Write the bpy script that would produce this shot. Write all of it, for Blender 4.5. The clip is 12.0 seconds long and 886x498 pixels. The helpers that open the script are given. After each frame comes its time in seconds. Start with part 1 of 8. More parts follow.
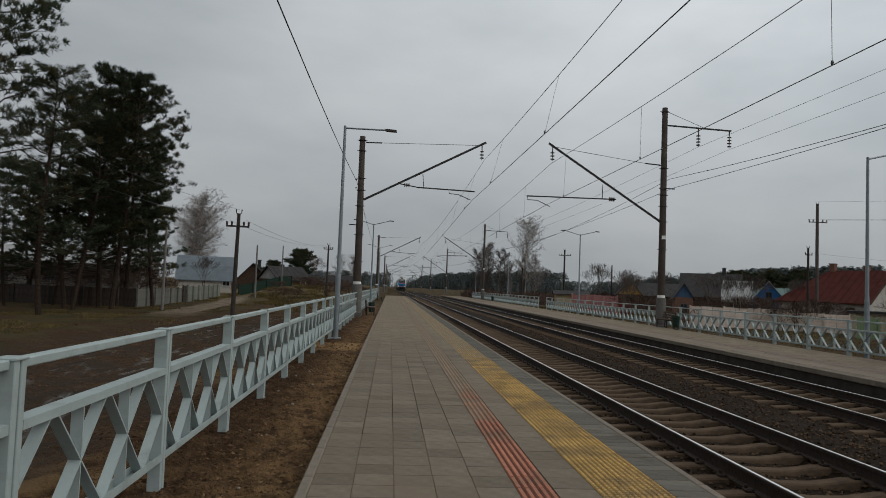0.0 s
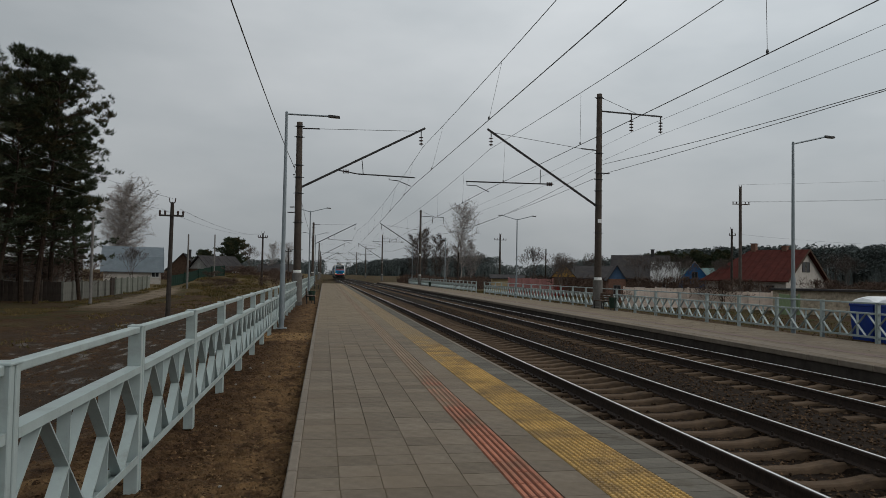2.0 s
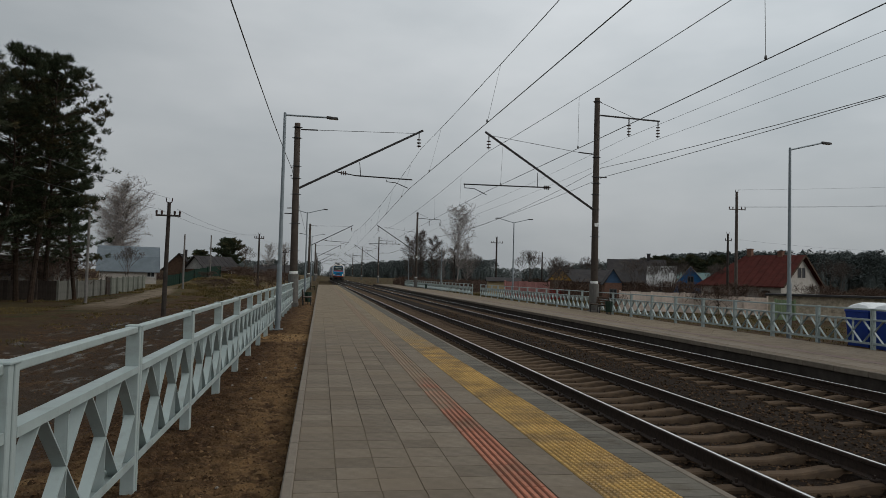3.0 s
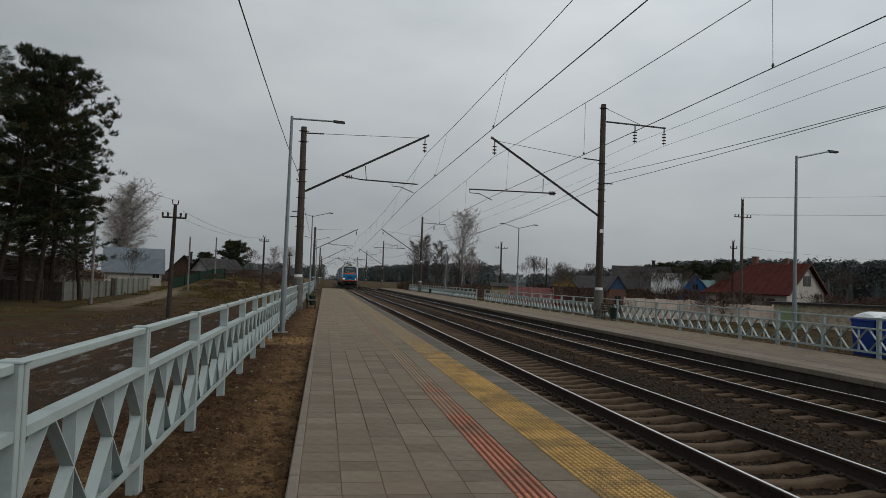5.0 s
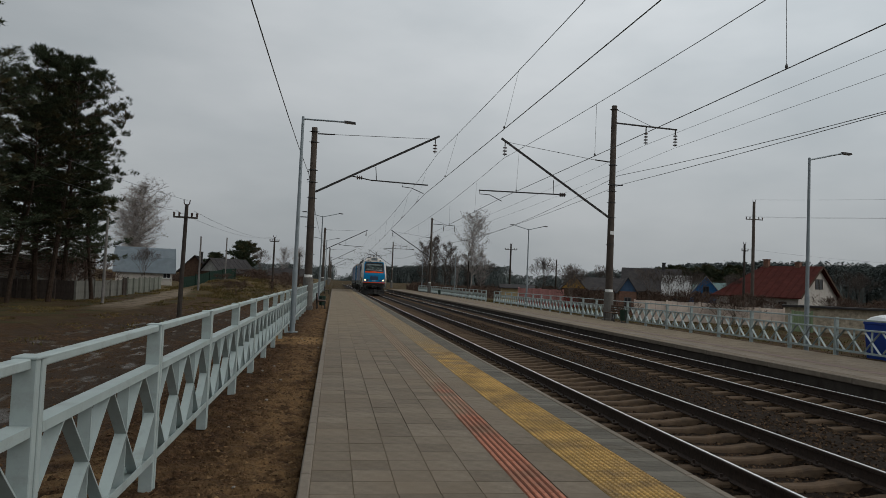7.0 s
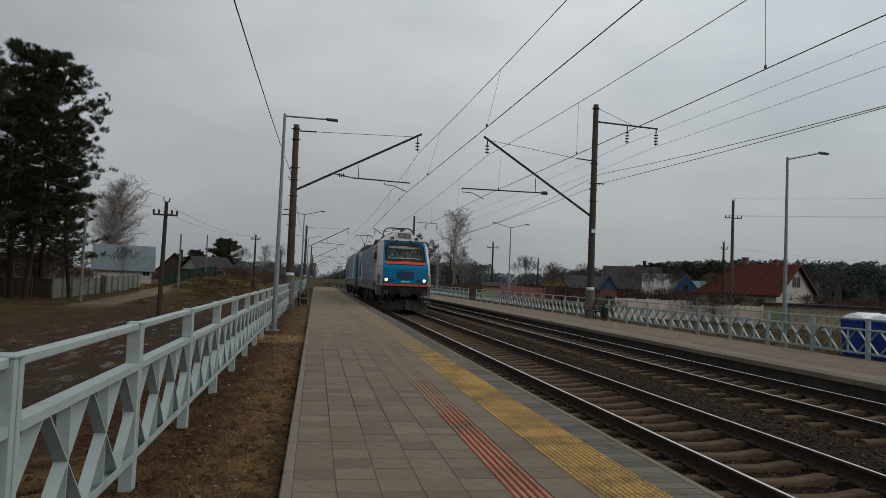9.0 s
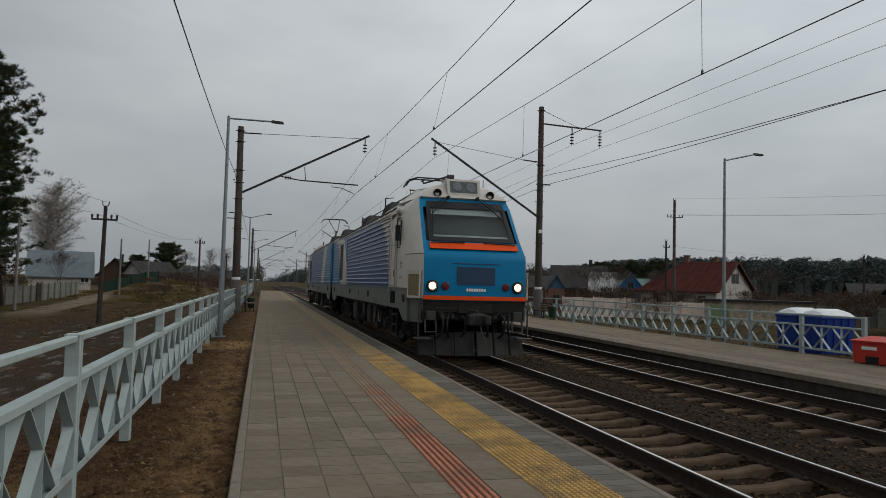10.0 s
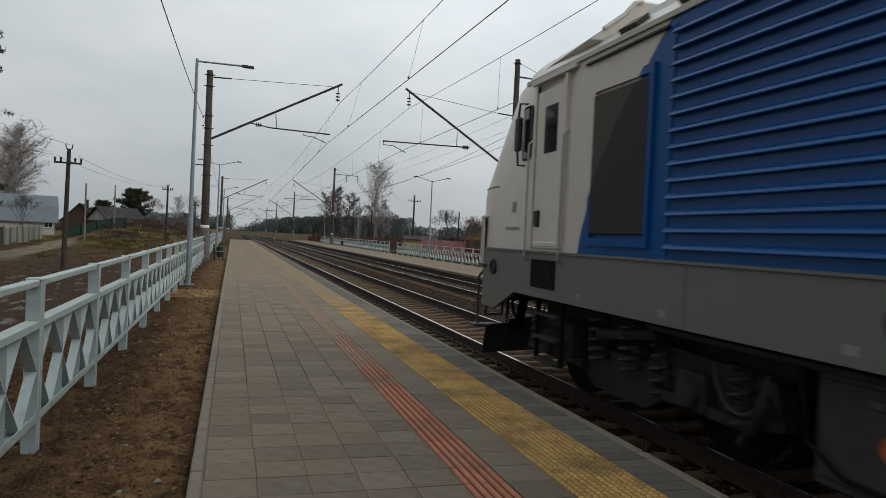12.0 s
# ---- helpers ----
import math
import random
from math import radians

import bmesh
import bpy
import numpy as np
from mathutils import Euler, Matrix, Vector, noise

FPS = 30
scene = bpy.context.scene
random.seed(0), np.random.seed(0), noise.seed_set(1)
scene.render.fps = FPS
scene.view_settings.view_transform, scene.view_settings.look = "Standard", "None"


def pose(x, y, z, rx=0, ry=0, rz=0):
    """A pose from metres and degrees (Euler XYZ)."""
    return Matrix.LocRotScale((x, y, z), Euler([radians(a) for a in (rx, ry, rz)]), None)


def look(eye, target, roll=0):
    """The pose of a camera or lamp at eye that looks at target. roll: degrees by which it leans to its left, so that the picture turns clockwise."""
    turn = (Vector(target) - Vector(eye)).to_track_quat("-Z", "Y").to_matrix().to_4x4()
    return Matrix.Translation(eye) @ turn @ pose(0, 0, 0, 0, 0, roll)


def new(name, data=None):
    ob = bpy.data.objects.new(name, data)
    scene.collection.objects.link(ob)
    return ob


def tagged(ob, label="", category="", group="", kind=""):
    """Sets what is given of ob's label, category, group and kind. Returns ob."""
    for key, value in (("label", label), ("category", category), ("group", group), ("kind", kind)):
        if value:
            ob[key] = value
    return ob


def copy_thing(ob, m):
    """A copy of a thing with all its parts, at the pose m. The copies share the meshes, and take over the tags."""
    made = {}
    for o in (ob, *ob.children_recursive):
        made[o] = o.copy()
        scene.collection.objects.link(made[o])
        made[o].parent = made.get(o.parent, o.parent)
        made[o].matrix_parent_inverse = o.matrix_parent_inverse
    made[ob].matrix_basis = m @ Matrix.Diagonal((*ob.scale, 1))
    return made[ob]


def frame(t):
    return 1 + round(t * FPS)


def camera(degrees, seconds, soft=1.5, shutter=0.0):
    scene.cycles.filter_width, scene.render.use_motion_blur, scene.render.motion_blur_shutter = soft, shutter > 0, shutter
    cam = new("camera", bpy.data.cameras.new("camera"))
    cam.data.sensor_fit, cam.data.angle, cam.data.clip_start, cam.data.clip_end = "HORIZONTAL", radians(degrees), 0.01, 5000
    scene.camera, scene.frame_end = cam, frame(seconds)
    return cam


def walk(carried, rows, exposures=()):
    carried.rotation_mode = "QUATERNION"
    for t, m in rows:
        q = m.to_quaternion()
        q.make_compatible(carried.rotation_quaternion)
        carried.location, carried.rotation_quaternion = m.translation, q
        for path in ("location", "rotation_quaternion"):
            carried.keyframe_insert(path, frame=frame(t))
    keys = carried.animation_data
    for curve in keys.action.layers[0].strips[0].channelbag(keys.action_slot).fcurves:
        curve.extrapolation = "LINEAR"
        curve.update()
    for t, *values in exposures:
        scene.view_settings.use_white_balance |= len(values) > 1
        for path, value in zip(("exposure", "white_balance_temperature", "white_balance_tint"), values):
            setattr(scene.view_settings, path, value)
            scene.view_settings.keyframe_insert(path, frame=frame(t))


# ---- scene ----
cam = camera(64.2, 12.0, 0.55, 0.08)
PATH = [
    (0, (0.42, 0.142, 1.574), (0.564, 2.134, 1.683), 2.2),
    (0.2, (0.324, 0.091, 1.564), (0.545, 2.077, 1.638), 1.4),
    (0.3, (0.271, 0.099, 1.581), (0.506, 2.084, 1.647), 0.3),
    (0.5, (0.193, 0.111, 1.598), (0.48, 2.089, 1.664), -0.4),
    (1, (0.062, 0.152, 1.593), (0.407, 2.121, 1.657), 0.6),
    (1.5, (0.052, 0.189, 1.585), (0.397, 2.157, 1.658), 1.4),
    (2, (0.036, 0.204, 1.588), (0.367, 2.175, 1.662), 1.0),
    (2.5, (0.022, 0.19, 1.586), (0.369, 2.158, 1.67), 1.4),
    (3, (0.011, 0.211, 1.588), (0.352, 2.18, 1.669), 1.5),
    (5, (-0.01, 0.2, 1.585), (0.318, 2.17, 1.679), 2.1),
    (5.5, (-0.015, 0.187, 1.59), (0.312, 2.158, 1.687), 2.3),
    (6, (-0.009, 0.156, 1.588), (0.295, 2.13, 1.69), 2.3),
    (6.5, (-0.03, 0.215, 1.569), (0.271, 2.19, 1.666), 2.4),
    (8.5, (-0.038, 0.18, 1.577), (0.291, 2.151, 1.674), 2.5),
    (9, (-0.042, 0.209, 1.568), (0.31, 2.176, 1.661), 2.4),
    (9.5, (-0.041, 0.212, 1.573), (0.324, 2.176, 1.657), 2.4),
    (9.8, (-0.039, 0.202, 1.589), (0.348, 2.162, 1.673), 2.4),
    (10, (-0.032, 0.169, 1.601), (0.46, 2.105, 1.702), 1.5),
    (10.1, (-0.06, 0.162, 1.612), (0.465, 2.089, 1.723), 2.1),
    (10.2, (-0.066, 0.195, 1.594), (0.399, 2.139, 1.674), 2.2),
    (10.3, (-0.065, 0.252, 1.596), (0.397, 2.198, 1.604), 2.3),
    (10.4, (-0.07, 0.269, 1.579), (0.368, 2.221, 1.569), 2.0),
    (10.5, (-0.069, 0.275, 1.581), (0.373, 2.225, 1.562), 2.1),
    (10.7, (-0.068, 0.254, 1.584), (0.379, 2.203, 1.549), 2.6),
    (11, (-0.057, 0.249, 1.572), (0.423, 2.189, 1.505), 2.6),
    (11.3, (-0.08, 0.317, 1.575), (0.401, 2.258, 1.529), 2.8),
    (11.5, (-0.058, 0.322, 1.558), (0.427, 2.262, 1.518), 2.9),
    (12, (-0.023, 0.208, 1.589), (0.551, 2.123, 1.56), 2.7),
]
walk(cam, [(t, look(eye, target, roll)) for t, eye, target, roll in PATH],
     exposures=[(0, 0.0), (10.1, 0.0), (10.6, -0.08), (11.2, -0.06), (11.5, 0.38), (12, 0.46)])


# ---------------------------------------------------------------- sky and sun
RAIL = -0.27            # rail tops; the platform's paving is z = 0
TRACK_1, TRACK_2 = 5.165, 9.2


def bend(y):
    """The line bears off very slightly beyond the lamps, bent to fit the camera's view."""
    return -0.0028 * max(0.0, y - 35)


world = bpy.data.worlds.new("overcast sky")
scene.world = world
world.use_nodes = True
wn, wl = world.node_tree.nodes, world.node_tree.links
wn.clear()
w_out = wn.new("ShaderNodeOutputWorld")
w_back = wn.new("ShaderNodeBackground")
w_sky = wn.new("ShaderNodeTexSky")
w_sky.sky_type, w_sky.sun_disc = "NISHITA", False
w_sky.sun_elevation, w_sky.sun_rotation = radians(34), radians(113)
w_sky.air_density, w_sky.dust_density = 1.0, 6.0
w_coord = wn.new("ShaderNodeTexCoord")
w_map = wn.new("ShaderNodeMapping")
w_map.inputs["Scale"].default_value = (1.0, 1.0, 2.6)
w_noise = wn.new("ShaderNodeTexNoise")
w_noise.inputs["Scale"].default_value = 2.3
w_noise.inputs["Detail"].default_value = 5.0
w_noise.inputs["Roughness"].default_value = 0.5
w_ramp = wn.new("ShaderNodeValToRGB")
w_ramp.color_ramp.elements[0].position, w_ramp.color_ramp.elements[1].position = 0.3, 0.72
w_ramp.color_ramp.elements[0].color = (4.3, 4.7, 4.95, 1)
w_ramp.color_ramp.elements[1].color = (6.3, 6.6, 6.8, 1)
w_mix = wn.new("ShaderNodeMix")
w_mix.data_type = "RGBA"
w_mix.inputs["Factor"].default_value = 0.93      # cloud over nearly all the blue
wl.new(w_coord.outputs["Generated"], w_map.inputs["Vector"])
wl.new(w_map.outputs["Vector"], w_noise.inputs["Vector"])
wl.new(w_noise.outputs["Fac"], w_ramp.inputs["Fac"])
wl.new(w_sky.outputs["Color"], w_mix.inputs[6])
wl.new(w_ramp.outputs["Color"], w_mix.inputs[7])
# an overcast sky grows brighter towards its zenith
w_sep = wn.new("ShaderNodeSeparateXYZ")
wl.new(w_coord.outputs["Generated"], w_sep.inputs[0])
w_rise = wn.new("ShaderNodeValToRGB")
for k, (at_, v) in enumerate(((0.0, 0.64), (0.08, 0.71), (0.20, 0.85), (0.35, 0.98), (0.75, 1.46), (1.0, 1.56))):
    stop = w_rise.color_ramp.elements[0] if k == 0 else w_rise.color_ramp.elements.new(at_)
    stop.position, stop.color = at_, (v, v, v, 1)
w_rise.color_ramp.elements.remove(w_rise.color_ramp.elements[-1])
wl.new(w_sep.outputs[2], w_rise.inputs["Fac"])
w_dim = wn.new("ShaderNodeVectorMath")
w_dim.operation = "SCALE"
wl.new(w_mix.outputs[2], w_dim.inputs[0])
# and brighter on the side of the hidden sun
w_high = wn.new("ShaderNodeMapRange")
w_high.inputs["From Max"].default_value, w_high.inputs["To Max"].default_value = 0.3, 0.47
wl.new(w_sep.outputs[2], w_high.inputs["Value"])
w_side = wn.new("ShaderNodeMath")
w_side.operation = "MULTIPLY_ADD"
wl.new(w_sep.outputs[0], w_side.inputs[0])
wl.new(w_high.outputs["Result"], w_side.inputs[1])
w_side.inputs[2].default_value = 1.0
w_prod = wn.new("ShaderNodeMath")
w_prod.operation = "MULTIPLY"
wl.new(w_rise.outputs["Color"], w_prod.inputs[0])
wl.new(w_side.outputs[0], w_prod.inputs[1])
wl.new(w_prod.outputs[0], w_dim.inputs["Scale"])
wl.new(w_dim.outputs[0], w_back.inputs["Color"])
w_back.inputs["Strength"].default_value = 0.1
wl.new(w_back.outputs["Background"], w_out.inputs["Surface"])

sun = new("sun", bpy.data.lights.new("sun", "SUN"))
sun.data.energy, sun.data.angle, sun.data.color = 0.5, radians(40), (1.0, 0.97, 0.93)
sun.matrix_world = look((28, -12, 22), (0, 0, 0))


# ---------------------------------------------------------------- materials
def mat(name, color, rough=0.8, metal=0.0, scale=6.0, vary=0.25, bump=0.0, bump_scale=40.0, color2=None,
        stain=None, stain_scale=1.5, stain_at=(0.55, 0.75), spec=0.25, per_object=0.0, per_island=0.0, coat=0.0, relief=0.02, laid=False, sand=None):
    """A procedural surface: a base colour with fine grain, a second colour in patches, and relief."""
    m = bpy.data.materials.new(name)
    m.use_nodes = True
    n, l = m.node_tree.nodes, m.node_tree.links
    bsdf = n["Principled BSDF"]
    co = n.new("ShaderNodeTexCoord")
    no = n.new("ShaderNodeTexNoise")
    no.inputs["Scale"].default_value, no.inputs["Detail"].default_value = scale, 6.0
    no.inputs["Roughness"].default_value = 0.65
    l.new(co.outputs["Object"], no.inputs["Vector"])
    c2 = color2 or tuple(c * (1 - vary) for c in color)
    c1 = color if color2 else tuple(min(1, c * (1 + vary)) for c in color)
    ramp = n.new("ShaderNodeValToRGB")
    ramp.color_ramp.elements[0].position, ramp.color_ramp.elements[1].position = 0.32, 0.68
    ramp.color_ramp.elements[0].color, ramp.color_ramp.elements[1].color = (*c2, 1), (*c1, 1)
    l.new(no.outputs["Fac"], ramp.inputs["Fac"])
    out = ramp.outputs["Color"]
    if stain:
        st = n.new("ShaderNodeTexNoise")
        st.inputs["Scale"].default_value, st.inputs["Detail"].default_value = stain_scale, 8.0
        st.inputs["Roughness"].default_value = 0.7
        l.new(n.new("ShaderNodeNewGeometry").outputs["Position"] if laid else co.outputs["Object"], st.inputs["Vector"])
        sr = n.new("ShaderNodeMapRange")
        sr.inputs["From Min"].default_value, sr.inputs["From Max"].default_value = stain_at
        l.new(st.outputs["Fac"], sr.inputs["Value"])
        mx = n.new("ShaderNodeMix")
        mx.data_type = "RGBA"
        l.new(sr.outputs["Result"], mx.inputs["Factor"])
        l.new(out, mx.inputs[6])
        mx.inputs[7].default_value = (*stain, 1)
        out = mx.outputs[2]
    if sand:                                              # sand trodden over the far reach: colour, from, to, how much
        tint, y0, y1, much = sand
        place = n.new("ShaderNodeNewGeometry").outputs["Position"]
        sy = n.new("ShaderNodeSeparateXYZ")
        l.new(place, sy.inputs[0])
        far = n.new("ShaderNodeMapRange")
        far.inputs["From Min"].default_value, far.inputs["From Max"].default_value = y0, y1
        far.inputs["To Min"].default_value, far.inputs["To Max"].default_value = -0.35, 0.35
        l.new(sy.outputs[1], far.inputs["Value"])
        patch = n.new("ShaderNodeTexNoise")
        patch.inputs["Scale"].default_value, patch.inputs["Detail"].default_value = 1.6, 7.0
        l.new(place, patch.inputs["Vector"])
        add = n.new("ShaderNodeMath")
        add.operation = "ADD"
        l.new(patch.outputs["Fac"], add.inputs[0])
        l.new(far.outputs["Result"], add.inputs[1])
        cover = n.new("ShaderNodeMapRange")
        cover.inputs["From Min"].default_value, cover.inputs["From Max"].default_value, cover.inputs["To Max"].default_value = 0.42, 0.72, much
        l.new(add.outputs[0], cover.inputs["Value"])
        mx = n.new("ShaderNodeMix")
        mx.data_type = "RGBA"
        l.new(cover.outputs["Result"], mx.inputs["Factor"])
        l.new(out, mx.inputs[6])
        mx.inputs[7].default_value = (*tint, 1)
        out = mx.outputs[2]
    for amount, kind in ((per_object, "ob"), (per_island, "isl")):
        if amount:
            src = n.new("ShaderNodeObjectInfo").outputs["Random"] if kind == "ob" else n.new("ShaderNodeNewGeometry").outputs["Random Per Island"]
            mr = n.new("ShaderNodeMapRange")
            mr.inputs["To Min"].default_value, mr.inputs["To Max"].default_value = 1 - amount, 1 + amount
            l.new(src, mr.inputs["Value"])
            hs = n.new("ShaderNodeHueSaturation")
            l.new(mr.outputs["Result"], hs.inputs["Value"])
            l.new(out, hs.inputs["Color"])
            out = hs.outputs["Color"]
    l.new(out, bsdf.inputs["Base Color"])
    bsdf.inputs["Roughness"].default_value, bsdf.inputs["Metallic"].default_value = rough, metal
    bsdf.inputs["Specular IOR Level"].default_value = spec if rough < 0.84 else min(spec, 0.07)
    bsdf.inputs["Coat Weight"].default_value = coat
    if bump:
        bn = n.new("ShaderNodeTexNoise")
        bn.inputs["Scale"].default_value, bn.inputs["Detail"].default_value = bump_scale, 4.0
        l.new(co.outputs["Object"], bn.inputs["Vector"])
        bp = n.new("ShaderNodeBump")
        bp.inputs["Strength"].default_value, bp.inputs["Distance"].default_value = bump, relief
        l.new(bn.outputs["Fac"], bp.inputs["Height"])
        l.new(bp.outputs["Normal"], bsdf.inputs["Normal"])
    return m


def glow(name, color, strength):
    m = mat(name, color, 0.2)
    b = m.node_tree.nodes["Principled BSDF"]
    b.inputs["Emission Color"].default_value, b.inputs["Emission Strength"].default_value = (*color, 1), strength
    return m


def glass(name, tint=(0.5, 0.55, 0.55), rough=0.03):
    m = mat(name, tint, rough, vary=0.02)
    m.node_tree.nodes["Principled BSDF"].inputs["Transmission Weight"].default_value = 0.85
    return m


def math_node(n, l, op, a, b=None, c=None):
    x = n.new("ShaderNodeMath")
    x.operation = op
    for i, v in enumerate((a, b, c)):
        if v is None:
            continue
        if isinstance(v, (int, float)):
            x.inputs[i].default_value = v
        else:
            l.new(v, x.inputs[i])
    return x.outputs[0]


PAVER = mat("grey concrete paving", (0.160, 0.132, 0.101), 0.85, scale=9, vary=0.2, bump=0.25, bump_scale=160, stain=(0.146, 0.115, 0.083), stain_scale=0.5, stain_at=(0.42, 0.68), laid=True, per_object=0.15, per_island=0.12, sand=((0.20, 0.158, 0.108), 9, 30, 0.75))
EDGE_PAVER = mat("blue-grey edge paving", (0.118, 0.107, 0.088), 0.85, scale=9, vary=0.14, bump=0.25, bump_scale=160, stain=(0.06, 0.047, 0.032), stain_scale=0.9, laid=True, per_object=0.22, per_island=0.2)
SAND = mat("sand-filled joint", (0.118, 0.092, 0.062), 0.95, scale=30, bump=0.3)
JOINT = mat("sandy joint", (0.15, 0.118, 0.084), 0.95, scale=30, bump=0.3)
KERB = mat("grey concrete kerb", (0.175, 0.148, 0.118), 0.85, scale=7, vary=0.15, bump=0.3, bump_scale=120, stain=(0.22, 0.19, 0.16), per_object=0.08)
RED_TILE = mat("red tactile tile", (0.345, 0.132, 0.078), 0.8, scale=14, vary=0.15, bump=0.2, bump_scale=150, stain=(0.165, 0.102, 0.064), stain_scale=1.1, stain_at=(0.45, 0.65), laid=True, per_object=0.10, per_island=0.10, sand=((0.20, 0.148, 0.099), 5, 13, 0.95))
YELLOW_TILE = mat("yellow tactile tile", (0.47, 0.292, 0.092), 0.8, scale=10, vary=0.15, bump=0.2, bump_scale=150, stain=(0.205, 0.135, 0.065), stain_scale=1.3, stain_at=(0.44, 0.62), laid=True, per_object=0.10, per_island=0.10, sand=((0.25, 0.19, 0.118), 6, 24, 0.88))
RED_GROOVE = mat("darker groove of the red tile", (0.115, 0.045, 0.03), 0.85, scale=14, vary=0.25, stain=(0.07, 0.04, 0.028), stain_scale=2, sand=((0.19, 0.142, 0.094), 5, 13, 0.95))
YELLOW_BED = mat("dirty bed of the yellow tile", (0.20, 0.13, 0.05), 0.85, scale=14, vary=0.25, stain=(0.11, 0.075, 0.035), stain_scale=2, per_object=0.15, sand=((0.22, 0.167, 0.105), 6, 24, 0.88))
CONCRETE = mat("weathered concrete", (0.22, 0.20, 0.175), 0.9, scale=4, vary=0.2, bump=0.4, bump_scale=60, stain=(0.15, 0.13, 0.11), stain_scale=1.2)
SLEEPER = mat("dusty concrete sleeper", (0.094, 0.065, 0.043), 0.92, scale=5, vary=0.25, bump=0.5, bump_scale=70, stain=(0.068, 0.05, 0.037), stain_scale=3, per_object=0.12)
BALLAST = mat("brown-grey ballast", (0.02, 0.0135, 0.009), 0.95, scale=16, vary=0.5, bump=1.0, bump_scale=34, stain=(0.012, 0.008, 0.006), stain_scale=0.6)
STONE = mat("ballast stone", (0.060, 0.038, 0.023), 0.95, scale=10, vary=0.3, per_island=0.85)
RUST = mat("rusty rail steel", (0.03, 0.02, 0.015), 0.75, metal=0.0, scale=12, vary=0.4, bump=0.3, stain=(0.05, 0.03, 0.02), stain_scale=4)
POLISHED = mat("polished rail head", (0.72, 0.70, 0.68), 0.32, metal=1.0, scale=20, vary=0.08)
WHITE_STEEL = mat("white painted steel", (0.315, 0.368, 0.358), 0.5, scale=5, vary=0.07, stain=(0.22, 0.24, 0.22), stain_scale=3.2, stain_at=(0.52, 0.75), bump=0.05, bump_scale=80)
GALV = mat("galvanised steel", (0.215, 0.245, 0.26), 0.5, metal=0.4, scale=5, vary=0.1, stain=(0.16, 0.18, 0.19), stain_scale=2)
DARK_STEEL = mat("dark weathered steel", (0.035, 0.033, 0.032), 0.6, scale=8, vary=0.3, stain=(0.07, 0.05, 0.04), stain_scale=3)
MAST = mat("brown-stained spun concrete", (0.058, 0.047, 0.039), 0.85, scale=3, vary=0.25, bump=0.3, bump_scale=50, stain=(0.06, 0.05, 0.045), stain_scale=1.1)
FOOTING = mat("grey concrete footing", (0.125, 0.118, 0.108), 0.9, scale=4, vary=0.2, bump=0.4, bump_scale=60, stain=(0.075, 0.068, 0.06), stain_scale=1.6)
INSULATOR = mat("brown glazed insulator", (0.05, 0.03, 0.025), 0.25, scale=6)
WHITE_PAINT = mat("white paint band", (0.68, 0.68, 0.66), 0.7, scale=6, vary=0.1)
WIRE = mat("dark copper wire", (0.10, 0.098, 0.096), 0.6, scale=3, vary=0.1)
PALE_WIRE = mat("aluminium wire", (0.17, 0.175, 0.18), 0.55, metal=0.3, scale=3, vary=0.1)


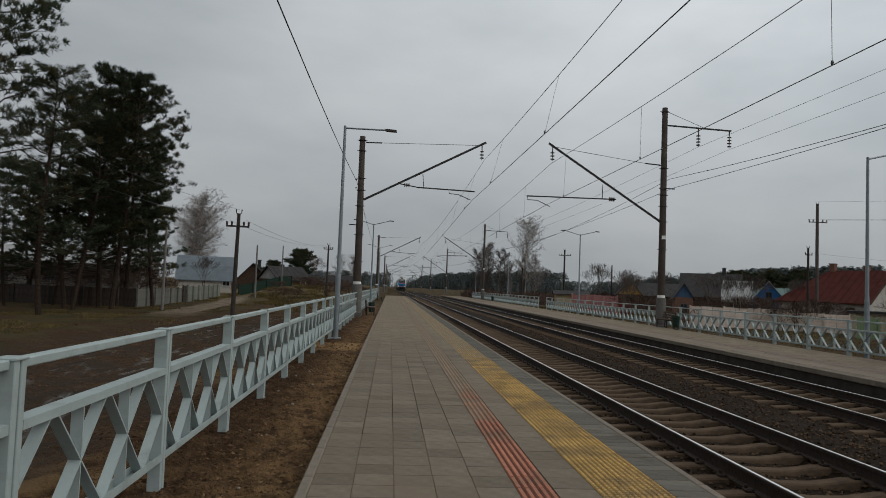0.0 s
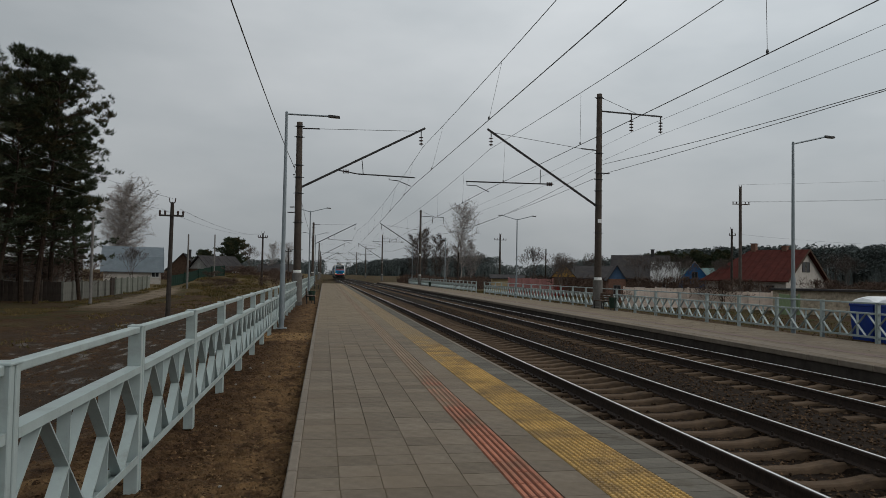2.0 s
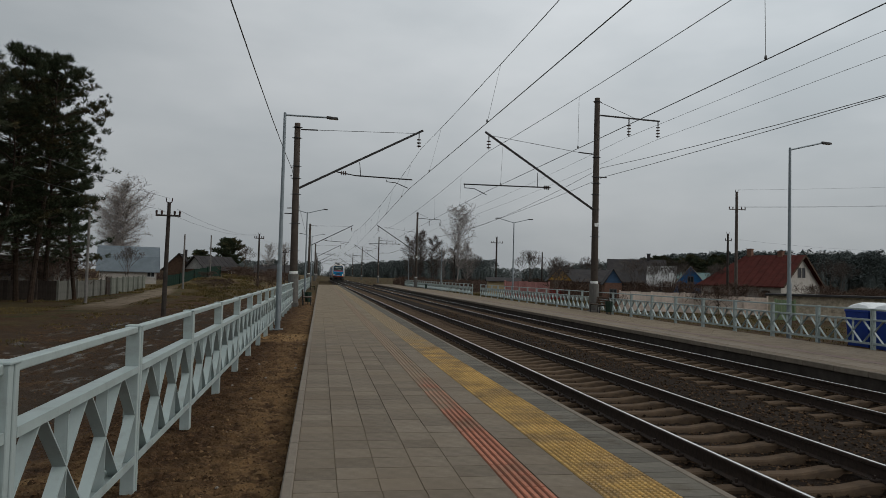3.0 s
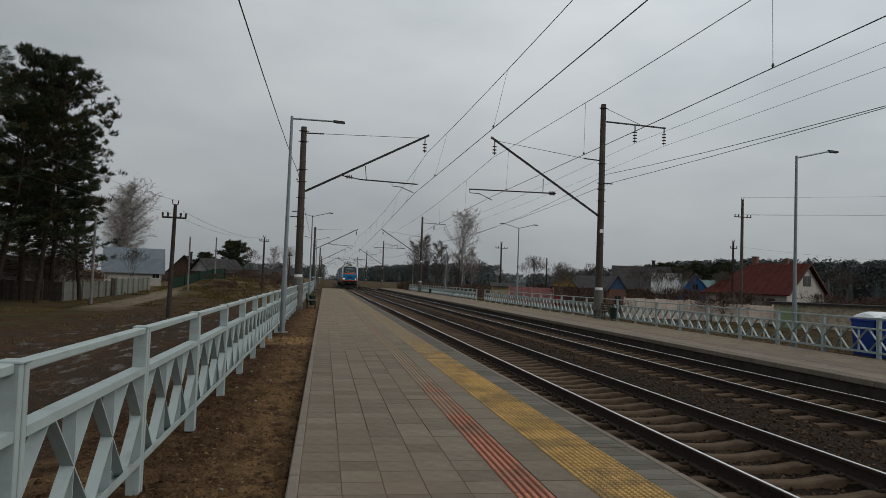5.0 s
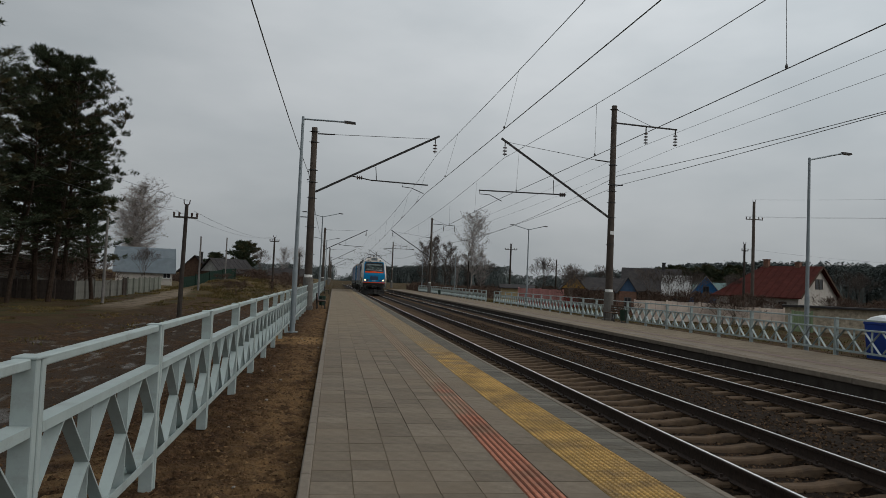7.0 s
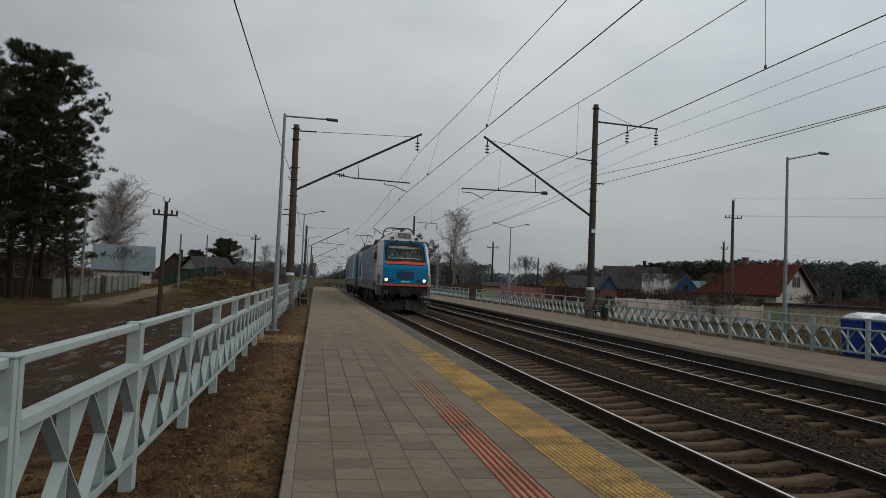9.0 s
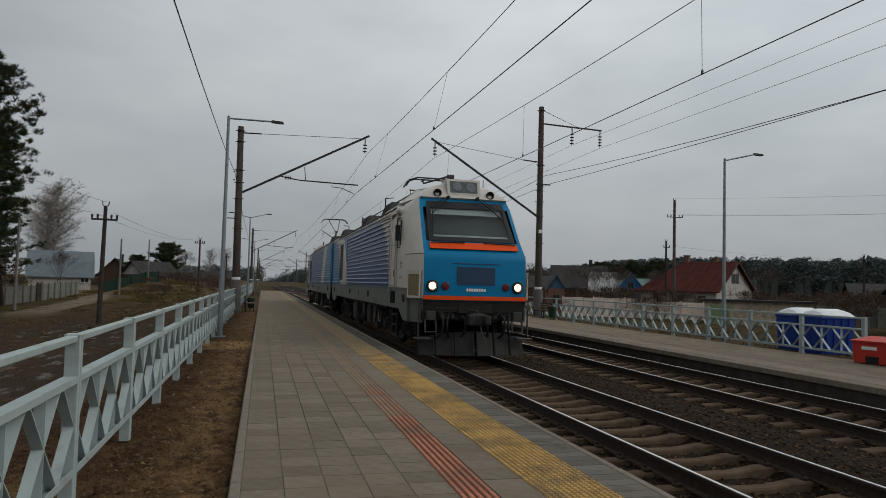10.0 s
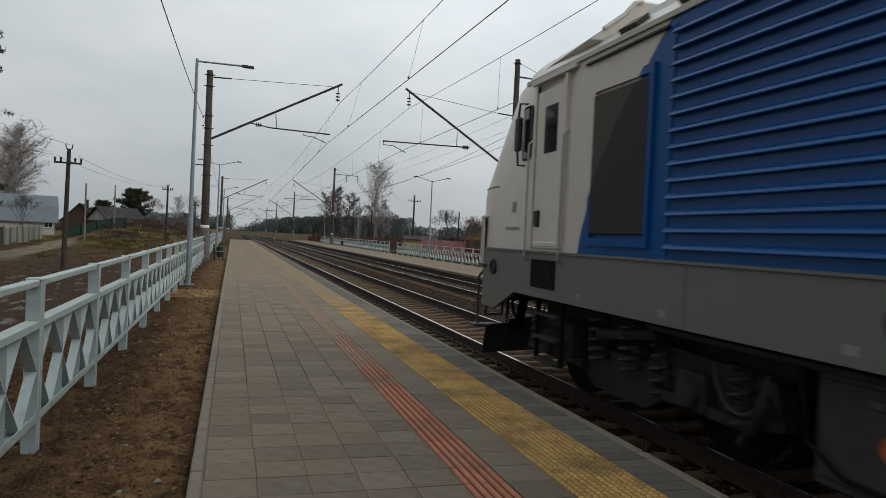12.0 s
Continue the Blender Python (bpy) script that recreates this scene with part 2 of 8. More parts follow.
# ---------------------------------------------------------------- building tools
class Shape:
    """Collects vertices and faces, and a material slot for each face."""

    def __init__(self):
        self.v, self.f, self.s = [], [], []

    def add(self, verts, faces, slot=0, m=None):
        k = len(self.v)
        if m is not None:
            verts = [tuple(m @ Vector(p)) for p in verts]
        self.v.extend(tuple(p) for p in verts)
        self.f.extend(tuple(i + k for i in f) for f in faces)
        self.s.extend([slot] * len(faces))
        return self

    def box(self, x0, x1, y0, y1, z0, z1, slot=0, m=None, top=(0, 0)):
        """A box; top: how far its upper edges step in along x and y."""
        a, b = top
        v = [(x0, y0, z0), (x1, y0, z0), (x1, y1, z0), (x0, y1, z0),
             (x0 + a, y0 + b, z1), (x1 - a, y0 + b, z1), (x1 - a, y1 - b, z1), (x0 + a, y1 - b, z1)]
        return self.add(v, [(3, 2, 1, 0), (4, 5, 6, 7), (0, 1, 5, 4), (1, 2, 6, 5), (2, 3, 7, 6), (3, 0, 4, 7)], slot, m)

    def bevel_box(self, x0, x1, y0, y1, z0, z1, r=0.01, slot=0, m=None):
        """A box with its edges cut at 45 degrees."""
        v, f = [], []
        for z, a in ((z0, r), (z0 + r, 0), (z1 - r, 0), (z1, r)):
            for x, y in ((x0 + r, y0 + a), (x1 - r, y0 + a), (x1 - a, y0 + r), (x1 - a, y1 - r),
                         (x1 - r, y1 - a), (x0 + r, y1 - a), (x0 + a, y1 - r), (x0 + a, y0 + r)):
                v.append((x, y, z))
        for k in range(3):
            for i in range(8):
                j = (i + 1) % 8
                f.append((8 * k + i, 8 * k + j, 8 * k + 8 + j, 8 * k + 8 + i))
        f += [tuple(range(7, -1, -1)), tuple(range(24, 32))]
        return self.add(v, f, slot, m)

    def tube(self, p, q, r, r2=None, n=8, slot=0, caps=True):
        p, q = Vector(p), Vector(q)
        d = (q - p).normalized()
        a = d.orthogonal().normalized()
        b = d.cross(a)
        r2 = r if r2 is None else r2
        v = [p + (a * math.cos(t) + b * math.sin(t)) * r for t in (2 * math.pi * i / n for i in range(n))]
        v += [q + (a * math.cos(t) + b * math.sin(t)) * r2 for t in (2 * math.pi * i / n for i in range(n))]
        f = [(i, (i + 1) % n, n + (i + 1) % n, n + i) for i in range(n)]
        if caps:
            f += [tuple(range(n - 1, -1, -1)), tuple(range(n, 2 * n))]
        return self.add(v, f, slot)

    def path(self, points, r, n=6, slot=0):
        """One bent round bar along the points."""
        pts = [Vector(p) for p in points]
        v, f, a = [], [], None
        for i, p in enumerate(pts):
            d = (pts[min(i + 1, len(pts) - 1)] - pts[max(i - 1, 0)]).normalized()
            a = d.orthogonal() if a is None else a - d * a.dot(d)
            a = a.normalized() if a.length > 1e-6 else d.orthogonal().normalized()
            b = d.cross(a)
            v += [p + (a * math.cos(t) + b * math.sin(t)) * r for t in (2 * math.pi * k / n for k in range(n))]
        for i in range(len(pts) - 1):
            f += [(i * n + k, i * n + (k + 1) % n, i * n + n + (k + 1) % n, i * n + n + k) for k in range(n)]
        f += [tuple(range(n - 1, -1, -1)), tuple(range(len(v) - n, len(v)))]
        return self.add(v, f, slot)

    def beam(self, p, q, w, h, slot=0, up=(0, 0, 1)):
        """A bar of rectangular section from p to q; w across, h along 'up'."""
        p, q = Vector(p), Vector(q)
        d = (q - p).normalized()
        s = d.cross(Vector(up)).normalized() * (w / 2)
        u = s.cross(d).normalized() * (h / 2)
        v = [p - s - u, p + s - u, p + s + u, p - s + u, q - s - u, q + s - u, q + s + u, q - s + u]
        return self.add(v, [(3, 2, 1, 0), (4, 5, 6, 7), (0, 1, 5, 4), (1, 2, 6, 5), (2, 3, 7, 6), (3, 0, 4, 7)], slot)

    def prism(self, outline, y0, y1, slot=0, axis="y"):
        """An outline of (x, z), or (y, z) along x, drawn out."""
        n = len(outline)
        if axis == "y":
            v = [(a, y0, b) for a, b in outline] + [(a, y1, b) for a, b in outline]
        elif axis == "x":
            v = [(y0, a, b) for a, b in outline] + [(y1, a, b) for a, b in outline]
        else:
            v = [(a, b, y0) for a, b in outline] + [(a, b, y1) for a, b in outline]
        f = [(i, (i + 1) % n, n + (i + 1) % n, n + i) for i in range(n)]
        return self.add(v, f + [tuple(range(n - 1, -1, -1)), tuple(range(n, 2 * n))], slot)

    def lathe(self, profile, n=12, slot=0, m=None):
        """(r, z) turned round the z axis."""
        v, f = [], []
        for r, z in profile:
            v += [(r * math.cos(2 * math.pi * i / n), r * math.sin(2 * math.pi * i / n), z) for i in range(n)]
        for k in range(len(profile) - 1):
            f += [(k * n + i, k * n + (i + 1) % n, k * n + n + (i + 1) % n, k * n + n + i) for i in range(n)]
        f += [tuple(range(n - 1, -1, -1)), tuple(range(len(v) - n, len(v)))]
        return self.add(v, f, slot, m)

    def mesh(self, name, *mats, smooth=False, weld=False):
        me = bpy.data.meshes.new(name)
        me.from_pydata(self.v, [], self.f)
        for m in mats:
            me.materials.append(m)
        if len(mats) > 1:
            me.polygons.foreach_set("material_index", self.s)
        b = bmesh.new()
        b.from_mesh(me)
        if weld:
            bmesh.ops.remove_doubles(b, verts=b.verts, dist=0.0005)
        bmesh.ops.recalc_face_normals(b, faces=b.faces)
        b.to_mesh(me)
        b.free()
        if smooth:
            me.polygons.foreach_set("use_smooth", [True] * len(me.polygons))
        if weld:                                        # rounded over its gentle edges, crisp at the hard ones
            me.polygons.foreach_set("use_smooth", [True] * len(me.polygons))
            me.set_sharp_from_angle(angle=radians(32))
        me.update()
        return me


def part(name, shape, material, parent=None, label="", at=None, smooth=False):
    """One mesh object under a thing (or at top level)."""
    mats = material if isinstance(material, (tuple, list)) else (material,)
    data = shape.mesh(name, *mats, smooth=smooth) if isinstance(shape, Shape) else shape
    ob = new(name, data)
    if parent is not None:
        ob.parent = parent
    if at is not None:
        ob.matrix_basis = at
    return tagged(ob, label=label)


def thing(name, label, category, group="", kind="", at=None):
    ob = new(name)
    ob.empty_display_size = 0.2
    if at is not None:
        ob.matrix_basis = at
    return tagged(ob, label=label, category=category, group=group, kind=kind)


def solid(name, shape, material, label, category, group="", kind="", at=None, smooth=False):
    """A thing of one mesh."""
    return tagged(part(name, shape, material, None, label, at, smooth), category=category, group=group, kind=kind)


def fnoise(x, y, z=0.0):
    return noise.noise(Vector((x, y, z)))


# ---------------------------------------------------------------- the ground
def steps(stops):
    """Coordinates from (start, step) stops to the last one's start."""
    out = []
    for (a, s), (b, _) in zip(stops, stops[1:]):
        n = max(1, round((b - a) / s))
        out += [a + (b - a) * i / n for i in range(n)]
    return out + [stops[-1][0]]


def smooth_step(a, b, x):
    t = min(1, max(0, (x - a) / (b - a)))
    return t * t * (3 - 2 * t)


def ground_height(x, y):
    if x < -0.2:
        z = -0.13 - 0.37 * smooth_step(-1.7, -4.5, x)
        z += 0.035 * fnoise(x * 2.1, y * 2.1) + 0.03 * fnoise(x * 6, y * 6, 3) if x > -2.4 and y < 40 else 0.05 * fnoise(x * 0.5, y * 0.5)
        if x > -2.4 and y < 40:
            z += 0.046 * fnoise(x * 9, y * 12, 9) + 0.014 * fnoise(x * 24, y * 24, 19)
        if -11 < x < -3:                                  # wheel ruts of the muddy lane
            z += 0.07 * fnoise(x * 1.6, y * 0.22, 5) + 0.05 * fnoise(x * 3.1, y * 2.6, 15) + 0.03 * fnoise(x * 7, y * 6, 25) - 0.05 * abs(math.sin(x * 1.9 + 0.6 * fnoise(0, y * 0.05)))
        if x < -4:
            z += 0.9 * smooth_step(52, 120, y) * smooth_step(-5, -12, x) * 0.55
            bank = smooth_step(62, 92, y) * smooth_step(150, 122, y) * smooth_step(-4, -6.5, x) * smooth_step(-17.5, -13, x)
            z += bank * (1.15 + 0.35 * fnoise(x * 0.22, y * 0.12, 31) + 0.2 * fnoise(x * 0.7, y * 0.4, 33))
    elif x < 15.3:
        z = -0.66
    else:
        z = -0.22 - 0.35 * smooth_step(16.6, 20, x) + 0.04 * fnoise(x * 0.8, y * 0.8)
    far = smooth_step(160, 420, math.hypot(x, y))
    return z + far * (0.5 + 1.6 * fnoise(x * 0.004, y * 0.004, 2))


gx = steps([(-900, 60), (-120, 8), (-24, 0.9), (-11.5, 0.13), (-2.4, 0.042), (-0.2, 0.055), (-0.14, 5), (15.3, 0.4), (24, 2.5), (60, 12), (180, 60), (900, 60)])
gy = steps([(-300, 40), (-20, 3), (3, 0.045), (12, 0.09), (17, 0.16), (40, 0.7), (90, 3), (180, 15), (420, 60), (1500, 60)])
gv = [(x, y, ground_height(x, y)) for y in gy for x in gx]
nx = len(gx)
gf = [(j * nx + i, j * nx + i + 1, (j + 1) * nx + i + 1, (j + 1) * nx + i) for j in range(len(gy) - 1) for i in range(nx - 1)]


def ground_material():
    """Bare churned soil by the platform, dry grass, and mud with sheen-coloured wet streaks further off."""
    m = mat("soil and dry grass", (0.088, 0.049, 0.026), 0.95, scale=14, vary=0.35, color2=(0.019, 0.011, 0.006), bump=1.0, bump_scale=27, relief=0.07)
    n, l = m.node_tree.nodes, m.node_tree.links
    bsdf = n["Principled BSDF"]
    soil = bsdf.inputs["Base Color"].links[0].from_socket
    co = n.new("ShaderNodeTexCoord")
    sep = n.new("ShaderNodeSeparateXYZ")
    l.new(co.outputs["Object"], sep.inputs[0])

    def noise_at(scale, detail=6.0, lo=0.45, hi=0.6):
        t = n.new("ShaderNodeTexNoise")
        t.inputs["Scale"].default_value, t.inputs["Detail"].default_value = scale, detail
        l.new(co.outputs["Object"], t.inputs["Vector"])
        r = n.new("ShaderNodeMapRange")
        r.inputs["From Min"].default_value, r.inputs["From Max"].default_value = lo, hi
        l.new(t.outputs["Fac"], r.inputs["Value"])
        return r.outputs["Result"]

    def over(below, color, fac):
        x = n.new("ShaderNodeMix")
        x.data_type = "RGBA"
        l.new(fac, x.inputs["Factor"])
        l.new(below, x.inputs[6])
        if isinstance(color, tuple):
            x.inputs[7].default_value = (*color, 1)
        else:
            l.new(color, x.inputs[7])
        return x.outputs[2]

    def ramp(value, a, b):
        r = n.new("ShaderNodeMapRange")
        r.inputs["From Min"].default_value, r.inputs["From Max"].default_value = a, b
        l.new(value, r.inputs["Value"])
        return r.outputs["Result"]
    x, y = sep.outputs[0], sep.outputs[1]
    # straw in the churned soil
    out = over(soil, (0.20, 0.125, 0.06), math_node(n, l, "MULTIPLY", noise_at(3.1, 9, 0.50, 0.72), 0.34))
    # drier, sandier soil along the kerb
    dry = math_node(n, l, "MULTIPLY", math_node(n, l, "MULTIPLY", ramp(x, -1.25, -0.6), ramp(x, 1.0, 0.5)), noise_at(4.3, 9, 0.36, 0.60))
    out = over(out, (0.190, 0.113, 0.052), math_node(n, l, "MULTIPLY", dry, 0.8))
    # sand spread over the strip near the lamp
    sand = math_node(n, l, "MULTIPLY", ramp(math_node(n, l, "ABSOLUTE", math_node(n, l, "SUBTRACT", y, 19.7)), 1.5, 0.7), ramp(math_node(n, l, "ABSOLUTE", math_node(n, l, "SUBTRACT", x, -1.2)), 1.6, 1.0))
    out = over(out, (0.27, 0.165, 0.075), math_node(n, l, "MULTIPLY", sand, noise_at(1.1, 6, 0.3, 0.5)))
    for px_, py_, ra, rb in ((-2.15, 6.0, 0.9, 1.5), (-3.1, 13.5, 1.0, 2.4)):
        dx = math_node(n, l, "DIVIDE", math_node(n, l, "SUBTRACT", x, px_), ra)
        dy = math_node(n, l, "DIVIDE", math_node(n, l, "SUBTRACT", y, py_), rb)
        away_ = math_node(n, l, "ADD", math_node(n, l, "MULTIPLY", dx, dx), math_node(n, l, "MULTIPLY", dy, dy))
        out = over(out, (0.165, 0.102, 0.048), math_node(n, l, "MULTIPLY", ramp(away_, 1.1, 0.3), noise_at(2.1, 8, 0.40, 0.58)))
    # grass away from the railway
    grass_col = over(over(soil, (0.062, 0.045, 0.02), noise_at(0.35, 9, 0.42, 0.56)), (0.036, 0.038, 0.013), noise_at(0.8, 8, 0.5, 0.68))
    away = math_node(n, l, "MAXIMUM", ramp(x, -8.5, -11.5), ramp(x, 16.2, 17.2))
    away = math_node(n, l, "MAXIMUM", away, ramp(y, 50, 75))
    out = over(out, grass_col, away)
    # straw-coloured grass on the bank
    bank = math_node(n, l, "MULTIPLY", math_node(n, l, "MULTIPLY", ramp(y, 62, 80), ramp(x, -3.5, -5.0)), noise_at(1.3, 9, 0.40, 0.58))
    out = over(out, (0.135, 0.098, 0.045), math_node(n, l, "MULTIPLY", bank, 0.75))
    # the sandy track that leads to the gambrel house
    mid = math_node(n, l, "MULTIPLY_ADD", y, -0.085, -8.5)
    track = ramp(math_node(n, l, "ABSOLUTE", math_node(n, l, "SUBTRACT", x, mid)), 1.5, 0.8)
    track = math_node(n, l, "MULTIPLY", math_node(n, l, "MULTIPLY", track, ramp(y, 38, 44)), ramp(y, 76, 70))
    out = over(out, (0.185, 0.145, 0.105), math_node(n, l, "MULTIPLY", track, noise_at(1.7, 8, 0.30, 0.52)))
    # bare dark mud between the railing and the grass
    mud = math_node(n, l, "MULTIPLY", math_node(n, l, "MULTIPLY", ramp(x, -2.2, -3.2), ramp(x, -11.5, -9.0)), ramp(y, 46, 36))
    out = over(out, (0.043, 0.031, 0.022), math_node(n, l, "MULTIPLY", mud, noise_at(0.9, 9, 0.34, 0.56)))
    # wet streaks and puddles in the lane's ruts, their grey sheen put into the colour
    lane = math_node(n, l, "MULTIPLY", ramp(x, -3.2, -4.4), ramp(x, -9.5, -7.5))
    lane = math_node(n, l, "MULTIPLY", lane, ramp(y, 60, 32))
    streak = n.new("ShaderNodeMapping")
    streak.inputs["Scale"].default_value = (1.0, 0.3, 1.0)
    l.new(co.outputs["Object"], streak.inputs["Vector"])
    rut = n.new("ShaderNodeTexNoise")
    rut.inputs["Scale"].default_value, rut.inputs["Detail"].default_value = 2.6, 10.0
    l.new(streak.outputs["Vector"], rut.inputs["Vector"])
    wet = math_node(n, l, "MULTIPLY", lane, ramp(rut.outputs["Fac"], 0.58, 0.68))
    out = over(out, (0.085, 0.077, 0.068), wet)
    l.new(out, bsdf.inputs["Base Color"])
    rough = n.new("ShaderNodeMapRange")
    rough.inputs["To Min"].default_value, rough.inputs["To Max"].default_value = 0.95, 0.38
    l.new(wet, rough.inputs["Value"])
    l.new(rough.outputs["Result"], bsdf.inputs["Roughness"])
    return m


solid("ground", Shape().add(gv, gf), ground_material(), "brown churned soil, mud and dry grass with sheen-coloured wet streaks", "ground", kind="structure", smooth=True)


# ---------------------------------------------------------------- the tracks
def ballast_height(x, y):
    z = -0.502 + 0.012 * fnoise(x * 9, y * 9) + 0.018 * fnoise(x * 21, y * 21, 4)
    for c in (TRACK_1, TRACK_2):
        if abs(x - c) < 1.4:
            z -= 0.052 if abs(x - c) < 0.68 else 0.0
    mid = (TRACK_1 + TRACK_2) / 2
    z += 0.035 * math.exp(-((x - mid) / 0.45) ** 2)
    return z


bx = steps([(2.95, 0.07), (11.3, 0.07)])
by = steps([(-40, 4), (4, 0.075), (18, 0.16), (34, 0.5), (60, 2.5), (140, 20), (700, 20)])
bv = [(x, y, ballast_height(x, y)) for y in by for x in bx]
nb = len(bx)
bf = [(j * nb + i, j * nb + i + 1, (j + 1) * nb + i + 1, (j + 1) * nb + i) for j in range(len(by) - 1) for i in range(nb - 1)]
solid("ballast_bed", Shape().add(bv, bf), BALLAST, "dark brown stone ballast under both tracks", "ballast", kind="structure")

rng = random.Random(4)
stones = Shape()
for i in range(34000):
    y = 3 + 42 * rng.random() ** 1.7
    x = rng.uniform(3.25, 11.0)
    r = rng.uniform(0.011, 0.032)
    z = ballast_height(x, y) + r * 0.3
    a = rng.uniform(0, 3.1)
    pts = []
    for dx, dy, dz in ((1, 0, 0), (0, 1, 0), (-1, 0, 0), (0, -1, 0), (0, 0, 1), (0, 0, -1)):
        k = r * rng.uniform(0.65, 1.25)
        pts.append((x + k * (dx * math.cos(a) - dy * math.sin(a)), y + k * (dx * math.sin(a) + dy * math.cos(a)), z + k * dz * 0.8))
    stones.add(pts, [(0, 1, 4), (1, 2, 4), (2, 3, 4), (3, 0, 4), (1, 0, 5), (2, 1, 5), (3, 2, 5), (0, 3, 5)])
solid("ballast_stones", stones, STONE, "loose crushed ballast stones between the rails", "stones", kind="stuff")

RAIL_SIDE = [(-0.066, -0.18), (0.066, -0.18), (0.066, -0.172), (0.012, -0.155), (0.009, -0.05), (0.036, -0.038), (0.036, -0.008), (0.030, -0.002), (0.019, 0), (-0.019, 0), (-0.030, -0.002), (-0.036, -0.008), (-0.036, -0.038), (-0.009, -0.05), (-0.012, -0.155), (-0.066, -0.172)]


def rail_shape():
    s = Shape()
    n = len(RAIL_SIDE)
    ys = [-45, 35, 80, 160, 650]
    v = [(x + bend(y), y, z) for y in ys for x, z in RAIL_SIDE]
    for i, k in [(i, k) for i in range(n) for k in range(0, n * (len(ys) - 1), n)]:
        s.add([v[k + i], v[k + (i + 1) % n], v[k + n + (i + 1) % n], v[k + n + i]], [(0, 1, 2, 3)], 1 if RAIL_SIDE[i][1] == 0 and RAIL_SIDE[(i + 1) % n][1] == 0 else 0)
    return s


rail_mesh = rail_shape().mesh("rail", RUST, POLISHED)


def sleeper_shape():
    s = Shape()
    prof = [(-1.35, -0.015), (-1.05, 0.0), (-0.55, 0.004), (-0.38, -0.022), (-0.18, -0.044), (0.18, -0.044), (0.38, -0.022), (0.55, 0.004), (1.05, 0.0), (1.35, -0.015)]
    v, f = [], []
    for x, z in prof:
        v += [(x, -0.12, -0.2), (x, -0.088, z - 0.02), (x, -0.07, z), (x, 0.07, z), (x, 0.088, z - 0.02), (x, 0.12, -0.2)]
    for k in range(len(prof) - 1):
        for i in range(5):
            f.append((6 * k + i, 6 * k + i + 1, 6 * k + 7 + i, 6 * k + 6 + i))
    f += [(0, 1, 2, 3, 4, 5), tuple(len(v) - 6 + i for i in range(5, -1, -1))]
    return s.add(v, f)


sleeper_mesh = sleeper_shape().mesh("sleeper", SLEEPER)
clip = Shape()
for side in (-1, 1):
    for e in (-1, 1):
        clip.bevel_box(side * 0.795 + e * 0.10 - 0.045, side * 0.795 + e * 0.10 + 0.045, -0.05, 0.05, 0.0, 0.035, 0.01)
        clip.tube((side * 0.795 + e * 0.12, 0, 0.03), (side * 0.795 + e * 0.12, 0, 0.075), 0.017, n=6)
clip_mesh = clip.mesh("rail_fastening", RUST)

TRACKS = []
for c, word in ((TRACK_1, "the platform"), (TRACK_2, "the opposite platform")):
    track = thing("railway_track", "broad gauge railway track on concrete sleepers beside " + word, "railway track", "running tracks", "structure")
    for side in (-1, 1):
        part("rail", rail_mesh, None or (RUST, POLISHED), track, "rusty rail with a polished head", pose(c + side * 0.795, 0, RAIL))
    TRACKS.append((c, track))

# ---------------------------------------------------------------- the platform at the camera's side
P_LEFT, P_RIGHT, P_END = -0.22, 3.146, 112.0
platform = thing("platform", "grey paved railway platform with tactile strips", "platform", kind="structure")
part("slab", Shape().box(P_LEFT + 0.02, P_RIGHT - 0.03, -30, P_END, -0.68, -0.018), JOINT, platform)
part("joint_sand", Shape().box(P_LEFT + 0.08, 1.484, 1.0, 7.75, -0.017, -0.0035), SAND, platform, "sand swept over the joints")
kerb_back = Shape().bevel_box(0, 0.084, 0.004, 0.996, -0.25, 0.012, 0.012).mesh("kerbstone", KERB)
kerb_edge = Shape().bevel_box(-0.09, 0.0, 0.004, 0.996, -0.13, 0.006, 0.015).mesh("edge_stone", KERB)
for i in range(-6, 112):
    part("kerbstone", kerb_back, KERB, platform, at=pose(P_LEFT, i, 0))
    part("edge_stone", kerb_edge, KERB, platform, at=pose(P_RIGHT + 0.004 * math.sin(i * 7.1), i, 0))

COLS = [(-0.134 + 0.3234 * k, -0.134 + 0.3234 * (k + 1)) for k in range(5)]
PITCH = 0.323


def paver(w, d, h=0.0):
    return Shape().box(0.0015, w - 0.0015, 0.0015, d - 0.0015, -0.05, h, top=(0.0025, 0.0025))


paver_mesh = paver(0.3234, PITCH).mesh("paving_stone", PAVER)
mid_mesh = paver(0.343, PITCH).mesh("paving_stone", PAVER)
edge_mesh = paver(0.327, PITCH / 2).mesh("paving_stone", EDGE_PAVER)


def ribbed_tile(w=0.304, d=PITCH):
    s = Shape().box(0.002, w - 0.002, 0.002, d - 0.002, -0.05, -0.006, 1)
    for k in range(5):
        x = w * (k + 0.5) / 5
        s.prism([(x - 0.021, -0.008), (x - 0.014, 0.004), (x + 0.014, 0.004), (x + 0.021, -0.008)], 0.006, d - 0.006)
    return s


def studded_tile(w=0.2995, d=PITCH, n=6):
    s = Shape().box(0.002, w - 0.002, 0.002, d - 0.002, -0.05, -0.002, 1)
    for i in range(n):
        for j in range(n):
            x, y = w * (i + 0.5) / n, d * (j + 0.5) / n
            s.box(x - 0.0165, x + 0.0165, y - 0.02, y + 0.02, -0.003, 0.008, top=(0.006, 0.006))
    return s


ribbed_mesh = ribbed_tile().mesh("guiding_tile", RED_TILE, RED_GROOVE)
stud_mesh = studded_tile().mesh("warning_tile", YELLOW_TILE, YELLOW_BED)
NEAR_ROWS = range(-6, 50)


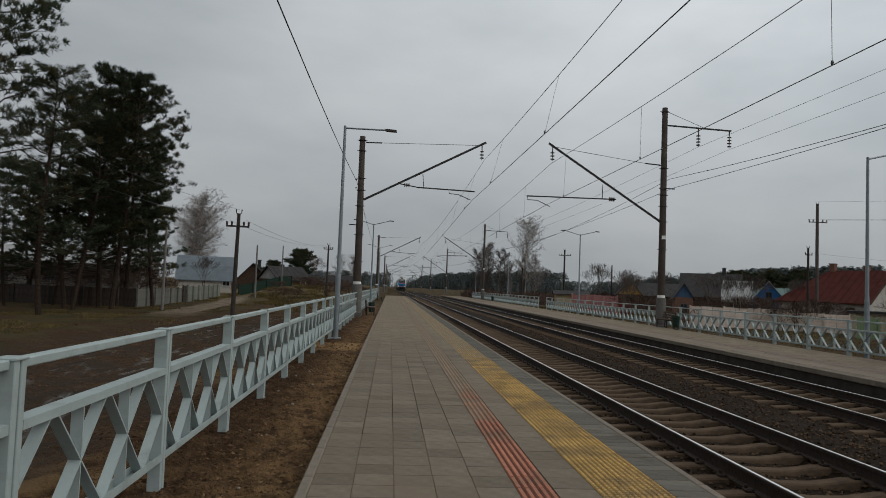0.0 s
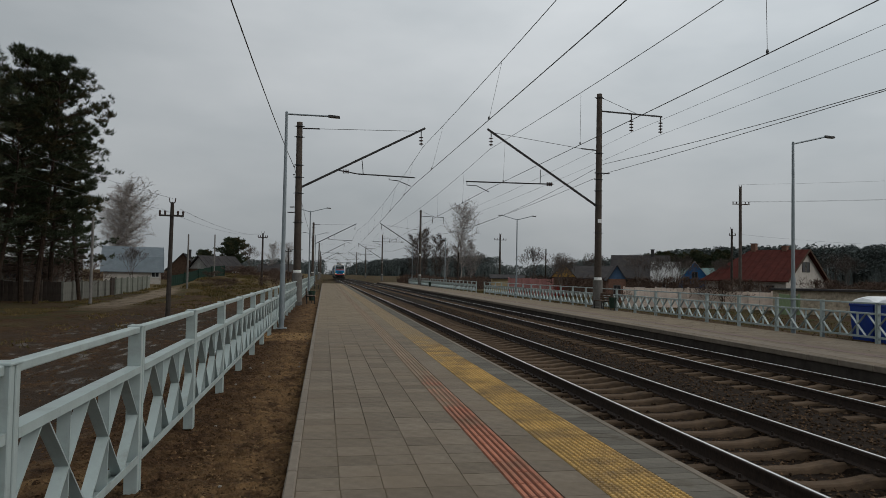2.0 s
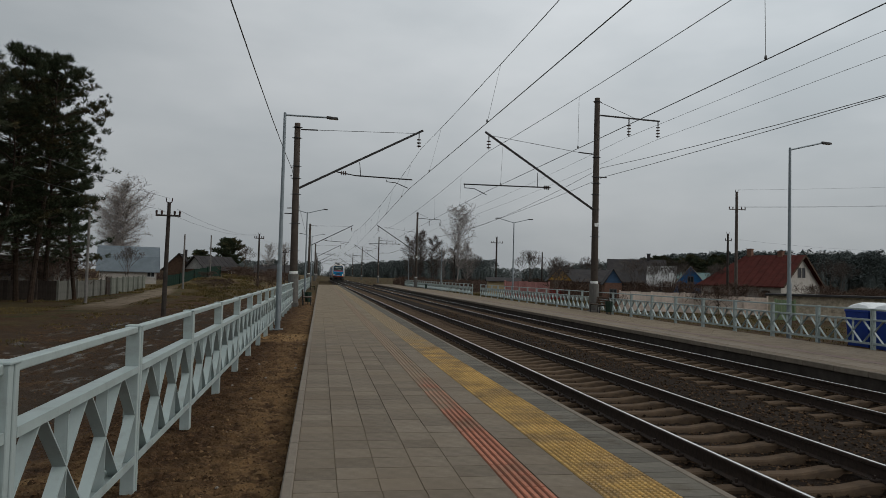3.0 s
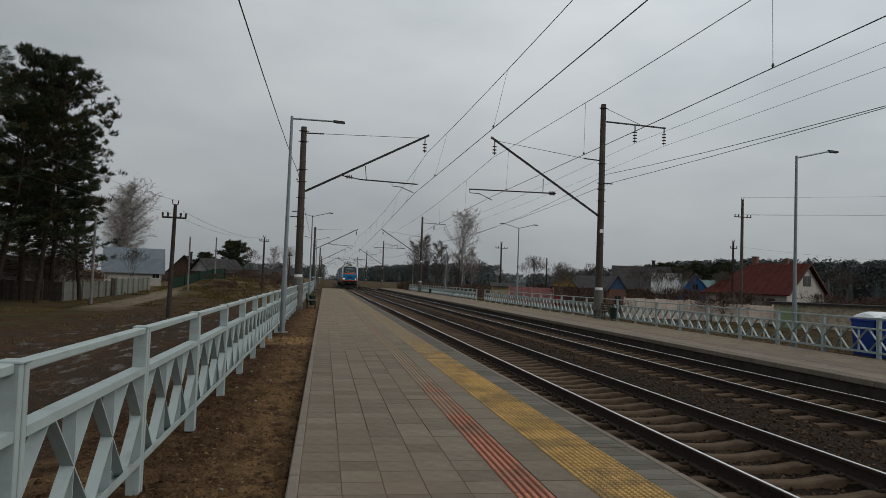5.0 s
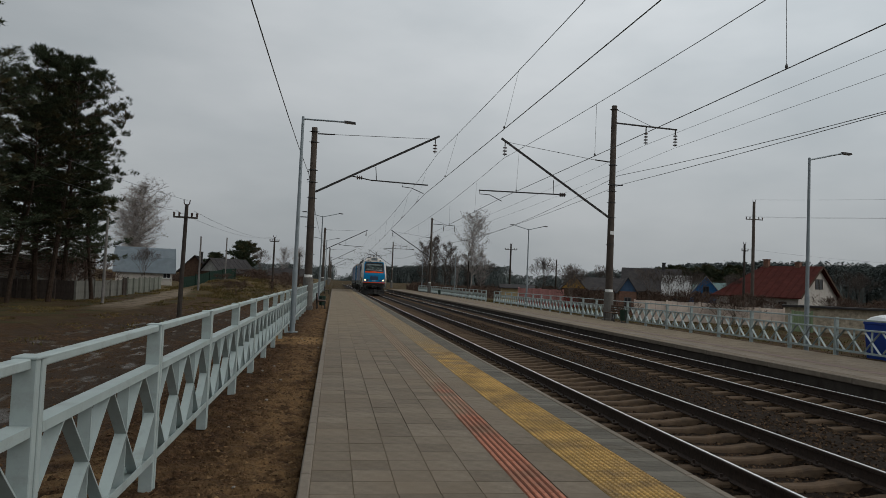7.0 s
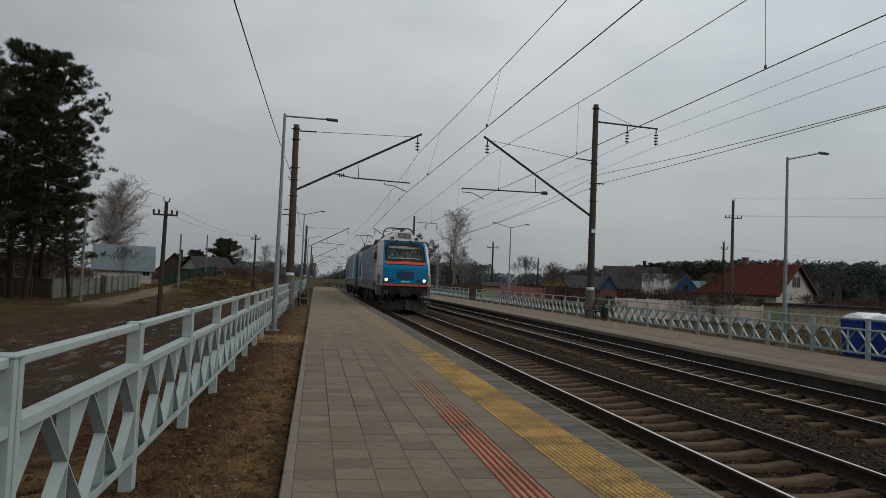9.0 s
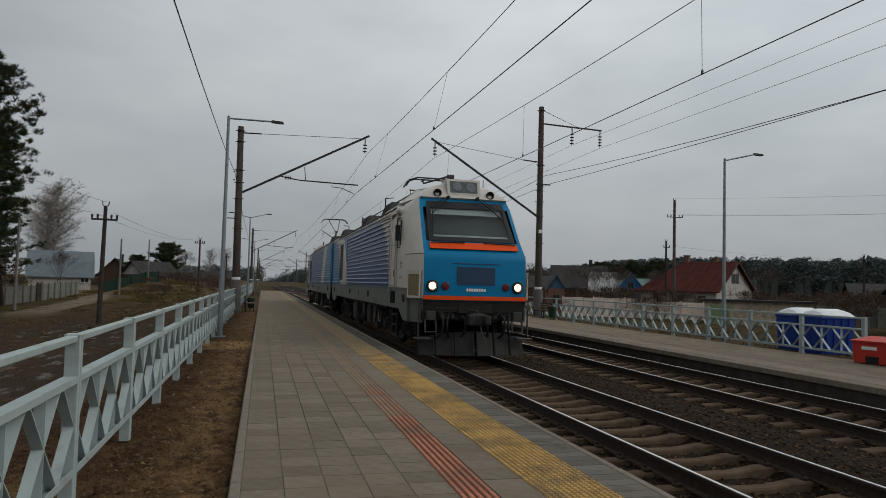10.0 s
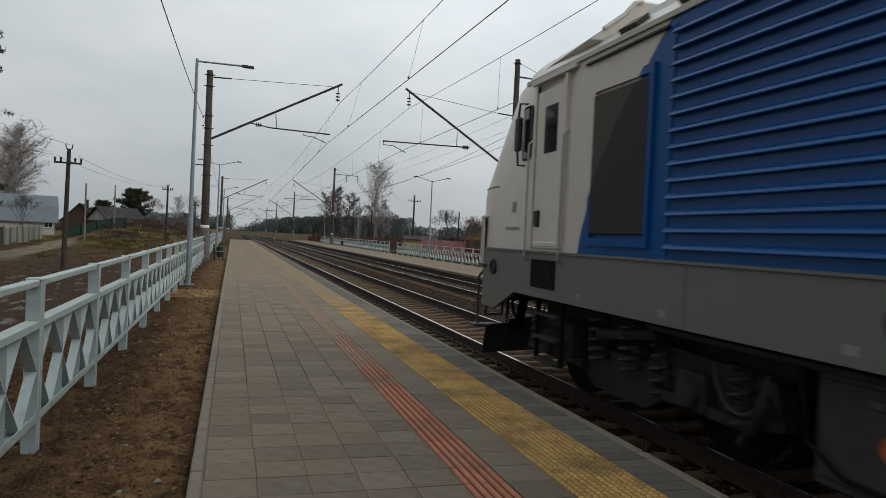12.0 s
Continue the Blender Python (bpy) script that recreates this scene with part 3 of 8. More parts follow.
def jitter(i, k):
    return 0.0025 * fnoise(i * 1.7, k * 3.1, 7)


# ---------------------------------------------------------------- the platform across the tracks
UNDERWALL = mat("dark platform wall", (0.05, 0.043, 0.037), 0.95, scale=3, vary=0.3, bump=0.4, bump_scale=30, stain=(0.025, 0.021, 0.018), stain_scale=1.2)
Q_EDGE, Q_BACK, Q_TOP = 11.1, 15.25, -0.10
platform_2 = thing("opposite_platform", "low grey paved platform across the tracks", "platform", kind="structure")
part("slab", Shape().box(Q_EDGE + 0.1, Q_BACK, -30, 150, -0.8, Q_TOP - 0.012), JOINT, platform_2)
for i in range(-2, 90):
    part("edge_stone", kerb_edge, KERB, platform_2, at=Matrix.Translation((Q_EDGE, i * 1.0 + 1, Q_TOP)) @ pose(0, 0, 0, 0, 0, 180))
part("edge_wall", Shape().box(Q_EDGE + 0.05, Q_EDGE + 0.098, -30, 150, -0.8, Q_TOP - 0.131), UNDERWALL, platform_2, "dark concrete edge wall")
rows2 = Shape()
cols2 = [(Q_EDGE + 0.095, Q_EDGE + 0.42)] + [(Q_EDGE + 1.02, Q_EDGE + 1.36)] + [(Q_EDGE + 1.68 + 0.323 * k, Q_EDGE + 1.68 + 0.323 * (k + 1)) for k in range(7)]
for i in range(0, 300):
    y = i * 0.45
    for a, b in cols2:
        rows2.box(a + 0.003, b - 0.003, y + 0.003, y + 0.447, Q_TOP - 0.03, Q_TOP + 0.002 * fnoise(i * 1.3, a * 5))
tagged(part("paving_stones", rows2, PAVER, platform_2), kind="stuff")
strip2r, strip2y = Shape(), Shape()
for i in range(0, 300):
    y = i * 0.45
    strip2y.box(Q_EDGE + 0.423, Q_EDGE + 1.017, y + 0.003, y + 0.447, Q_TOP - 0.03, Q_TOP + 0.002)
    strip2r.box(Q_EDGE + 1.363, Q_EDGE + 1.677, y + 0.003, y + 0.447, Q_TOP - 0.03, Q_TOP + 0.002)
FADED_Y = mat("faded yellow tile", (0.15, 0.118, 0.086), 0.8, scale=8, vary=0.2, stain=(0.11, 0.085, 0.063), per_island=0.1)
FADED_R = mat("faded red tile", (0.125, 0.083, 0.068), 0.8, scale=8, vary=0.2, stain=(0.09, 0.067, 0.053), per_island=0.1)
tagged(part("warning_tiles", strip2y, FADED_Y, platform_2, "faded yellow tactile strip"), kind="stuff")
tagged(part("guiding_tiles", strip2r, FADED_R, platform_2, "faded red tactile strip"), kind="stuff")


# ---------------------------------------------------------------- white railings along both platforms
def fence_panel(label, first):
    """One bay of 2.3 m: a post at its start, three rails, three crosses of flat bars set edgewise."""
    t = thing("railing", label, "fence", "railing bays")
    L, top, mid, low = 2.3, 1.285, 0.94, 0.28
    post = Shape()
    post.bevel_box(-0.05, 0.05, -0.058, -0.009, 0.0, top - 0.01, 0.004)
    post.bevel_box(-0.05, 0.05, 0.009, 0.058, 0.0, top - 0.01, 0.004)
    post.box(-0.03, 0.03, -0.009, 0.009, 0.02, top - 0.02)
    post.bevel_box(-0.058, 0.058, -0.066, 0.066, top - 0.012, top + 0.003, 0.004)
    part("post", post, WHITE_STEEL, t)
    part("top_rail", Shape().bevel_box(-0.036, 0.036, 0.06, L - 0.06, top - 0.055, top - 0.006, 0.006), WHITE_STEEL, t)
    rail = Shape().box(-0.05, 0.05, 0.06, L - 0.06, mid + 0.03, mid + 0.038).box(-0.05, -0.042, 0.06, L - 0.06, mid - 0.012, mid + 0.031).box(0.042, 0.05, 0.06, L - 0.06, mid - 0.012, mid + 0.031)
    part("middle_rail", rail, WHITE_STEEL, t)
    rail = Shape().box(-0.05, 0.05, 0.06, L - 0.06, low - 0.038, low - 0.03).box(-0.05, -0.042, 0.06, L - 0.06, low - 0.031, low + 0.02).box(0.042, 0.05, 0.06, L - 0.06, low - 0.031, low + 0.02)
    part("bottom_rail", rail, WHITE_STEEL, t)
    a, b = low - 0.03, mid + 0.03
    w = (L - 0.11) / 3
    up = Shape().box(-0.036, 0.036, -0.005, 0.005, a, b).mesh("bar", WHITE_STEEL)
    d1 = Shape().beam((0, -w / 2, a), (0, w / 2, b), 0.075, 0.01).mesh("bar", WHITE_STEEL)
    d2 = Shape().beam((0, -w / 2, b), (0, w / 2, a), 0.072, 0.01).mesh("bar", WHITE_STEEL)
    for k in (1, 2):
        y = 0.055 + w * k
        for nm, me in (("upright_bar", up), ("cross_bar", d1), ("cross_bar", d2)):
            part(nm, me, WHITE_STEEL, t, at=pose(0, y, 0))
    c = (a + b) / 2
    for y0, y1 in ((0.05, 0.055 + w / 2), (L - 0.05, L - 0.055 - w / 2)):
        for z1 in (a, b):
            part("half_bar", Shape().beam((0, y0, c), (0, y1, z1), 0.073, 0.01), WHITE_STEEL, t)
    t.matrix_basis = first
    return t


near_panel = fence_panel("white painted steel railing bay on bare soil", pose(-1.38, -3.2, -0.125))
for i in [-3, -2, -1] + list(range(1, 50)):
    copy_thing(near_panel, pose(-1.38 + 0.004 * math.sin(i * 5.3), -3.2 + 2.3 * i, -0.125, 0, 0, 0.12 * math.sin(i * 3.7)))
far_panel = fence_panel("white painted steel railing bay behind the opposite platform", pose(15.8, 15.94, -0.27))
for i in range(1, 23):
    copy_thing(far_panel, pose(15.8, 15.94 + 2.3 * i, -0.27, 0, 0, 0.1 * math.sin(i * 2.9)))
for i in range(24, 50):
    copy_thing(far_panel, pose(15.75, 17.2 + 2.3 * i, -0.27))
end_post = Shape().bevel_box(-0.05, 0.05, -0.052, 0.052, 0, 1.285, 0.005)
solid("fence_post", end_post, WHITE_STEEL, "white painted steel end post of the railing", "fence post", at=pose(15.8, 15.94 - 0.01 + 2.3 * 23, -0.27))


# ---------------------------------------------------------------- platform lamps
LAMP_GLASS = mat("pale lamp glass", (0.55, 0.56, 0.55), 0.2, vary=0.05)


def platform_lamp(at, arms, label, rise=None):
    """A tapered steel column of 6.6 m; arms: the headings, in degrees, of its bracket arms."""
    t = thing("street_lamp", label, "lamp", "platform lamps", at=at)
    part("base_plate", Shape().bevel_box(-0.16, 0.16, -0.16, 0.16, 0, 0.03, 0.006), GALV, t)
    col = Shape().lathe([(0.078, 0.03), (0.078, 1.9), (0.066, 1.98), (0.062, 1.99), (0.042, 6.62), (0.03, 6.64)], 12)
    part("column", col, GALV, t, smooth=False)
    part("service_door", Shape().bevel_box(0.05, 0.083, -0.045, 0.045, 0.55, 0.95, 0.004), GALV, t)
    for h in arms:
        r = Matrix.Rotation(radians(h), 4, "Z")
        rise = rise if rise is not None else (0.0 if len(arms) == 1 else 0.35)
        a = Shape().tube(r @ Vector((0.0, 0, 6.56)), r @ Vector((1.32, 0, 6.56 + rise)), 0.027, n=8)
        part("arm", a, GALV, t)
        head = Shape().add([r @ Vector(p) for p in [(1.26, -0.06, 6.53 + rise), (1.62, -0.085, 6.515 + rise), (1.62, 0.085, 6.515 + rise), (1.26, 0.06, 6.53 + rise), (1.26, -0.045, 6.60 + rise), (1.60, -0.07, 6.575 + rise), (1.60, 0.07, 6.575 + rise), (1.26, 0.045, 6.60 + rise)]],
                           [(3, 2, 1, 0), (4, 5, 6, 7), (0, 1, 5, 4), (1, 2, 6, 5), (2, 3, 7, 6), (3, 0, 4, 7)])
        hd = part("lamp_head", head, DARK_STEEL, t)
        lens = Shape().add([r @ Vector(p) for p in [(1.34, -0.05, 6.515 + rise), (1.58, -0.06, 6.508 + rise), (1.58, 0.06, 6.508 + rise), (1.34, 0.05, 6.515 + rise)]], [(0, 1, 2, 3)])
        part("lens", lens, LAMP_GLASS, hd)
    return t


platform_lamp(pose(-1.2, 22.2, -0.12), (0,), "grey steel platform lamp with one arm over the paving")
platform_lamp(pose(-1.13, 57.3, -0.12), (0, 180), "grey steel platform lamp with two raised arms")
platform_lamp(pose(-1.13, 92.6, -0.12), (0, 180), "grey steel platform lamp with two raised arms")
platform_lamp(pose(15.9, 22.1, -0.24), (2,), "grey steel lamp behind the opposite platform with one raised arm", 0.33)
platform_lamp(pose(15.87, 57.3, -0.24), (0, 180), "grey steel platform lamp with two raised arms")
platform_lamp(pose(15.87, 92.6, -0.24), (180,), "grey steel platform lamp with one arm over the paving")
platform_lamp(pose(15.87, 128, -0.24), (180,), "grey steel platform lamp with one arm over the paving")


# ---------------------------------------------------------------- overhead line
CONTACT = 6.35


def discs(s, x, z0, z1, n, y=0.0):
    s.tube((x, y, z0), (x, y, z1), 0.02, n=6)
    for k in range(n):
        z = z0 + (z1 - z0) * (k + 0.6) / n
        s.lathe([(0.03, -0.04), (0.125, -0.02), (0.11, 0.02), (0.03, 0.035)], 10, m=pose(x, y, z))


def line_mast(at, height, side, label, feeders=False):
    """A spun-concrete mast with a raked bracket towards the track (side +1: towards +x)."""
    t = thing("catenary_mast", label, "catenary mast", "catenary masts", at=at)
    part("mast", Shape().lathe([(0.23, -0.3), (0.205, 1.5), (0.15, height)], 14), MAST, t, smooth=True)
    part("foundation", Shape().bevel_box(-0.29, 0.29, -0.29, 0.29, -0.4, 0.22, 0.03).lathe([(0.275, 0.2), (0.268, 1.68), (0.24, 1.71), (0.2, 1.715)], 16), FOOTING, t, "pale grey concrete footing")
    part("white_band", Shape().lathe([(0.213, 1.72), (0.214, 1.722), (0.212, 1.85), (0.2, 1.852)], 14), WHITE_PAINT, t, "white painted band")
    for z in (2.9, 4.35, 5.9, 6.75, 7.4, 8.9, height - 0.25):
        col = Shape().lathe([(0.19, z), (0.2, z + 0.01), (0.2, z + 0.05), (0.18, z + 0.06)], 10)
        col.beam((-0.27, 0, z + 0.03), (0.27, 0, z + 0.03), 0.02, 0.03)
        part("clamp_band", col, DARK_STEEL, t)
    x0 = 0.17 * side
    reach, low, high = (6.75, 6.15 + 0.12, 9.7) if side > 0 else (-6.55, 5.95, 10.0)
    part("bracket", Shape().beam((x0, 0, low), (reach, 0, high), 0.075, 0.11), DARK_STEEL, t)
    part("tie_rod", Shape().tube((x0, 0, 9.4 if side > 0 else 9.1), (x0 + 0.9 * side, 0, 9.41 if side > 0 else 9.16), 0.035, n=6).tube((x0 + 0.9 * side, 0, 9.41 if side > 0 else 9.16), (reach - 0.25 * side, 0, high - 0.18), 0.013, n=5), DARK_STEEL, t)
    ix = reach - 0.22 * side
    ins = Shape().beam((ix, 0, high - 0.1), (ix, 0, high - 0.45), 0.05, 0.04, up=(0, 1, 0))
    part("hanger", ins, DARK_STEEL, t)
    ins = Shape()
    discs(ins, ix, high - 0.98, high - 0.45, 3)
    part("insulator", ins, INSULATOR, t, "brown disc insulator string")
    if side > 0:
        reg = Shape().tube((2.1, 0, 7.22), (3.1, 0, 7.06), 0.03, n=6).tube((3.1, 0, 7.06), (6.2, 0, 6.96), 0.036, n=6)
        sa = [(4.8, 0, 6.9), (4.8, 0, 6.8), (5.3, 0, 6.76), (5.98, 0, CONTACT + 0.14)]
        st = Shape().tube((3.4, 0, 7.06), (3.33, 0, 7.8), 0.02, n=6)
    else:
        reg = Shape().tube((-2.7, 0, 7.06), (-7.7, 0, 7.02), 0.036, n=6)
        sa = [(-7.66, 0, 7.0), (-7.66, 0, 6.82), (-7.1, 0, 6.8), (-6.4, 0, CONTACT + 0.14)]
        st = Shape().tube((-3.46, 0, 7.06), (-3.46, 0, 7.85), 0.02, n=6)
    part("registration_tube", reg, DARK_STEEL, t)
    part("steady_arm", Shape().path(sa, 0.022), DARK_STEEL, t)
    part("strut", st, DARK_STEEL, t)
    rod = Shape()
    discs(rod, 0, 0, 0.34, 3)
    part("rod_insulator", rod, INSULATOR, t, at=pose(2.3 if side > 0 else -2.75, 0, 7.17 if side > 0 else 7.05, 0, 90 if side > 0 else -90, 0))
    if feeders:
        part("feeder_arm", Shape().beam((0.1, 0, height - 0.98), (3.85, 0, height - 1.1), 0.06, 0.08), DARK_STEEL, t)
        part("arm_brace", Shape().tube((0.16, 0, height - 0.22), (2.25, 0, height - 1.0), 0.014, n=5), DARK_STEEL, t)
        for x in (1.95, 3.75):
            ins = Shape().beam((x, 0, height - 1.05), (x, 0, height - 1.4), 0.06, 0.03, up=(0, 1, 0))
            part("hanger", ins, DARK_STEEL, t)
            ins = Shape()
            discs(ins, x, height - 2.1, height - 1.4, 4)
            part("insulator", ins, INSULATOR, t, "brown disc insulator string")
        part("low_crossarm", Shape().beam((-0.3, -0.16, 7.78), (0.58, -0.16, 7.78), 0.05, 0.06), DARK_STEEL, t)
        part("number_plate", Shape().box(-0.11, 0.11, -0.2, -0.192, 4.95, 5.15), WHITE_PAINT, t, "small white mast plate")
    else:
        part("side_pins", Shape().beam((-0.55, 0, 4.9), (0.0, 0, 4.9), 0.04, 0.05).tube((-0.2, -0.02, 6.9), (-0.3, -0.02, 6.9), 0.03, n=6).tube((-0.2, -0.02, 7.35), (-0.3, -0.02, 7.35), 0.03, n=6), DARK_STEEL, t)
    return t


MASTS = [-37, 38.3, 114, 190, 266, 342]
for y in MASTS:
    lab = "brown concrete catenary mast with a raked bracket beside a bench" if y == 38.3 else "brown concrete catenary mast with a raked bracket"
    line_mast(pose(-1.75 if y == 114 else -1.35, y, -0.13, 0, -0.4 if y == 38.3 else 0, 0), 9.72, 1, lab)
    line_mast(pose(15.37, y, -0.24), 12.35, -1, "tall brown concrete catenary mast with bracket and feeder arm", True)


def spanned(points_y, x_of, z_of, r, name, label, material, sag=0.0, droppers=None, steps_n=14):
    s = Shape()
    pts = []
    for a, b in zip(points_y, points_y[1:]):
        for i in range(steps_n):
            u = i / steps_n
            y = a + (b - a) * u
            pts.append((x_of(y), y, z_of(y) - 4 * sag * u * (1 - u)))
    pts.append((x_of(points_y[-1]), points_y[-1], z_of(points_y[-1])))
    s.path(pts, r, 5)
    return pts, s


def along(points, y):
    """The point of a wire at y."""
    for p, q in zip(points, points[1:]):
        if p[1] <= y <= q[1]:
            u = (y - p[1]) / (q[1] - p[1])
            return tuple(a + (b - a) * u for a, b in zip(p, q))
    return points[-1]


def zigzag(c, amp):
    def f(y):
        k = (y - MASTS[0]) / 76.0
        return c + amp * (1 - 4 * abs((k / 2) % 1 - 0.5))
    return f


for c, hang in ((TRACK_1, 5.25), (TRACK_2, 8.98)):
    mx = (lambda y, h=hang, cc=c: h)
    catenary = thing("catenary", "contact wire with droppers and messenger above the track", "overhead wire", "overhead wires")
    cp, cs = spanned(MASTS, zigzag(c - 0.03, -0.47 if c == TRACK_1 else -0.27), lambda y: CONTACT + 0.05, 0.0125, "", "", WIRE, sag=0.08)
    part("contact_wire", cs, WIRE, catenary)
    support = 8.62 if c == TRACK_1 else 8.64
    mp, ms = spanned(MASTS, mx, lambda y, z=support: z, 0.011, "", "", WIRE, sag=0.66 if c == TRACK_1 else 0.7)
    part("messenger_wire", ms, WIRE, catenary)
    drop = Shape()
    for a, b in zip(MASTS, MASTS[1:]):
        for k in range(7):
            y = a + (b - a) * (k + 0.5) / 7 + (-1.2 if c == TRACK_1 else 2.0)
            hi_, lo_ = along(mp, y), along(cp, y + 0.1)
            d = Shape().tube(hi_, lo_, 0.006, n=4)
            d.lathe([(0.02, -0.04), (0.035, 0.0), (0.02, 0.05)], 6, m=Matrix.Translation((lo_[0], lo_[1], lo_[2] + 0.05)))
            if y < 130:
                part("dropper", d, WIRE, catenary)
            else:
                drop.add(d.v, d.f)
    tagged(part("far_droppers", drop, WIRE, catenary), kind="stuff")

for x, z, lab, sag in ((15.37 + 1.95, 10.0, "thin feeder wire from the mast arm", 0.35), (15.37 + 3.75, 9.95, "thin feeder wire from the mast arm", 0.35), (15.95, 7.62, "grey cable along the masts", 0.6), (15.7, 8.1, "grey cable along the masts", 1.25), (-1.62, 7.12, "grey cable along the platform masts", 1.05)):
    p_, s_ = spanned(MASTS, lambda y, xx=x: xx, lambda y, zz=z: zz, 0.009 if z > 9 else 0.013, "", "", WIRE, sag=sag)
    solid("cable", s_, PALE_WIRE if z > 9 else WIRE, lab, "cable", "line cables")


# ---------------------------------------------------------------- the locomotive
SPEED, LIGHTS_AT = 24.1, 29.4                       # m/s; where the head lamps are at 9.5 s
L_WHITE, L_DARK, L_LIGHT = (0.50, 0.462, 0.405), (0.0, 0.056, 0.205), (0.0, 0.15, 0.32)


def paint(name, color, rough=0.38, dirt=(0.16, 0.13, 0.10)):
    return mat(name, color, rough, scale=2.5, vary=0.05, stain=dirt, stain_scale=1.4, stain_at=(0.66, 0.95), spec=0.5)


def livery(name, rear, mesh=1.0):
    """Side paint: white, dark blue and light blue fields with curved edges, in the section's own y and z."""
    m = mat(name, L_WHITE, 0.3, scale=2.5, vary=0.05, spec=0.27)
    n, l = m.node_tree.nodes, m.node_tree.links
    bsdf = n["Principled BSDF"]
    co = n.new("ShaderNodeTexCoord")
    sep = n.new("ShaderNodeSeparateXYZ")
    l.new(co.outputs["Object"], sep.inputs[0])
    y, z = sep.outputs[1], sep.outputs[2]
    u = math_node(n, l, "DIVIDE", math_node(n, l, "SUBTRACT", z, 1.75), 2.13)
    u = math_node(n, l, "MINIMUM", math_node(n, l, "MAXIMUM", u, 0.0), 1.0)
    bow = math_node(n, l, "SUBTRACT", 1.0, math_node(n, l, "SQRT", math_node(n, l, "SUBTRACT", 1.0, math_node(n, l, "MULTIPLY", u, u))))
    lean = math_node(n, l, "POWER", u, 1.5)

    def past(start, amount, shape):
        edge = math_node(n, l, "MULTIPLY_ADD", shape, amount, start)
        return math_node(n, l, "GREATER_THAN", y, edge)

    out = bsdf.inputs["Base Color"].links[0].from_socket

    def over(color, fac):
        nonlocal out
        x = n.new("ShaderNodeMix")
        x.data_type = "RGBA"
        l.new(fac, x.inputs["Factor"])
        l.new(out, x.inputs[6])
        if isinstance(color, tuple):
            x.inputs[7].default_value = (*color, 1)
        else:
            l.new(color, x.inputs[7])
        out = x.outputs[2]
    white = out
    if rear:                                        # y from the rear cab towards the gap
        over(L_DARK, past(3.45, 1.55, lean))
        over(white, past(14.2, 1.65, lean))
        over(L_DARK, past(16.2, 1.65, lean))
        over(L_LIGHT, past(16.62, 1.65, lean))
    else:
        over(L_DARK, past(3.4, 2.3, bow))
        over(white, past(14.15, 2.0, bow))
        over(L_DARK, past(17.05, 2.0, bow))
        over(L_LIGHT, past(17.3, 2.0, bow))
    roof = math_node(n, l, "GREATER_THAN", z, 3.93)
    over((0.37, 0.35, 0.305), roof)
    dirt = n.new("ShaderNodeTexNoise")
    dirt.inputs["Scale"].default_value, dirt.inputs["Detail"].default_value = 1.2, 8.0
    l.new(co.outputs["Object"], dirt.inputs["Vector"])
    dr = n.new("ShaderNodeMapRange")
    dr.inputs["From Min"].default_value, dr.inputs["From Max"].default_value, dr.inputs["To Max"].default_value = 0.5, 0.85, 0.06
    l.new(dirt.outputs["Fac"], dr.inputs["Value"])
    over((0.12, 0.10, 0.085), dr.outputs["Result"])
    if mesh < 1:                                    # perforated panel: darkened livery copy, shade behind its holes put into the colour
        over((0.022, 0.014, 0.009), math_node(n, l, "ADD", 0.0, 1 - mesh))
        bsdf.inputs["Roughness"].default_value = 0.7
    l.new(out, bsdf.inputs["Base Color"])
    return m


DIM_LIV_A, DIM_LIV_B = livery("darkened livery on the mesh panel, leading section", False, 0.05), livery("darkened livery on the mesh panel, trailing section", True, 0.07)
LIV_A, LIV_B = livery("side livery, leading section", False), livery("side livery, trailing section", True)
CAB_WHITE = paint("warm white cab paint", L_WHITE)
ROOF = paint("cream roof paint", (0.40, 0.38, 0.33), 0.6)
FRONT_BLUE = mat("bright blue front paint", (0.0, 0.155, 0.32), 0.4, scale=2.5, vary=0.06, spec=0.16)
ORANGE = mat("orange-red paint", (0.70, 0.07, 0.008), 0.5, scale=4, vary=0.08, spec=0.12, stain=(0.42, 0.05, 0.01), stain_scale=4)
SKIRT = paint("grey underframe paint", (0.098, 0.105, 0.093), 0.5)
STICKER = mat("faded orange-red sticker", (0.30, 0.07, 0.03), 0.6, scale=9, vary=0.3)
FLAP = paint("pale grey cover plate", (0.125, 0.13, 0.115), 0.5)
BOGIE = mat("grimy brown-black bogie casting", (0.019, 0.017, 0.015), 0.8, scale=5, vary=0.4, stain=(0.034, 0.028, 0.023), stain_scale=2.2, bump=0.3)
UNDER = mat("grimy black running gear", (0.0085, 0.0075, 0.0068), 0.85, scale=6, vary=0.4, stain=(0.022, 0.018, 0.015), stain_scale=2.5, bump=0.3)
BOX_GREY = mat("grimy grey equipment box", (0.030, 0.029, 0.027), 0.7, scale=4, vary=0.3, stain=(0.018, 0.015, 0.013), stain_scale=2.0)
BLACK = mat("black rubber and trim", (0.012, 0.012, 0.013), 0.5, scale=8, vary=0.2)
GRILLE = mat("tan grille mesh", (0.20, 0.16, 0.095), 0.7, scale=60, vary=0.35, bump=0.6, bump_scale=120)
PANEL_DARK = mat("dark filter panel", (0.055, 0.04, 0.03), 0.55, scale=40, vary=0.3, bump=0.4, bump_scale=150)
SCREEN = glass("tinted windscreen", (0.66, 0.72, 0.71), 0.16)
SCREEN.node_tree.nodes["Principled BSDF"].inputs["IOR"].default_value = 1.2
SCREEN.node_tree.nodes["Principled BSDF"].inputs["Transmission Weight"].default_value = 0.98
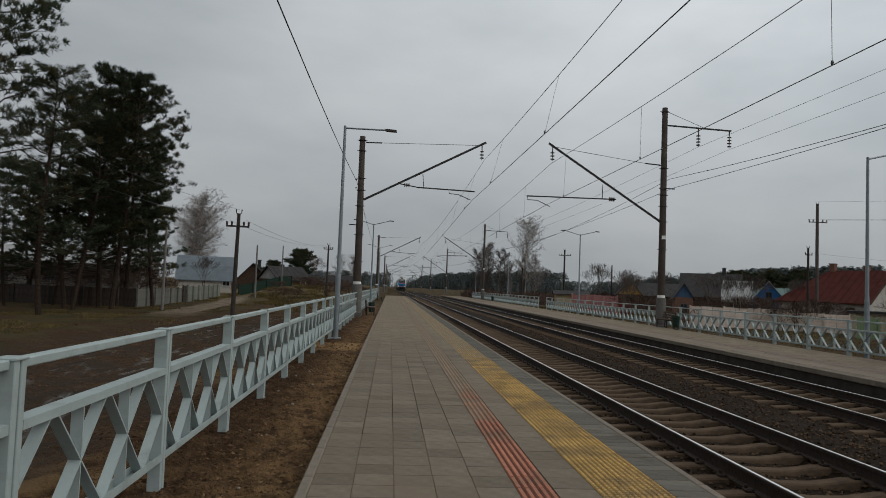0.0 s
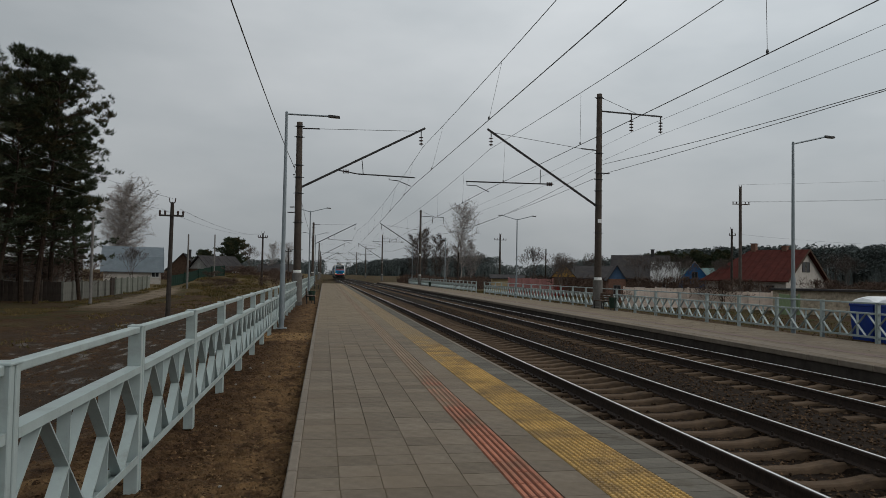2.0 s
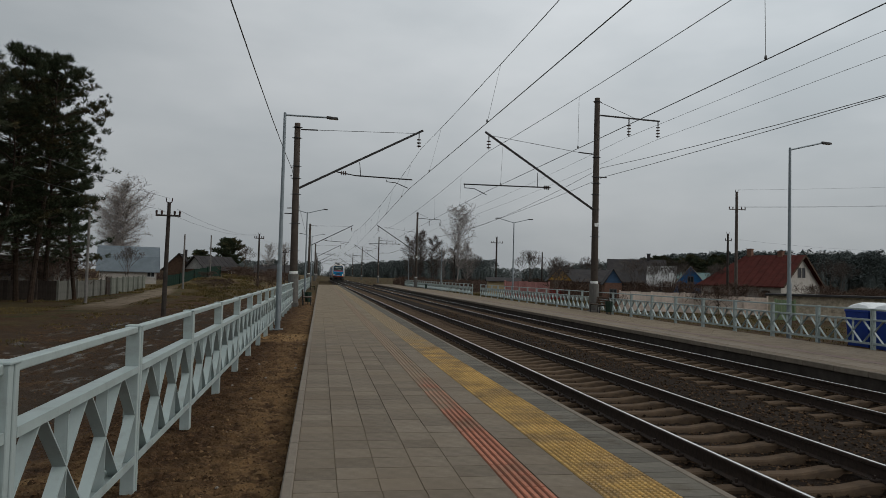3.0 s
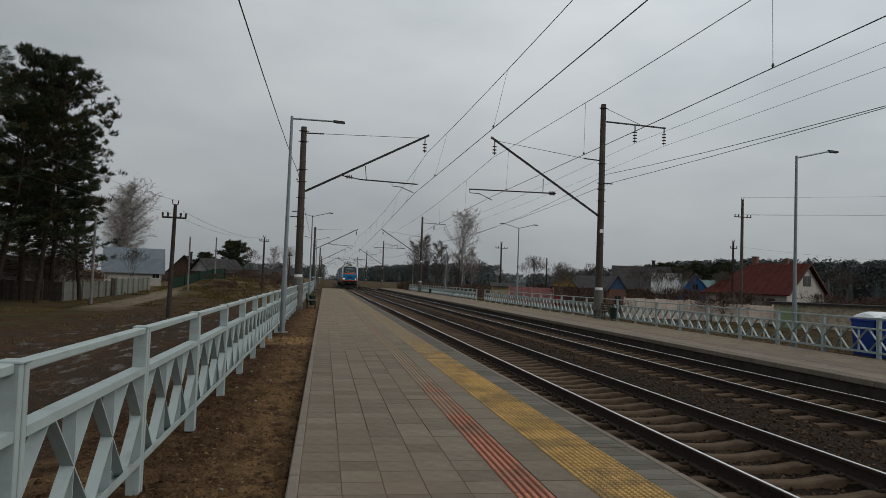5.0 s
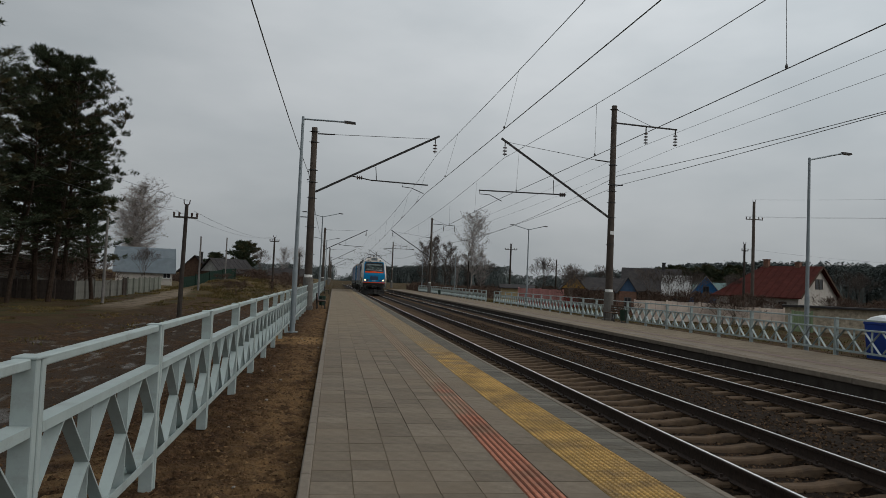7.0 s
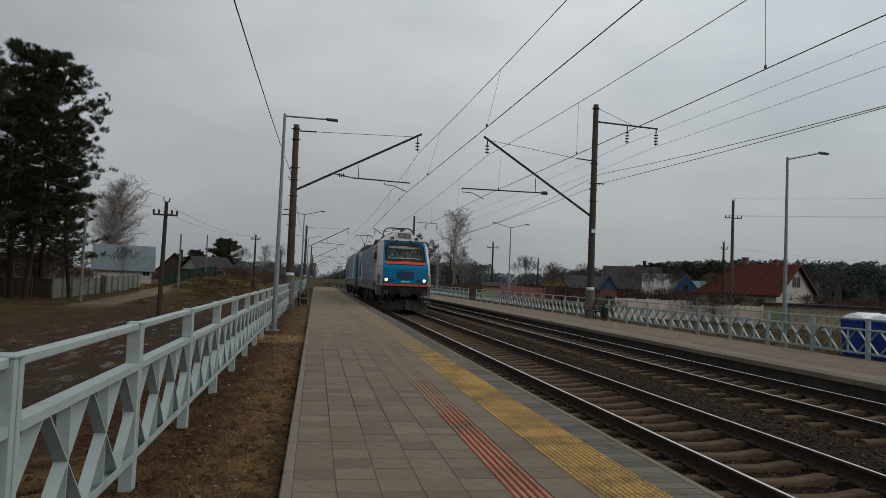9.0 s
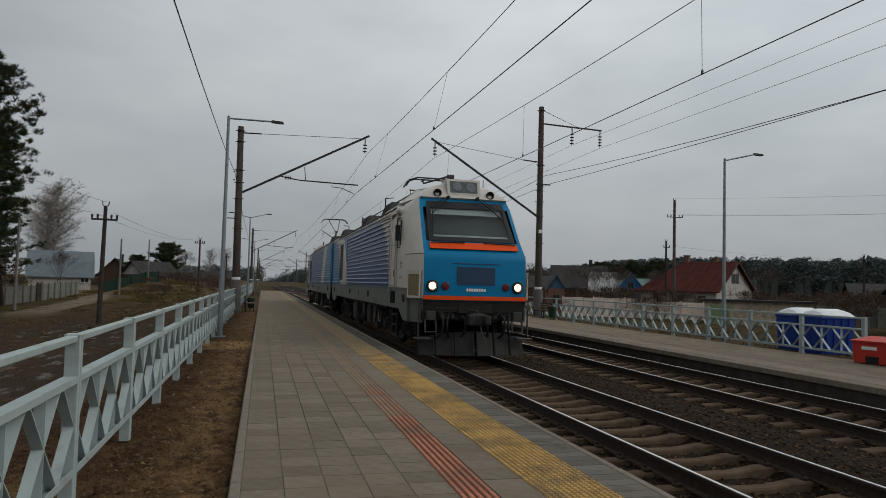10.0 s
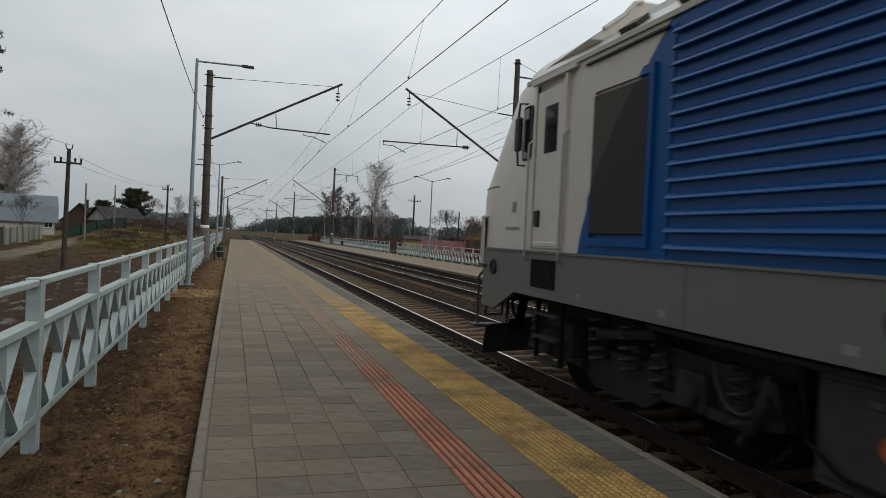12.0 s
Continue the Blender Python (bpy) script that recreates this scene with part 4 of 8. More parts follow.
SIDE_GLASS = mat("dark side glass", (0.012, 0.013, 0.014), 0.06, scale=3, vary=0.2, spec=0.6)
CAB_DARK = mat("dim cab backing sheet", (0.075, 0.09, 0.088), 0.8, scale=3, vary=0.3)
BLIND = mat("pale sun blind", (0.55, 0.57, 0.55), 0.8, scale=4, vary=0.08)
HEAD = glow("lit head lamp", (1.0, 0.78, 0.44), 2.4)
PLATE = mat("dull data plate", (0.20, 0.20, 0.19), 0.7, vary=0.1)
HARDWARE = mat("grey worn hardware", (0.048, 0.045, 0.042), 0.6, scale=6, vary=0.35, stain=(0.04, 0.035, 0.03), stain_scale=3)
PLOUGH = mat("grey grimy plough plate", (0.024, 0.0225, 0.021), 0.7, scale=3, vary=0.35, stain=(0.016, 0.02, 0.018), stain_scale=2)
RED_LENS = mat("unlit red lens", (0.10, 0.015, 0.02), 0.2, vary=0.1)
DARK_PANEL = paint("dark blue vent", (0.006, 0.03, 0.075), 0.5)
SPRING = mat("grimy spring steel", (0.03, 0.028, 0.026), 0.7, scale=6, vary=0.3)
GRATING = mat("dark roof grating", (0.05, 0.05, 0.05), 0.7, scale=30, vary=0.4)
STEEL = mat("worn bright steel", (0.35, 0.34, 0.33), 0.4, metal=0.8, scale=9, vary=0.2)

# horizontal slices of the cab: height, front, corner half width, where the chamfer starts, half width of the sides
SLICES = [(0.92, -0.08, 1.31, 0.75, 1.58), (1.20, -0.12, 1.33, 0.75, 1.58), (1.48, -0.20, 1.34, 0.75, 1.58), (1.62, -0.20, 1.34, 0.75, 1.58), (2.50, -0.19, 1.34, 0.75, 1.58), (2.62, -0.16, 1.335, 0.78, 1.575),
          (2.74, -0.05, 1.33, 0.84, 1.57), (2.98, 0.17, 1.31, 0.95, 1.56), (3.92, 0.90, 1.26, 1.55, 1.49), (4.17, 1.11, 1.22, 1.75, 1.43),
          (4.21, 1.05, 1.20, 1.78, 1.40), (4.30, 1.10, 1.12, 1.80, 1.28), (4.50, 1.26, 0.80, 2.55, 1.02), (4.64, 1.42, 0.52, 3.1, 0.90), (4.67, 1.55, 0.40, 3.2, 0.80)]
SECTION = 20.62


def wheelset():
    s = Shape()
    for e in (-1, 1):
        m = Matrix.Translation((e * 0.76, 0, 0)) @ pose(0, 0, 0, 0, 90, 0)
        s.lathe([(0.10, -0.09), (0.30, -0.03), (0.53, -0.05), (0.625, -0.07), (0.62, 0.06), (0.53, 0.05), (0.30, 0.02), (0.10, 0.08)], 24, m=m)
        for k in range(6):
            a = k * math.pi / 3
            s.tube((e * 0.83, 0.32 * math.cos(a), 0.32 * math.sin(a)), (e * 0.85, 0.32 * math.cos(a), 0.32 * math.sin(a)), 0.05, n=6)
    s.tube((-0.72, 0, 0), (0.72, 0, 0), 0.1, n=10)
    return s


wheel_mesh = wheelset().mesh("wheelset", UNDER)
WHEELS = []


def spring(s, x, y, z0, z1, r=0.11, turns=5):
    pts = [(x + r * math.cos(i * math.pi / 4), y + r * math.sin(i * math.pi / 4), z0 + (z1 - z0) * i / (8 * turns)) for i in range(8 * turns + 1)]
    s.path(pts, 0.024, 5)


def bogie(t, y):
    fr = Shape()
    for e in (-1, 1):
        fr.prism([(y - 2.35, 0.52), (y - 2.25, 0.88), (y - 0.75, 0.95), (y - 0.5, 0.72), (y + 0.5, 0.72), (y + 0.75, 0.95), (y + 2.25, 0.88), (y + 2.35, 0.52), (y + 1.9, 0.42), (y + 0.9, 0.46), (y + 0.5, 0.26), (y - 0.5, 0.26), (y - 0.9, 0.46), (y - 1.9, 0.42)], e * 1.08 - 0.08, e * 1.08 + 0.08, axis="x")
        for a in (-1.4, 1.4):
            fr.bevel_box(e * 1.2 - 0.12, e * 1.2 + 0.12, y + a - 0.2, y + a + 0.2, 0.46, 0.8, 0.03)
            fr.lathe([(0.14, 0), (0.15, 0.02), (0.12, 0.06), (0.03, 0.07)], 12, m=Matrix.Translation((e * 1.31, y + a, 0.62)) @ pose(0, 0, 0, 0, 90 * e, 0))
            fr.beam((e * 1.25, y + a - 0.75, 0.5), (e * 1.25, y + a + 0.75, 0.5), 0.06, 0.09)
        fr.tube((e * 1.3, y - 0.2, 0.9), (e * 1.3, y + 0.9, 1.05), 0.06, n=8)
        fr.bevel_box(e * 1.28 - 0.1, e * 1.28 + 0.1, y - 0.95, y - 0.72, 0.55, 0.95, 0.02)
        fr.tube((e * 1.26, y + 2.0, 0.35), (e * 1.26, y + 2.3, 0.75), 0.035, n=6)
    fr.box(-1.0, 1.0, y - 0.45, y + 0.45, 0.3, 0.8).box(-0.95, 0.95, y - 2.3, y + 2.3, 0.75, 1.1)
    part("bogie_frame", fr, BOGIE, t, "grimy dark bogie frame")
    for e in (-1, 1):
        for a, z0, z1, r, turns in ((-0.32, 0.62, 1.15, 0.11, 5), (0.32, 0.62, 1.15, 0.11, 5), (-1.95, 0.5, 0.95, 0.085, 4), (-0.85, 0.5, 0.95, 0.085, 4), (0.85, 0.5, 0.95, 0.085, 4), (1.95, 0.5, 0.95, 0.085, 4)):
            sp = Shape()
            spring(sp, e * 1.24, y + a, z0, z1, r, turns)
            part("spring", sp, SPRING, t, "grimy coil spring")
    for a in (-1.4, 1.4):
        w = part("wheelset", wheel_mesh, UNDER, t, "dark steel wheels on an axle", pose(0, y + a, 0.63))
        WHEELS.append((w, y + a))


def body_half(z):
    return 1.58 if z < 3.9 else max(0.6, 1.58 - (z - 3.9) * 1.1)


def loco_section(name, label, rear):
    """A section from its cab's head lamps (y = 0) back to the coupling; rear: the one that faces away."""
    t = thing(name, label, "locomotive", "coupled locomotive sections")
    liv = LIV_B if rear else LIV_A
    back = 3.25
    # cab shell
    sides, blue, brow, low, sill = {-1: Shape(), 1: Shape()}, Shape(), Shape(), {-1: Shape(), 1: Shape()}, Shape()
    cols = [0.0, 0.35, 0.8, 0.93, 1.0]                 # fractions of the front's half width

    def ring(sl):
        z, fy, cw, ch, sw = sl
        pts = [(sw if z < 3.0 else min(sw, body_half(z)), ch)]
        side = [(max(sw, body_half(z)) if z > 4.2 else body_half(z), back)]
        return z, fy, cw, pts[0], side[0]
    for lo, hi in zip(SLICES, SLICES[1:]):
        z0, f0, c0, h0, b0 = ring(lo)
        z1, f1, c1, h1, b1 = ring(hi)
        for e in (-1, 1):
            shell = sides[e]
            front = blue if 1.47 < z0 < 4.16 else (brow if z0 >= 4.16 else sill)
            for a, b in zip(cols, cols[1:]):
                if z0 < 1.1:
                    continue                          # open below the buffer beam
                if b <= 0.93 and 2.97 < z0 < 4.0 and a < 0.85:
                    if z0 < 3.9:
                        continue                      # the windscreen's opening
                curve = 0.10
                y00, y01 = f0 + curve * (a ** 2) * 0.6, f0 + curve * (b ** 2) * 0.6
                y10, y11 = f1 + curve * (a ** 2) * 0.6, f1 + curve * (b ** 2) * 0.6
                front.add([(e * a * c0, y00, z0), (e * b * c0, y01, z0), (e * b * c1, y11, z1), (e * a * c1, y10, z1)], [(0, 1, 2, 3)])
            k = 0.06
            chamf = low[e] if z0 < 1.47 else (shell if z0 < 4.16 else brow)
            n_c = 6
            for i in range(n_c):
                def pt(cw, fy, h, z, u):
                    bulge = 0.07 * math.sin(math.pi * u)
                    return (e * (cw + (h[0] - cw) * u + bulge * 0.5), fy + k + (h[1] - fy - k) * u - bulge * 0.4, z)
                u0, u1 = i / n_c, (i + 1) / n_c
                chamf.add([pt(c0, f0, h0, z0, u0), pt(c0, f0, h0, z0, u1), pt(c1, f1, h1, z1, u1), pt(c1, f1, h1, z1, u0)], [(0, 1, 2, 3)])
            if z0 > 1.1:
                (low[e] if z0 < 1.47 else shell).add([(e * h0[0], h0[1], z0), (e * b0[0], b0[1], z0), (e * b1[0], b1[1], z1), (e * h1[0], h1[1], z1)], [(0, 1, 2, 3)])
    top = SLICES[-1]
    brow.add([(-top[2], top[1], top[0]), (top[2], top[1], top[0]), (top[4], top[3], top[0]), (top[4], back, top[0]), (-top[4], back, top[0]), (-top[4], top[3], top[0])], [(0, 1, 2, 3, 4, 5)])
    rim = [(max(s_[4], body_half(s_[0])), back, s_[0]) for s_ in SLICES if s_[0] > 4.15]
    brow.add(rim + [(-x, y, z) for x, y, z in rim[::-1]], [tuple(range(2 * len(rim)))])
    for e in (-1, 1):
        lip = [(e * x, y, z) for x, y, z in rim]
        part("brow_lip", Shape().path(lip[2:], 0.03), CAB_WHITE, t)
    part("front_sill", sill, BOX_GREY, t, "dark sill plate over the buffer beam")
    for e in (-1, 1):
        part("cab_apron", low[e], SKIRT, t, "grey apron below the cab")
        part("cab_side", sides[e].mesh("cab_side", CAB_WHITE, weld=True), CAB_WHITE, t, "warm white cab side")
    part("cab_front", blue.mesh("cab_front", FRONT_BLUE, weld=True), FRONT_BLUE, t, "bright blue cab front")
    part("cab_brow", brow.mesh("cab_brow", CAB_WHITE, weld=True), CAB_WHITE, t, "white raised brow over the windscreen")
    # body side walls, ends and roof
    wall = Shape()
    for e in (-1, 1):
        wall.box(e * 1.52, e * 1.58, back, SECTION, 1.72, 3.93)
    wall.prism([(-1.58, 3.93), (1.58, 3.93), (1.22, 4.22), (1.0, 4.30), (-1.0, 4.30), (-1.22, 4.22)], back - 0.01, SECTION)
    part("body_side", wall, liv, t, "side walls in white and two blues")
    part("body_end", Shape().box(-1.5, 1.5, SECTION - 0.15, SECTION - 0.02, 1.2, 3.93), FRONT_BLUE, t)
    part("floor", Shape().box(-1.45, 1.45, 0.6, SECTION, 1.15, 1.25), UNDER, t)
    # gutter along the roof's edge
    gut = Shape()
    for e in (-1, 1):
        gut.beam((e * 1.59, 1.9, 3.90), (e * 1.59, SECTION, 3.94), 0.035, 0.05)
    part("gutter", gut, ROOF, t)
    vent = Shape().prism([(1.30, 4.10), (1.42, 4.0), (1.47, 4.06), (1.33, 4.17)], 0, 0.34).mesh("roof_vent", PANEL_DARK)
    for i in range(16):
        part("roof_vent", vent, PANEL_DARK, t, at=pose(0.005, 3.9 + i * 1.02, 0.02))
        part("roof_vent", vent, PANEL_DARK, t, at=pose(0, 3.9 + i * 1.02 + 0.34, 0.02, 0, 0, 180))
    # louvres
    fields = [(3.38, 14.25), (17.2, 20.35)] if not rear else [(5.05, 20.35)]
    blade = {}
    for a, b in fields:
        for e in (-1, 1):
            for k in range(14):
                z = 1.875 + k * 0.143
                s = Shape().prism([(e * 1.578, z - 0.014), (e * 1.628, z - 0.020), (e * 1.636, z - 0.017), (e * 1.637, z - 0.010), (e * 1.628, z + 0.010), (e * 1.612, z + 0.025), (e * 1.595, z + 0.034), (e * 1.578, z + 0.038)], a + 0.06, b - 0.06)
                part("louvre", s, liv, t)
            for y in (a, b - 0.05):
                part("louvre_frame", Shape().box(e * 1.575, e * 1.592, y, y + 0.05, 1.80, 3.82), liv, t)
    # filter panels
    for a, b, z0, z1 in ([(15.62, 16.85, 1.98, 3.62)] if not rear else [(3.68, 4.82, 1.98, 3.42)]):
        for e in (-1, 1):
            part("filter_panel", Shape().bevel_box(e * 1.60 - 0.02, e * 1.60 + 0.02, a + 0.06, b - 0.06, z0, z1, 0.008), DIM_LIV_B if rear else DIM_LIV_A, t, "dark brown filter panel")
            fr = Shape()
            for y in (a, b - 0.07):
                fr.box(e * 1.57, e * 1.615, y, y + 0.07, z0 - 0.12, z1 + 0.12)
            for z in (z0 - 0.12, z1 + 0.04):
                fr.box(e * 1.57, e * 1.613, a + 0.07, b - 0.07, z, z + 0.08)
            part("panel_frame", fr, liv, t)
            if not rear:
                part("access_door", Shape().bevel_box(e * 1.595 - 0.015, e * 1.595 + 0.015, 14.4, 15.45, 1.86, 3.72, 0.006), liv, t, "plain white access door")
    # skirt with deeper ends
    sk = Shape()
    out = [(0.55, 1.74), (0.55, 0.92), (1.05, 0.92), (1.75, 1.20), (SECTION - 2.3, 1.20), (SECTION - 1.75, 0.95), (SECTION - 0.45, 0.95), (SECTION - 0.06, 1.3), (SECTION - 0.06, 1.74)]
    for e in (-1, 1):
        sk.prism(out, e * 1.60, e * 1.555, axis="x")
        sk.beam((e * 1.605, 0.6, 1.755), (e * 1.605, SECTION - 0.1, 1.755), 0.03, 0.025)
        for y in (5.4, 15.0, SECTION - 2.5):
            sk.box(e * 1.6, e * 1.606, y, y + 0.02, 1.2, 1.74)
    part("skirt", sk, SKIRT, t, "grey underframe skirt")
    for e in (-1, 1):
        for y in (1.0, 7.4, 12.7, SECTION - 1.45):
            part("jacking_socket", Shape().lathe([(0.11, 0), (0.11, 0.03), (0.08, 0.035), (0.075, 0.012), (0.02, 0.012)], 12, m=Matrix.Translation((e * 1.60, y, 1.5)) @ pose(0, 0, 0, 0, 90 * e, 0)), BOX_GREY, t)
        for y, w, z0, z1 in ((9.85, 0.34, 1.38, 1.58), (14.1 if rear else 6.0, 0.40, 1.24, 1.34), (SECTION - 1.15, 0.42, 1.02, 1.52)):
            part("skirt_flap", Shape().bevel_box(e * 1.61 - 0.015, e * 1.61 + 0.015, y, y + w, z0, z1, 0.005), FLAP, t)
    for e in (-1, 1):
        for y in (3.5, 5.05, 7.0, 8.6, 16.2, 17.1):
            part("data_plate", Shape().box(e * 1.600, e * 1.604, y, y + 0.11, 1.27, 1.335), PLATE, t, "small pale data plate")
        mark = Shape().box(e * 1.586, e * 1.590, 1.58, 1.60, 2.27, 2.50)
        for y0, y1, z0, z1 in ((1.40, 1.58, 2.40, 2.425), (1.44, 1.58, 2.33, 2.35), (1.60, 1.70, 2.43, 2.455), (1.60, 1.68, 2.35, 2.37), (1.62, 1.64, 2.30, 2.48)):
            mark.box(e * 1.586, e * 1.589, y0, y1, z0, z1)
        if rear:
            part("data_plate", Shape().box(e * 1.586, e * 1.59, 1.55, 1.66, 2.26, 2.40), PLATE, t, "small grey data plate")
        else:
            part("emblem", mark, DARK_PANEL, t, "small dark emblem of thin bars")
        part("number_bar", Shape().box(e * 1.586, e * 1.59, 1.35, 1.82, 2.03, 2.06), PLATE, t, "small grey marking")
    # cab side door, window, handrails, mirror
    for e in (-1, 1):
        x = e * 1.585
        door = part("cab_door", Shape().bevel_box(x - 0.02, x + 0.02, 2.28, 3.0, 1.80, 3.72, 0.008), CAB_WHITE, t, "white cab side door")
        part("door_window", Shape().bevel_box(x - 0.026, x + 0.026, 2.50, 2.88, 2.93, 3.53, 0.02), SIDE_GLASS, door, "dark door window")
        part("door_handle", Shape().bevel_box(x - 0.05, x + 0.05, 2.36, 2.48, 2.06, 2.26, 0.01), BLACK, door)
        part("door_step_plate", Shape().bevel_box(x - 0.03, x + 0.03, 2.3, 2.98, 1.82, 1.88, 0.01), CAB_WHITE, door)
        fr = Shape()
        fr.box(x - 0.03, x + 0.03, 2.2, 2.26, 1.8, 3.82).box(x - 0.03, x + 0.03, 3.02, 3.08, 1.8, 3.82).box(x - 0.045, x + 0.045, 2.1, 3.3, 3.83, 3.88)
        part("door_frame", fr, CAB_WHITE, t)
        for y in (2.265, 3.005):
            part("door_seam", Shape().box(x - 0.012 * (e < 0) - 0.004, x + 0.012 * (e > 0) + 0.004, y, y + 0.014, 1.8, 3.8), BLACK, t)
        part("drip_rail", Shape().beam((e * 1.60, 2.05, 3.86), (e * 1.60, 3.2, 3.87), 0.03, 0.022), BLACK, t)
        part("drip_rail", Shape().beam((e * 1.60, 3.5, 3.80), (e * 1.60, 5.0, 3.81), 0.03, 0.022), BLACK, t)
        part("roof_fairing", Shape().prism([(e * 1.20, 4.20), (e * 1.16, 4.20), (e * 1.02, 4.37), (e * 1.05, 4.39)], back + 0.5, 7.2), ROOF, t, "cream roof edge fairing")
        part("side_window", Shape().bevel_box(x - 0.016 - e * 0.012, x + 0.016 - e * 0.012, 1.80, 2.06, 2.92, 3.62, 0.03), SIDE_GLASS, t, "dark cab side window")
        for y in (2.16, 3.12):
            part("handrail", Shape().path([(x, y, 1.62), (e * 1.65, y, 1.68), (e * 1.65, y, 3.1), (x, y, 3.16)], 0.014), STEEL, t)
        mir = Shape().bevel_box(e * 1.63, e * 1.69, 1.74, 1.90, 3.04, 3.48, 0.02)
        for z, zz in ((3.66, 3.46), (2.86, 3.06)):
            mir.path([(e * 1.56, 1.86, z), (e * 1.66, 1.84, z), (e * 1.67, 1.82, zz)], 0.016)
        part("rear_view_mirror", mir, BLACK, t, "black rear-view mirror")
        for y in (2.30, 2.98):
            part("step_rail", Shape().beam((e * 1.48, y, 1.2), (e * 1.48, y, 0.42), 0.05, 0.04, up=(0, 1, 0)), UNDER, t)
        for z in (0.44, 0.72, 1.0):
            part("step", Shape().box(e * 1.40, e * 1.56, 2.33, 2.95, z - 0.015, z + 0.015), SPRING, t, "dark entrance step")
        # flat dark panel colours in the shaded step recess; nothing is hollowed
        part("step_shade_panel", Shape().box(e * 1.57, e * 1.61, 2.3, 2.98, 1.32, 1.66), UNDER, t)
        # chamfer grille with a frame
        gx0, gx1, gy0, gy1 = 1.372, 1.56, -0.06, 0.52
        d = Vector((gx1 - gx0, gy1 - gy0, 0)).normalized()
        nrm = Vector((d.y, -d.x, 0))
        m = Matrix(((d.x, nrm.x, 0, gx0 + nrm.x * 0.035), (d.y, nrm.y, 0, gy0 + nrm.y * 0.035), (0, 0, 1, 0), (0, 0, 0, 1)))
        if e < 0:
            m = Matrix.Diagonal((-1, 1, 1, 1)) @ m
        w = math.hypot(gx1 - gx0, gy1 - gy0)
        part("corner_grille", Shape().box(0.03, w - 0.03, -0.01, 0.012, 1.58, 2.12, m=m), GRILLE, t, "tan mesh corner grille")
        fr = Shape()
        for a, b, c, dd in ((0, w, 1.52, 1.58), (0, w, 2.12, 2.19), (0, 0.03, 1.58, 2.12), (w - 0.03, w, 1.58, 2.12)):
            fr.box(a, b, -0.01, 0.028, c, dd, m=m)
        part("grille_frame", fr, CAB_WHITE, t)
        crease = []
        for k in range(7):
            u, bulge = k / 6, 0.07 * math.sin(math.pi * k / 6)
            crease.append((e * (1.34 + 0.238 * u + bulge * 0.5), -0.09 + 0.87 * u - bulge * 0.4, 2.64))
        # thin grey bar draws the shade line of the shoulder's crease
        part("shoulder_shade_line", Shape().path(crease + [(e * 1.582, 1.0, 2.64)], 0.009), SKIRT, t)
        part("ledge", Shape().beam((e * 1.37, -0.20, 1.50), (e * 1.63, 0.70, 1.50), 0.09, 0.045), HARDWARE, t, "grey ledge round the cab's corner")
        part("grille_lip", Shape().beam((e * 1.40, -0.10, 2.215), (e * 1.60, 0.54, 2.215), 0.06, 0.035), CAB_WHITE, t)
    # front: windscreen, frame, blind, orange bars, lamps
    def face(x, z, off=0.0):
        for lo, hi in zip(SLICES, SLICES[1:]):
            if lo[0] <= z <= hi[0]:
                u = (z - lo[0]) / (hi[0] - lo[0])
                fy, cw = lo[1] + (hi[1] - lo[1]) * u, lo[2] + (hi[2] - lo[2]) * u
                return (x, fy + 0.06 * (x / cw) ** 2 + off, z)
    def band(x0, x1, z0, z1, off, depth, nseg=8, x0t=None, x1t=None):
        """A bar that follows the front between two heights."""
        s = Shape()
        x0t, x1t = (x0 if x0t is None else x0t), (x1 if x1t is None else x1t)
        rows = []
        for i in range(nseg + 1):
            u = i / nseg
            xb, xt = x0 + (x1 - x0) * u, x0t + (x1t - x0t) * u
            rows.append([face(xb, z0, off), face(xt, z1, off), face(xt, z1, off + depth), face(xb, z0, off + depth)])
        v = [p for r in rows for p in r]
        f = []
        for i in range(nseg):
            for k in range(4):
                f.append((4 * i + k, 4 * i + (k + 1) % 4, 4 * i + 4 + (k + 1) % 4, 4 * i + 4 + k))
        f += [(0, 1, 2, 3), tuple(4 * nseg + k for k in (3, 2, 1, 0))]
        return s.add(v, f)
    surround = band(-1.15, 1.15, 2.99, 3.10, -0.03, 0.08, x0t=-1.14, x1t=1.14).add(*(lambda s: (s.v, s.f))(band(-1.09, 1.09, 3.90, 4.10, -0.03, 0.06, x0t=-1.05, x1t=1.05)))
    for e in (-1, 1):
        q = band(e * 1.03, e * 1.15, 3.08, 3.92, -0.03, 0.06, 2, x0t=e * 0.99, x1t=e * 1.09)
        surround.add(q.v, q.f)
    part("windscreen_surround", surround, BLACK, t, "black windscreen surround")
    part("windscreen", band(-1.05, 1.05, 3.05, 3.93, 0.0, 0.012, x0t=-1.0, x1t=1.0), SCREEN, t, "tinted windscreen")
    # backing sheet added behind the glass, coloured as the cab's shaded depth
    part("dim_cab_backing", band(-1.18, 1.18, 2.99, 3.95, 0.30, 0.03), CAB_DARK, t)
    part("sun_blind", band(-0.98, 0.98, 3.72, 3.90, 0.03, 0.01), BLIND, t, "pale sun blind")
    part("dashboard", band(-1.0, 1.0, 3.06, 3.15, 0.04, 0.2), BLIND, t, "pale dashboard edge")
    part("upper_bar", band(-1.16, 1.16, 2.78, 2.95, -0.07, 0.09), ORANGE, t, "orange-red bar below the windscreen")
    for e in (-1, 1):
        part("bar_handle", Shape().path([face(e * 0.25, 2.94, -0.08), face(e * 0.28, 2.955, -0.11), face(e * 1.08, 2.94, -0.11), face(e * 1.12, 2.92, -0.06)], 0.014), BLACK, t)
        hub, tip = (0.33, 0.95) if e > 0 else (0.48, 0.97)
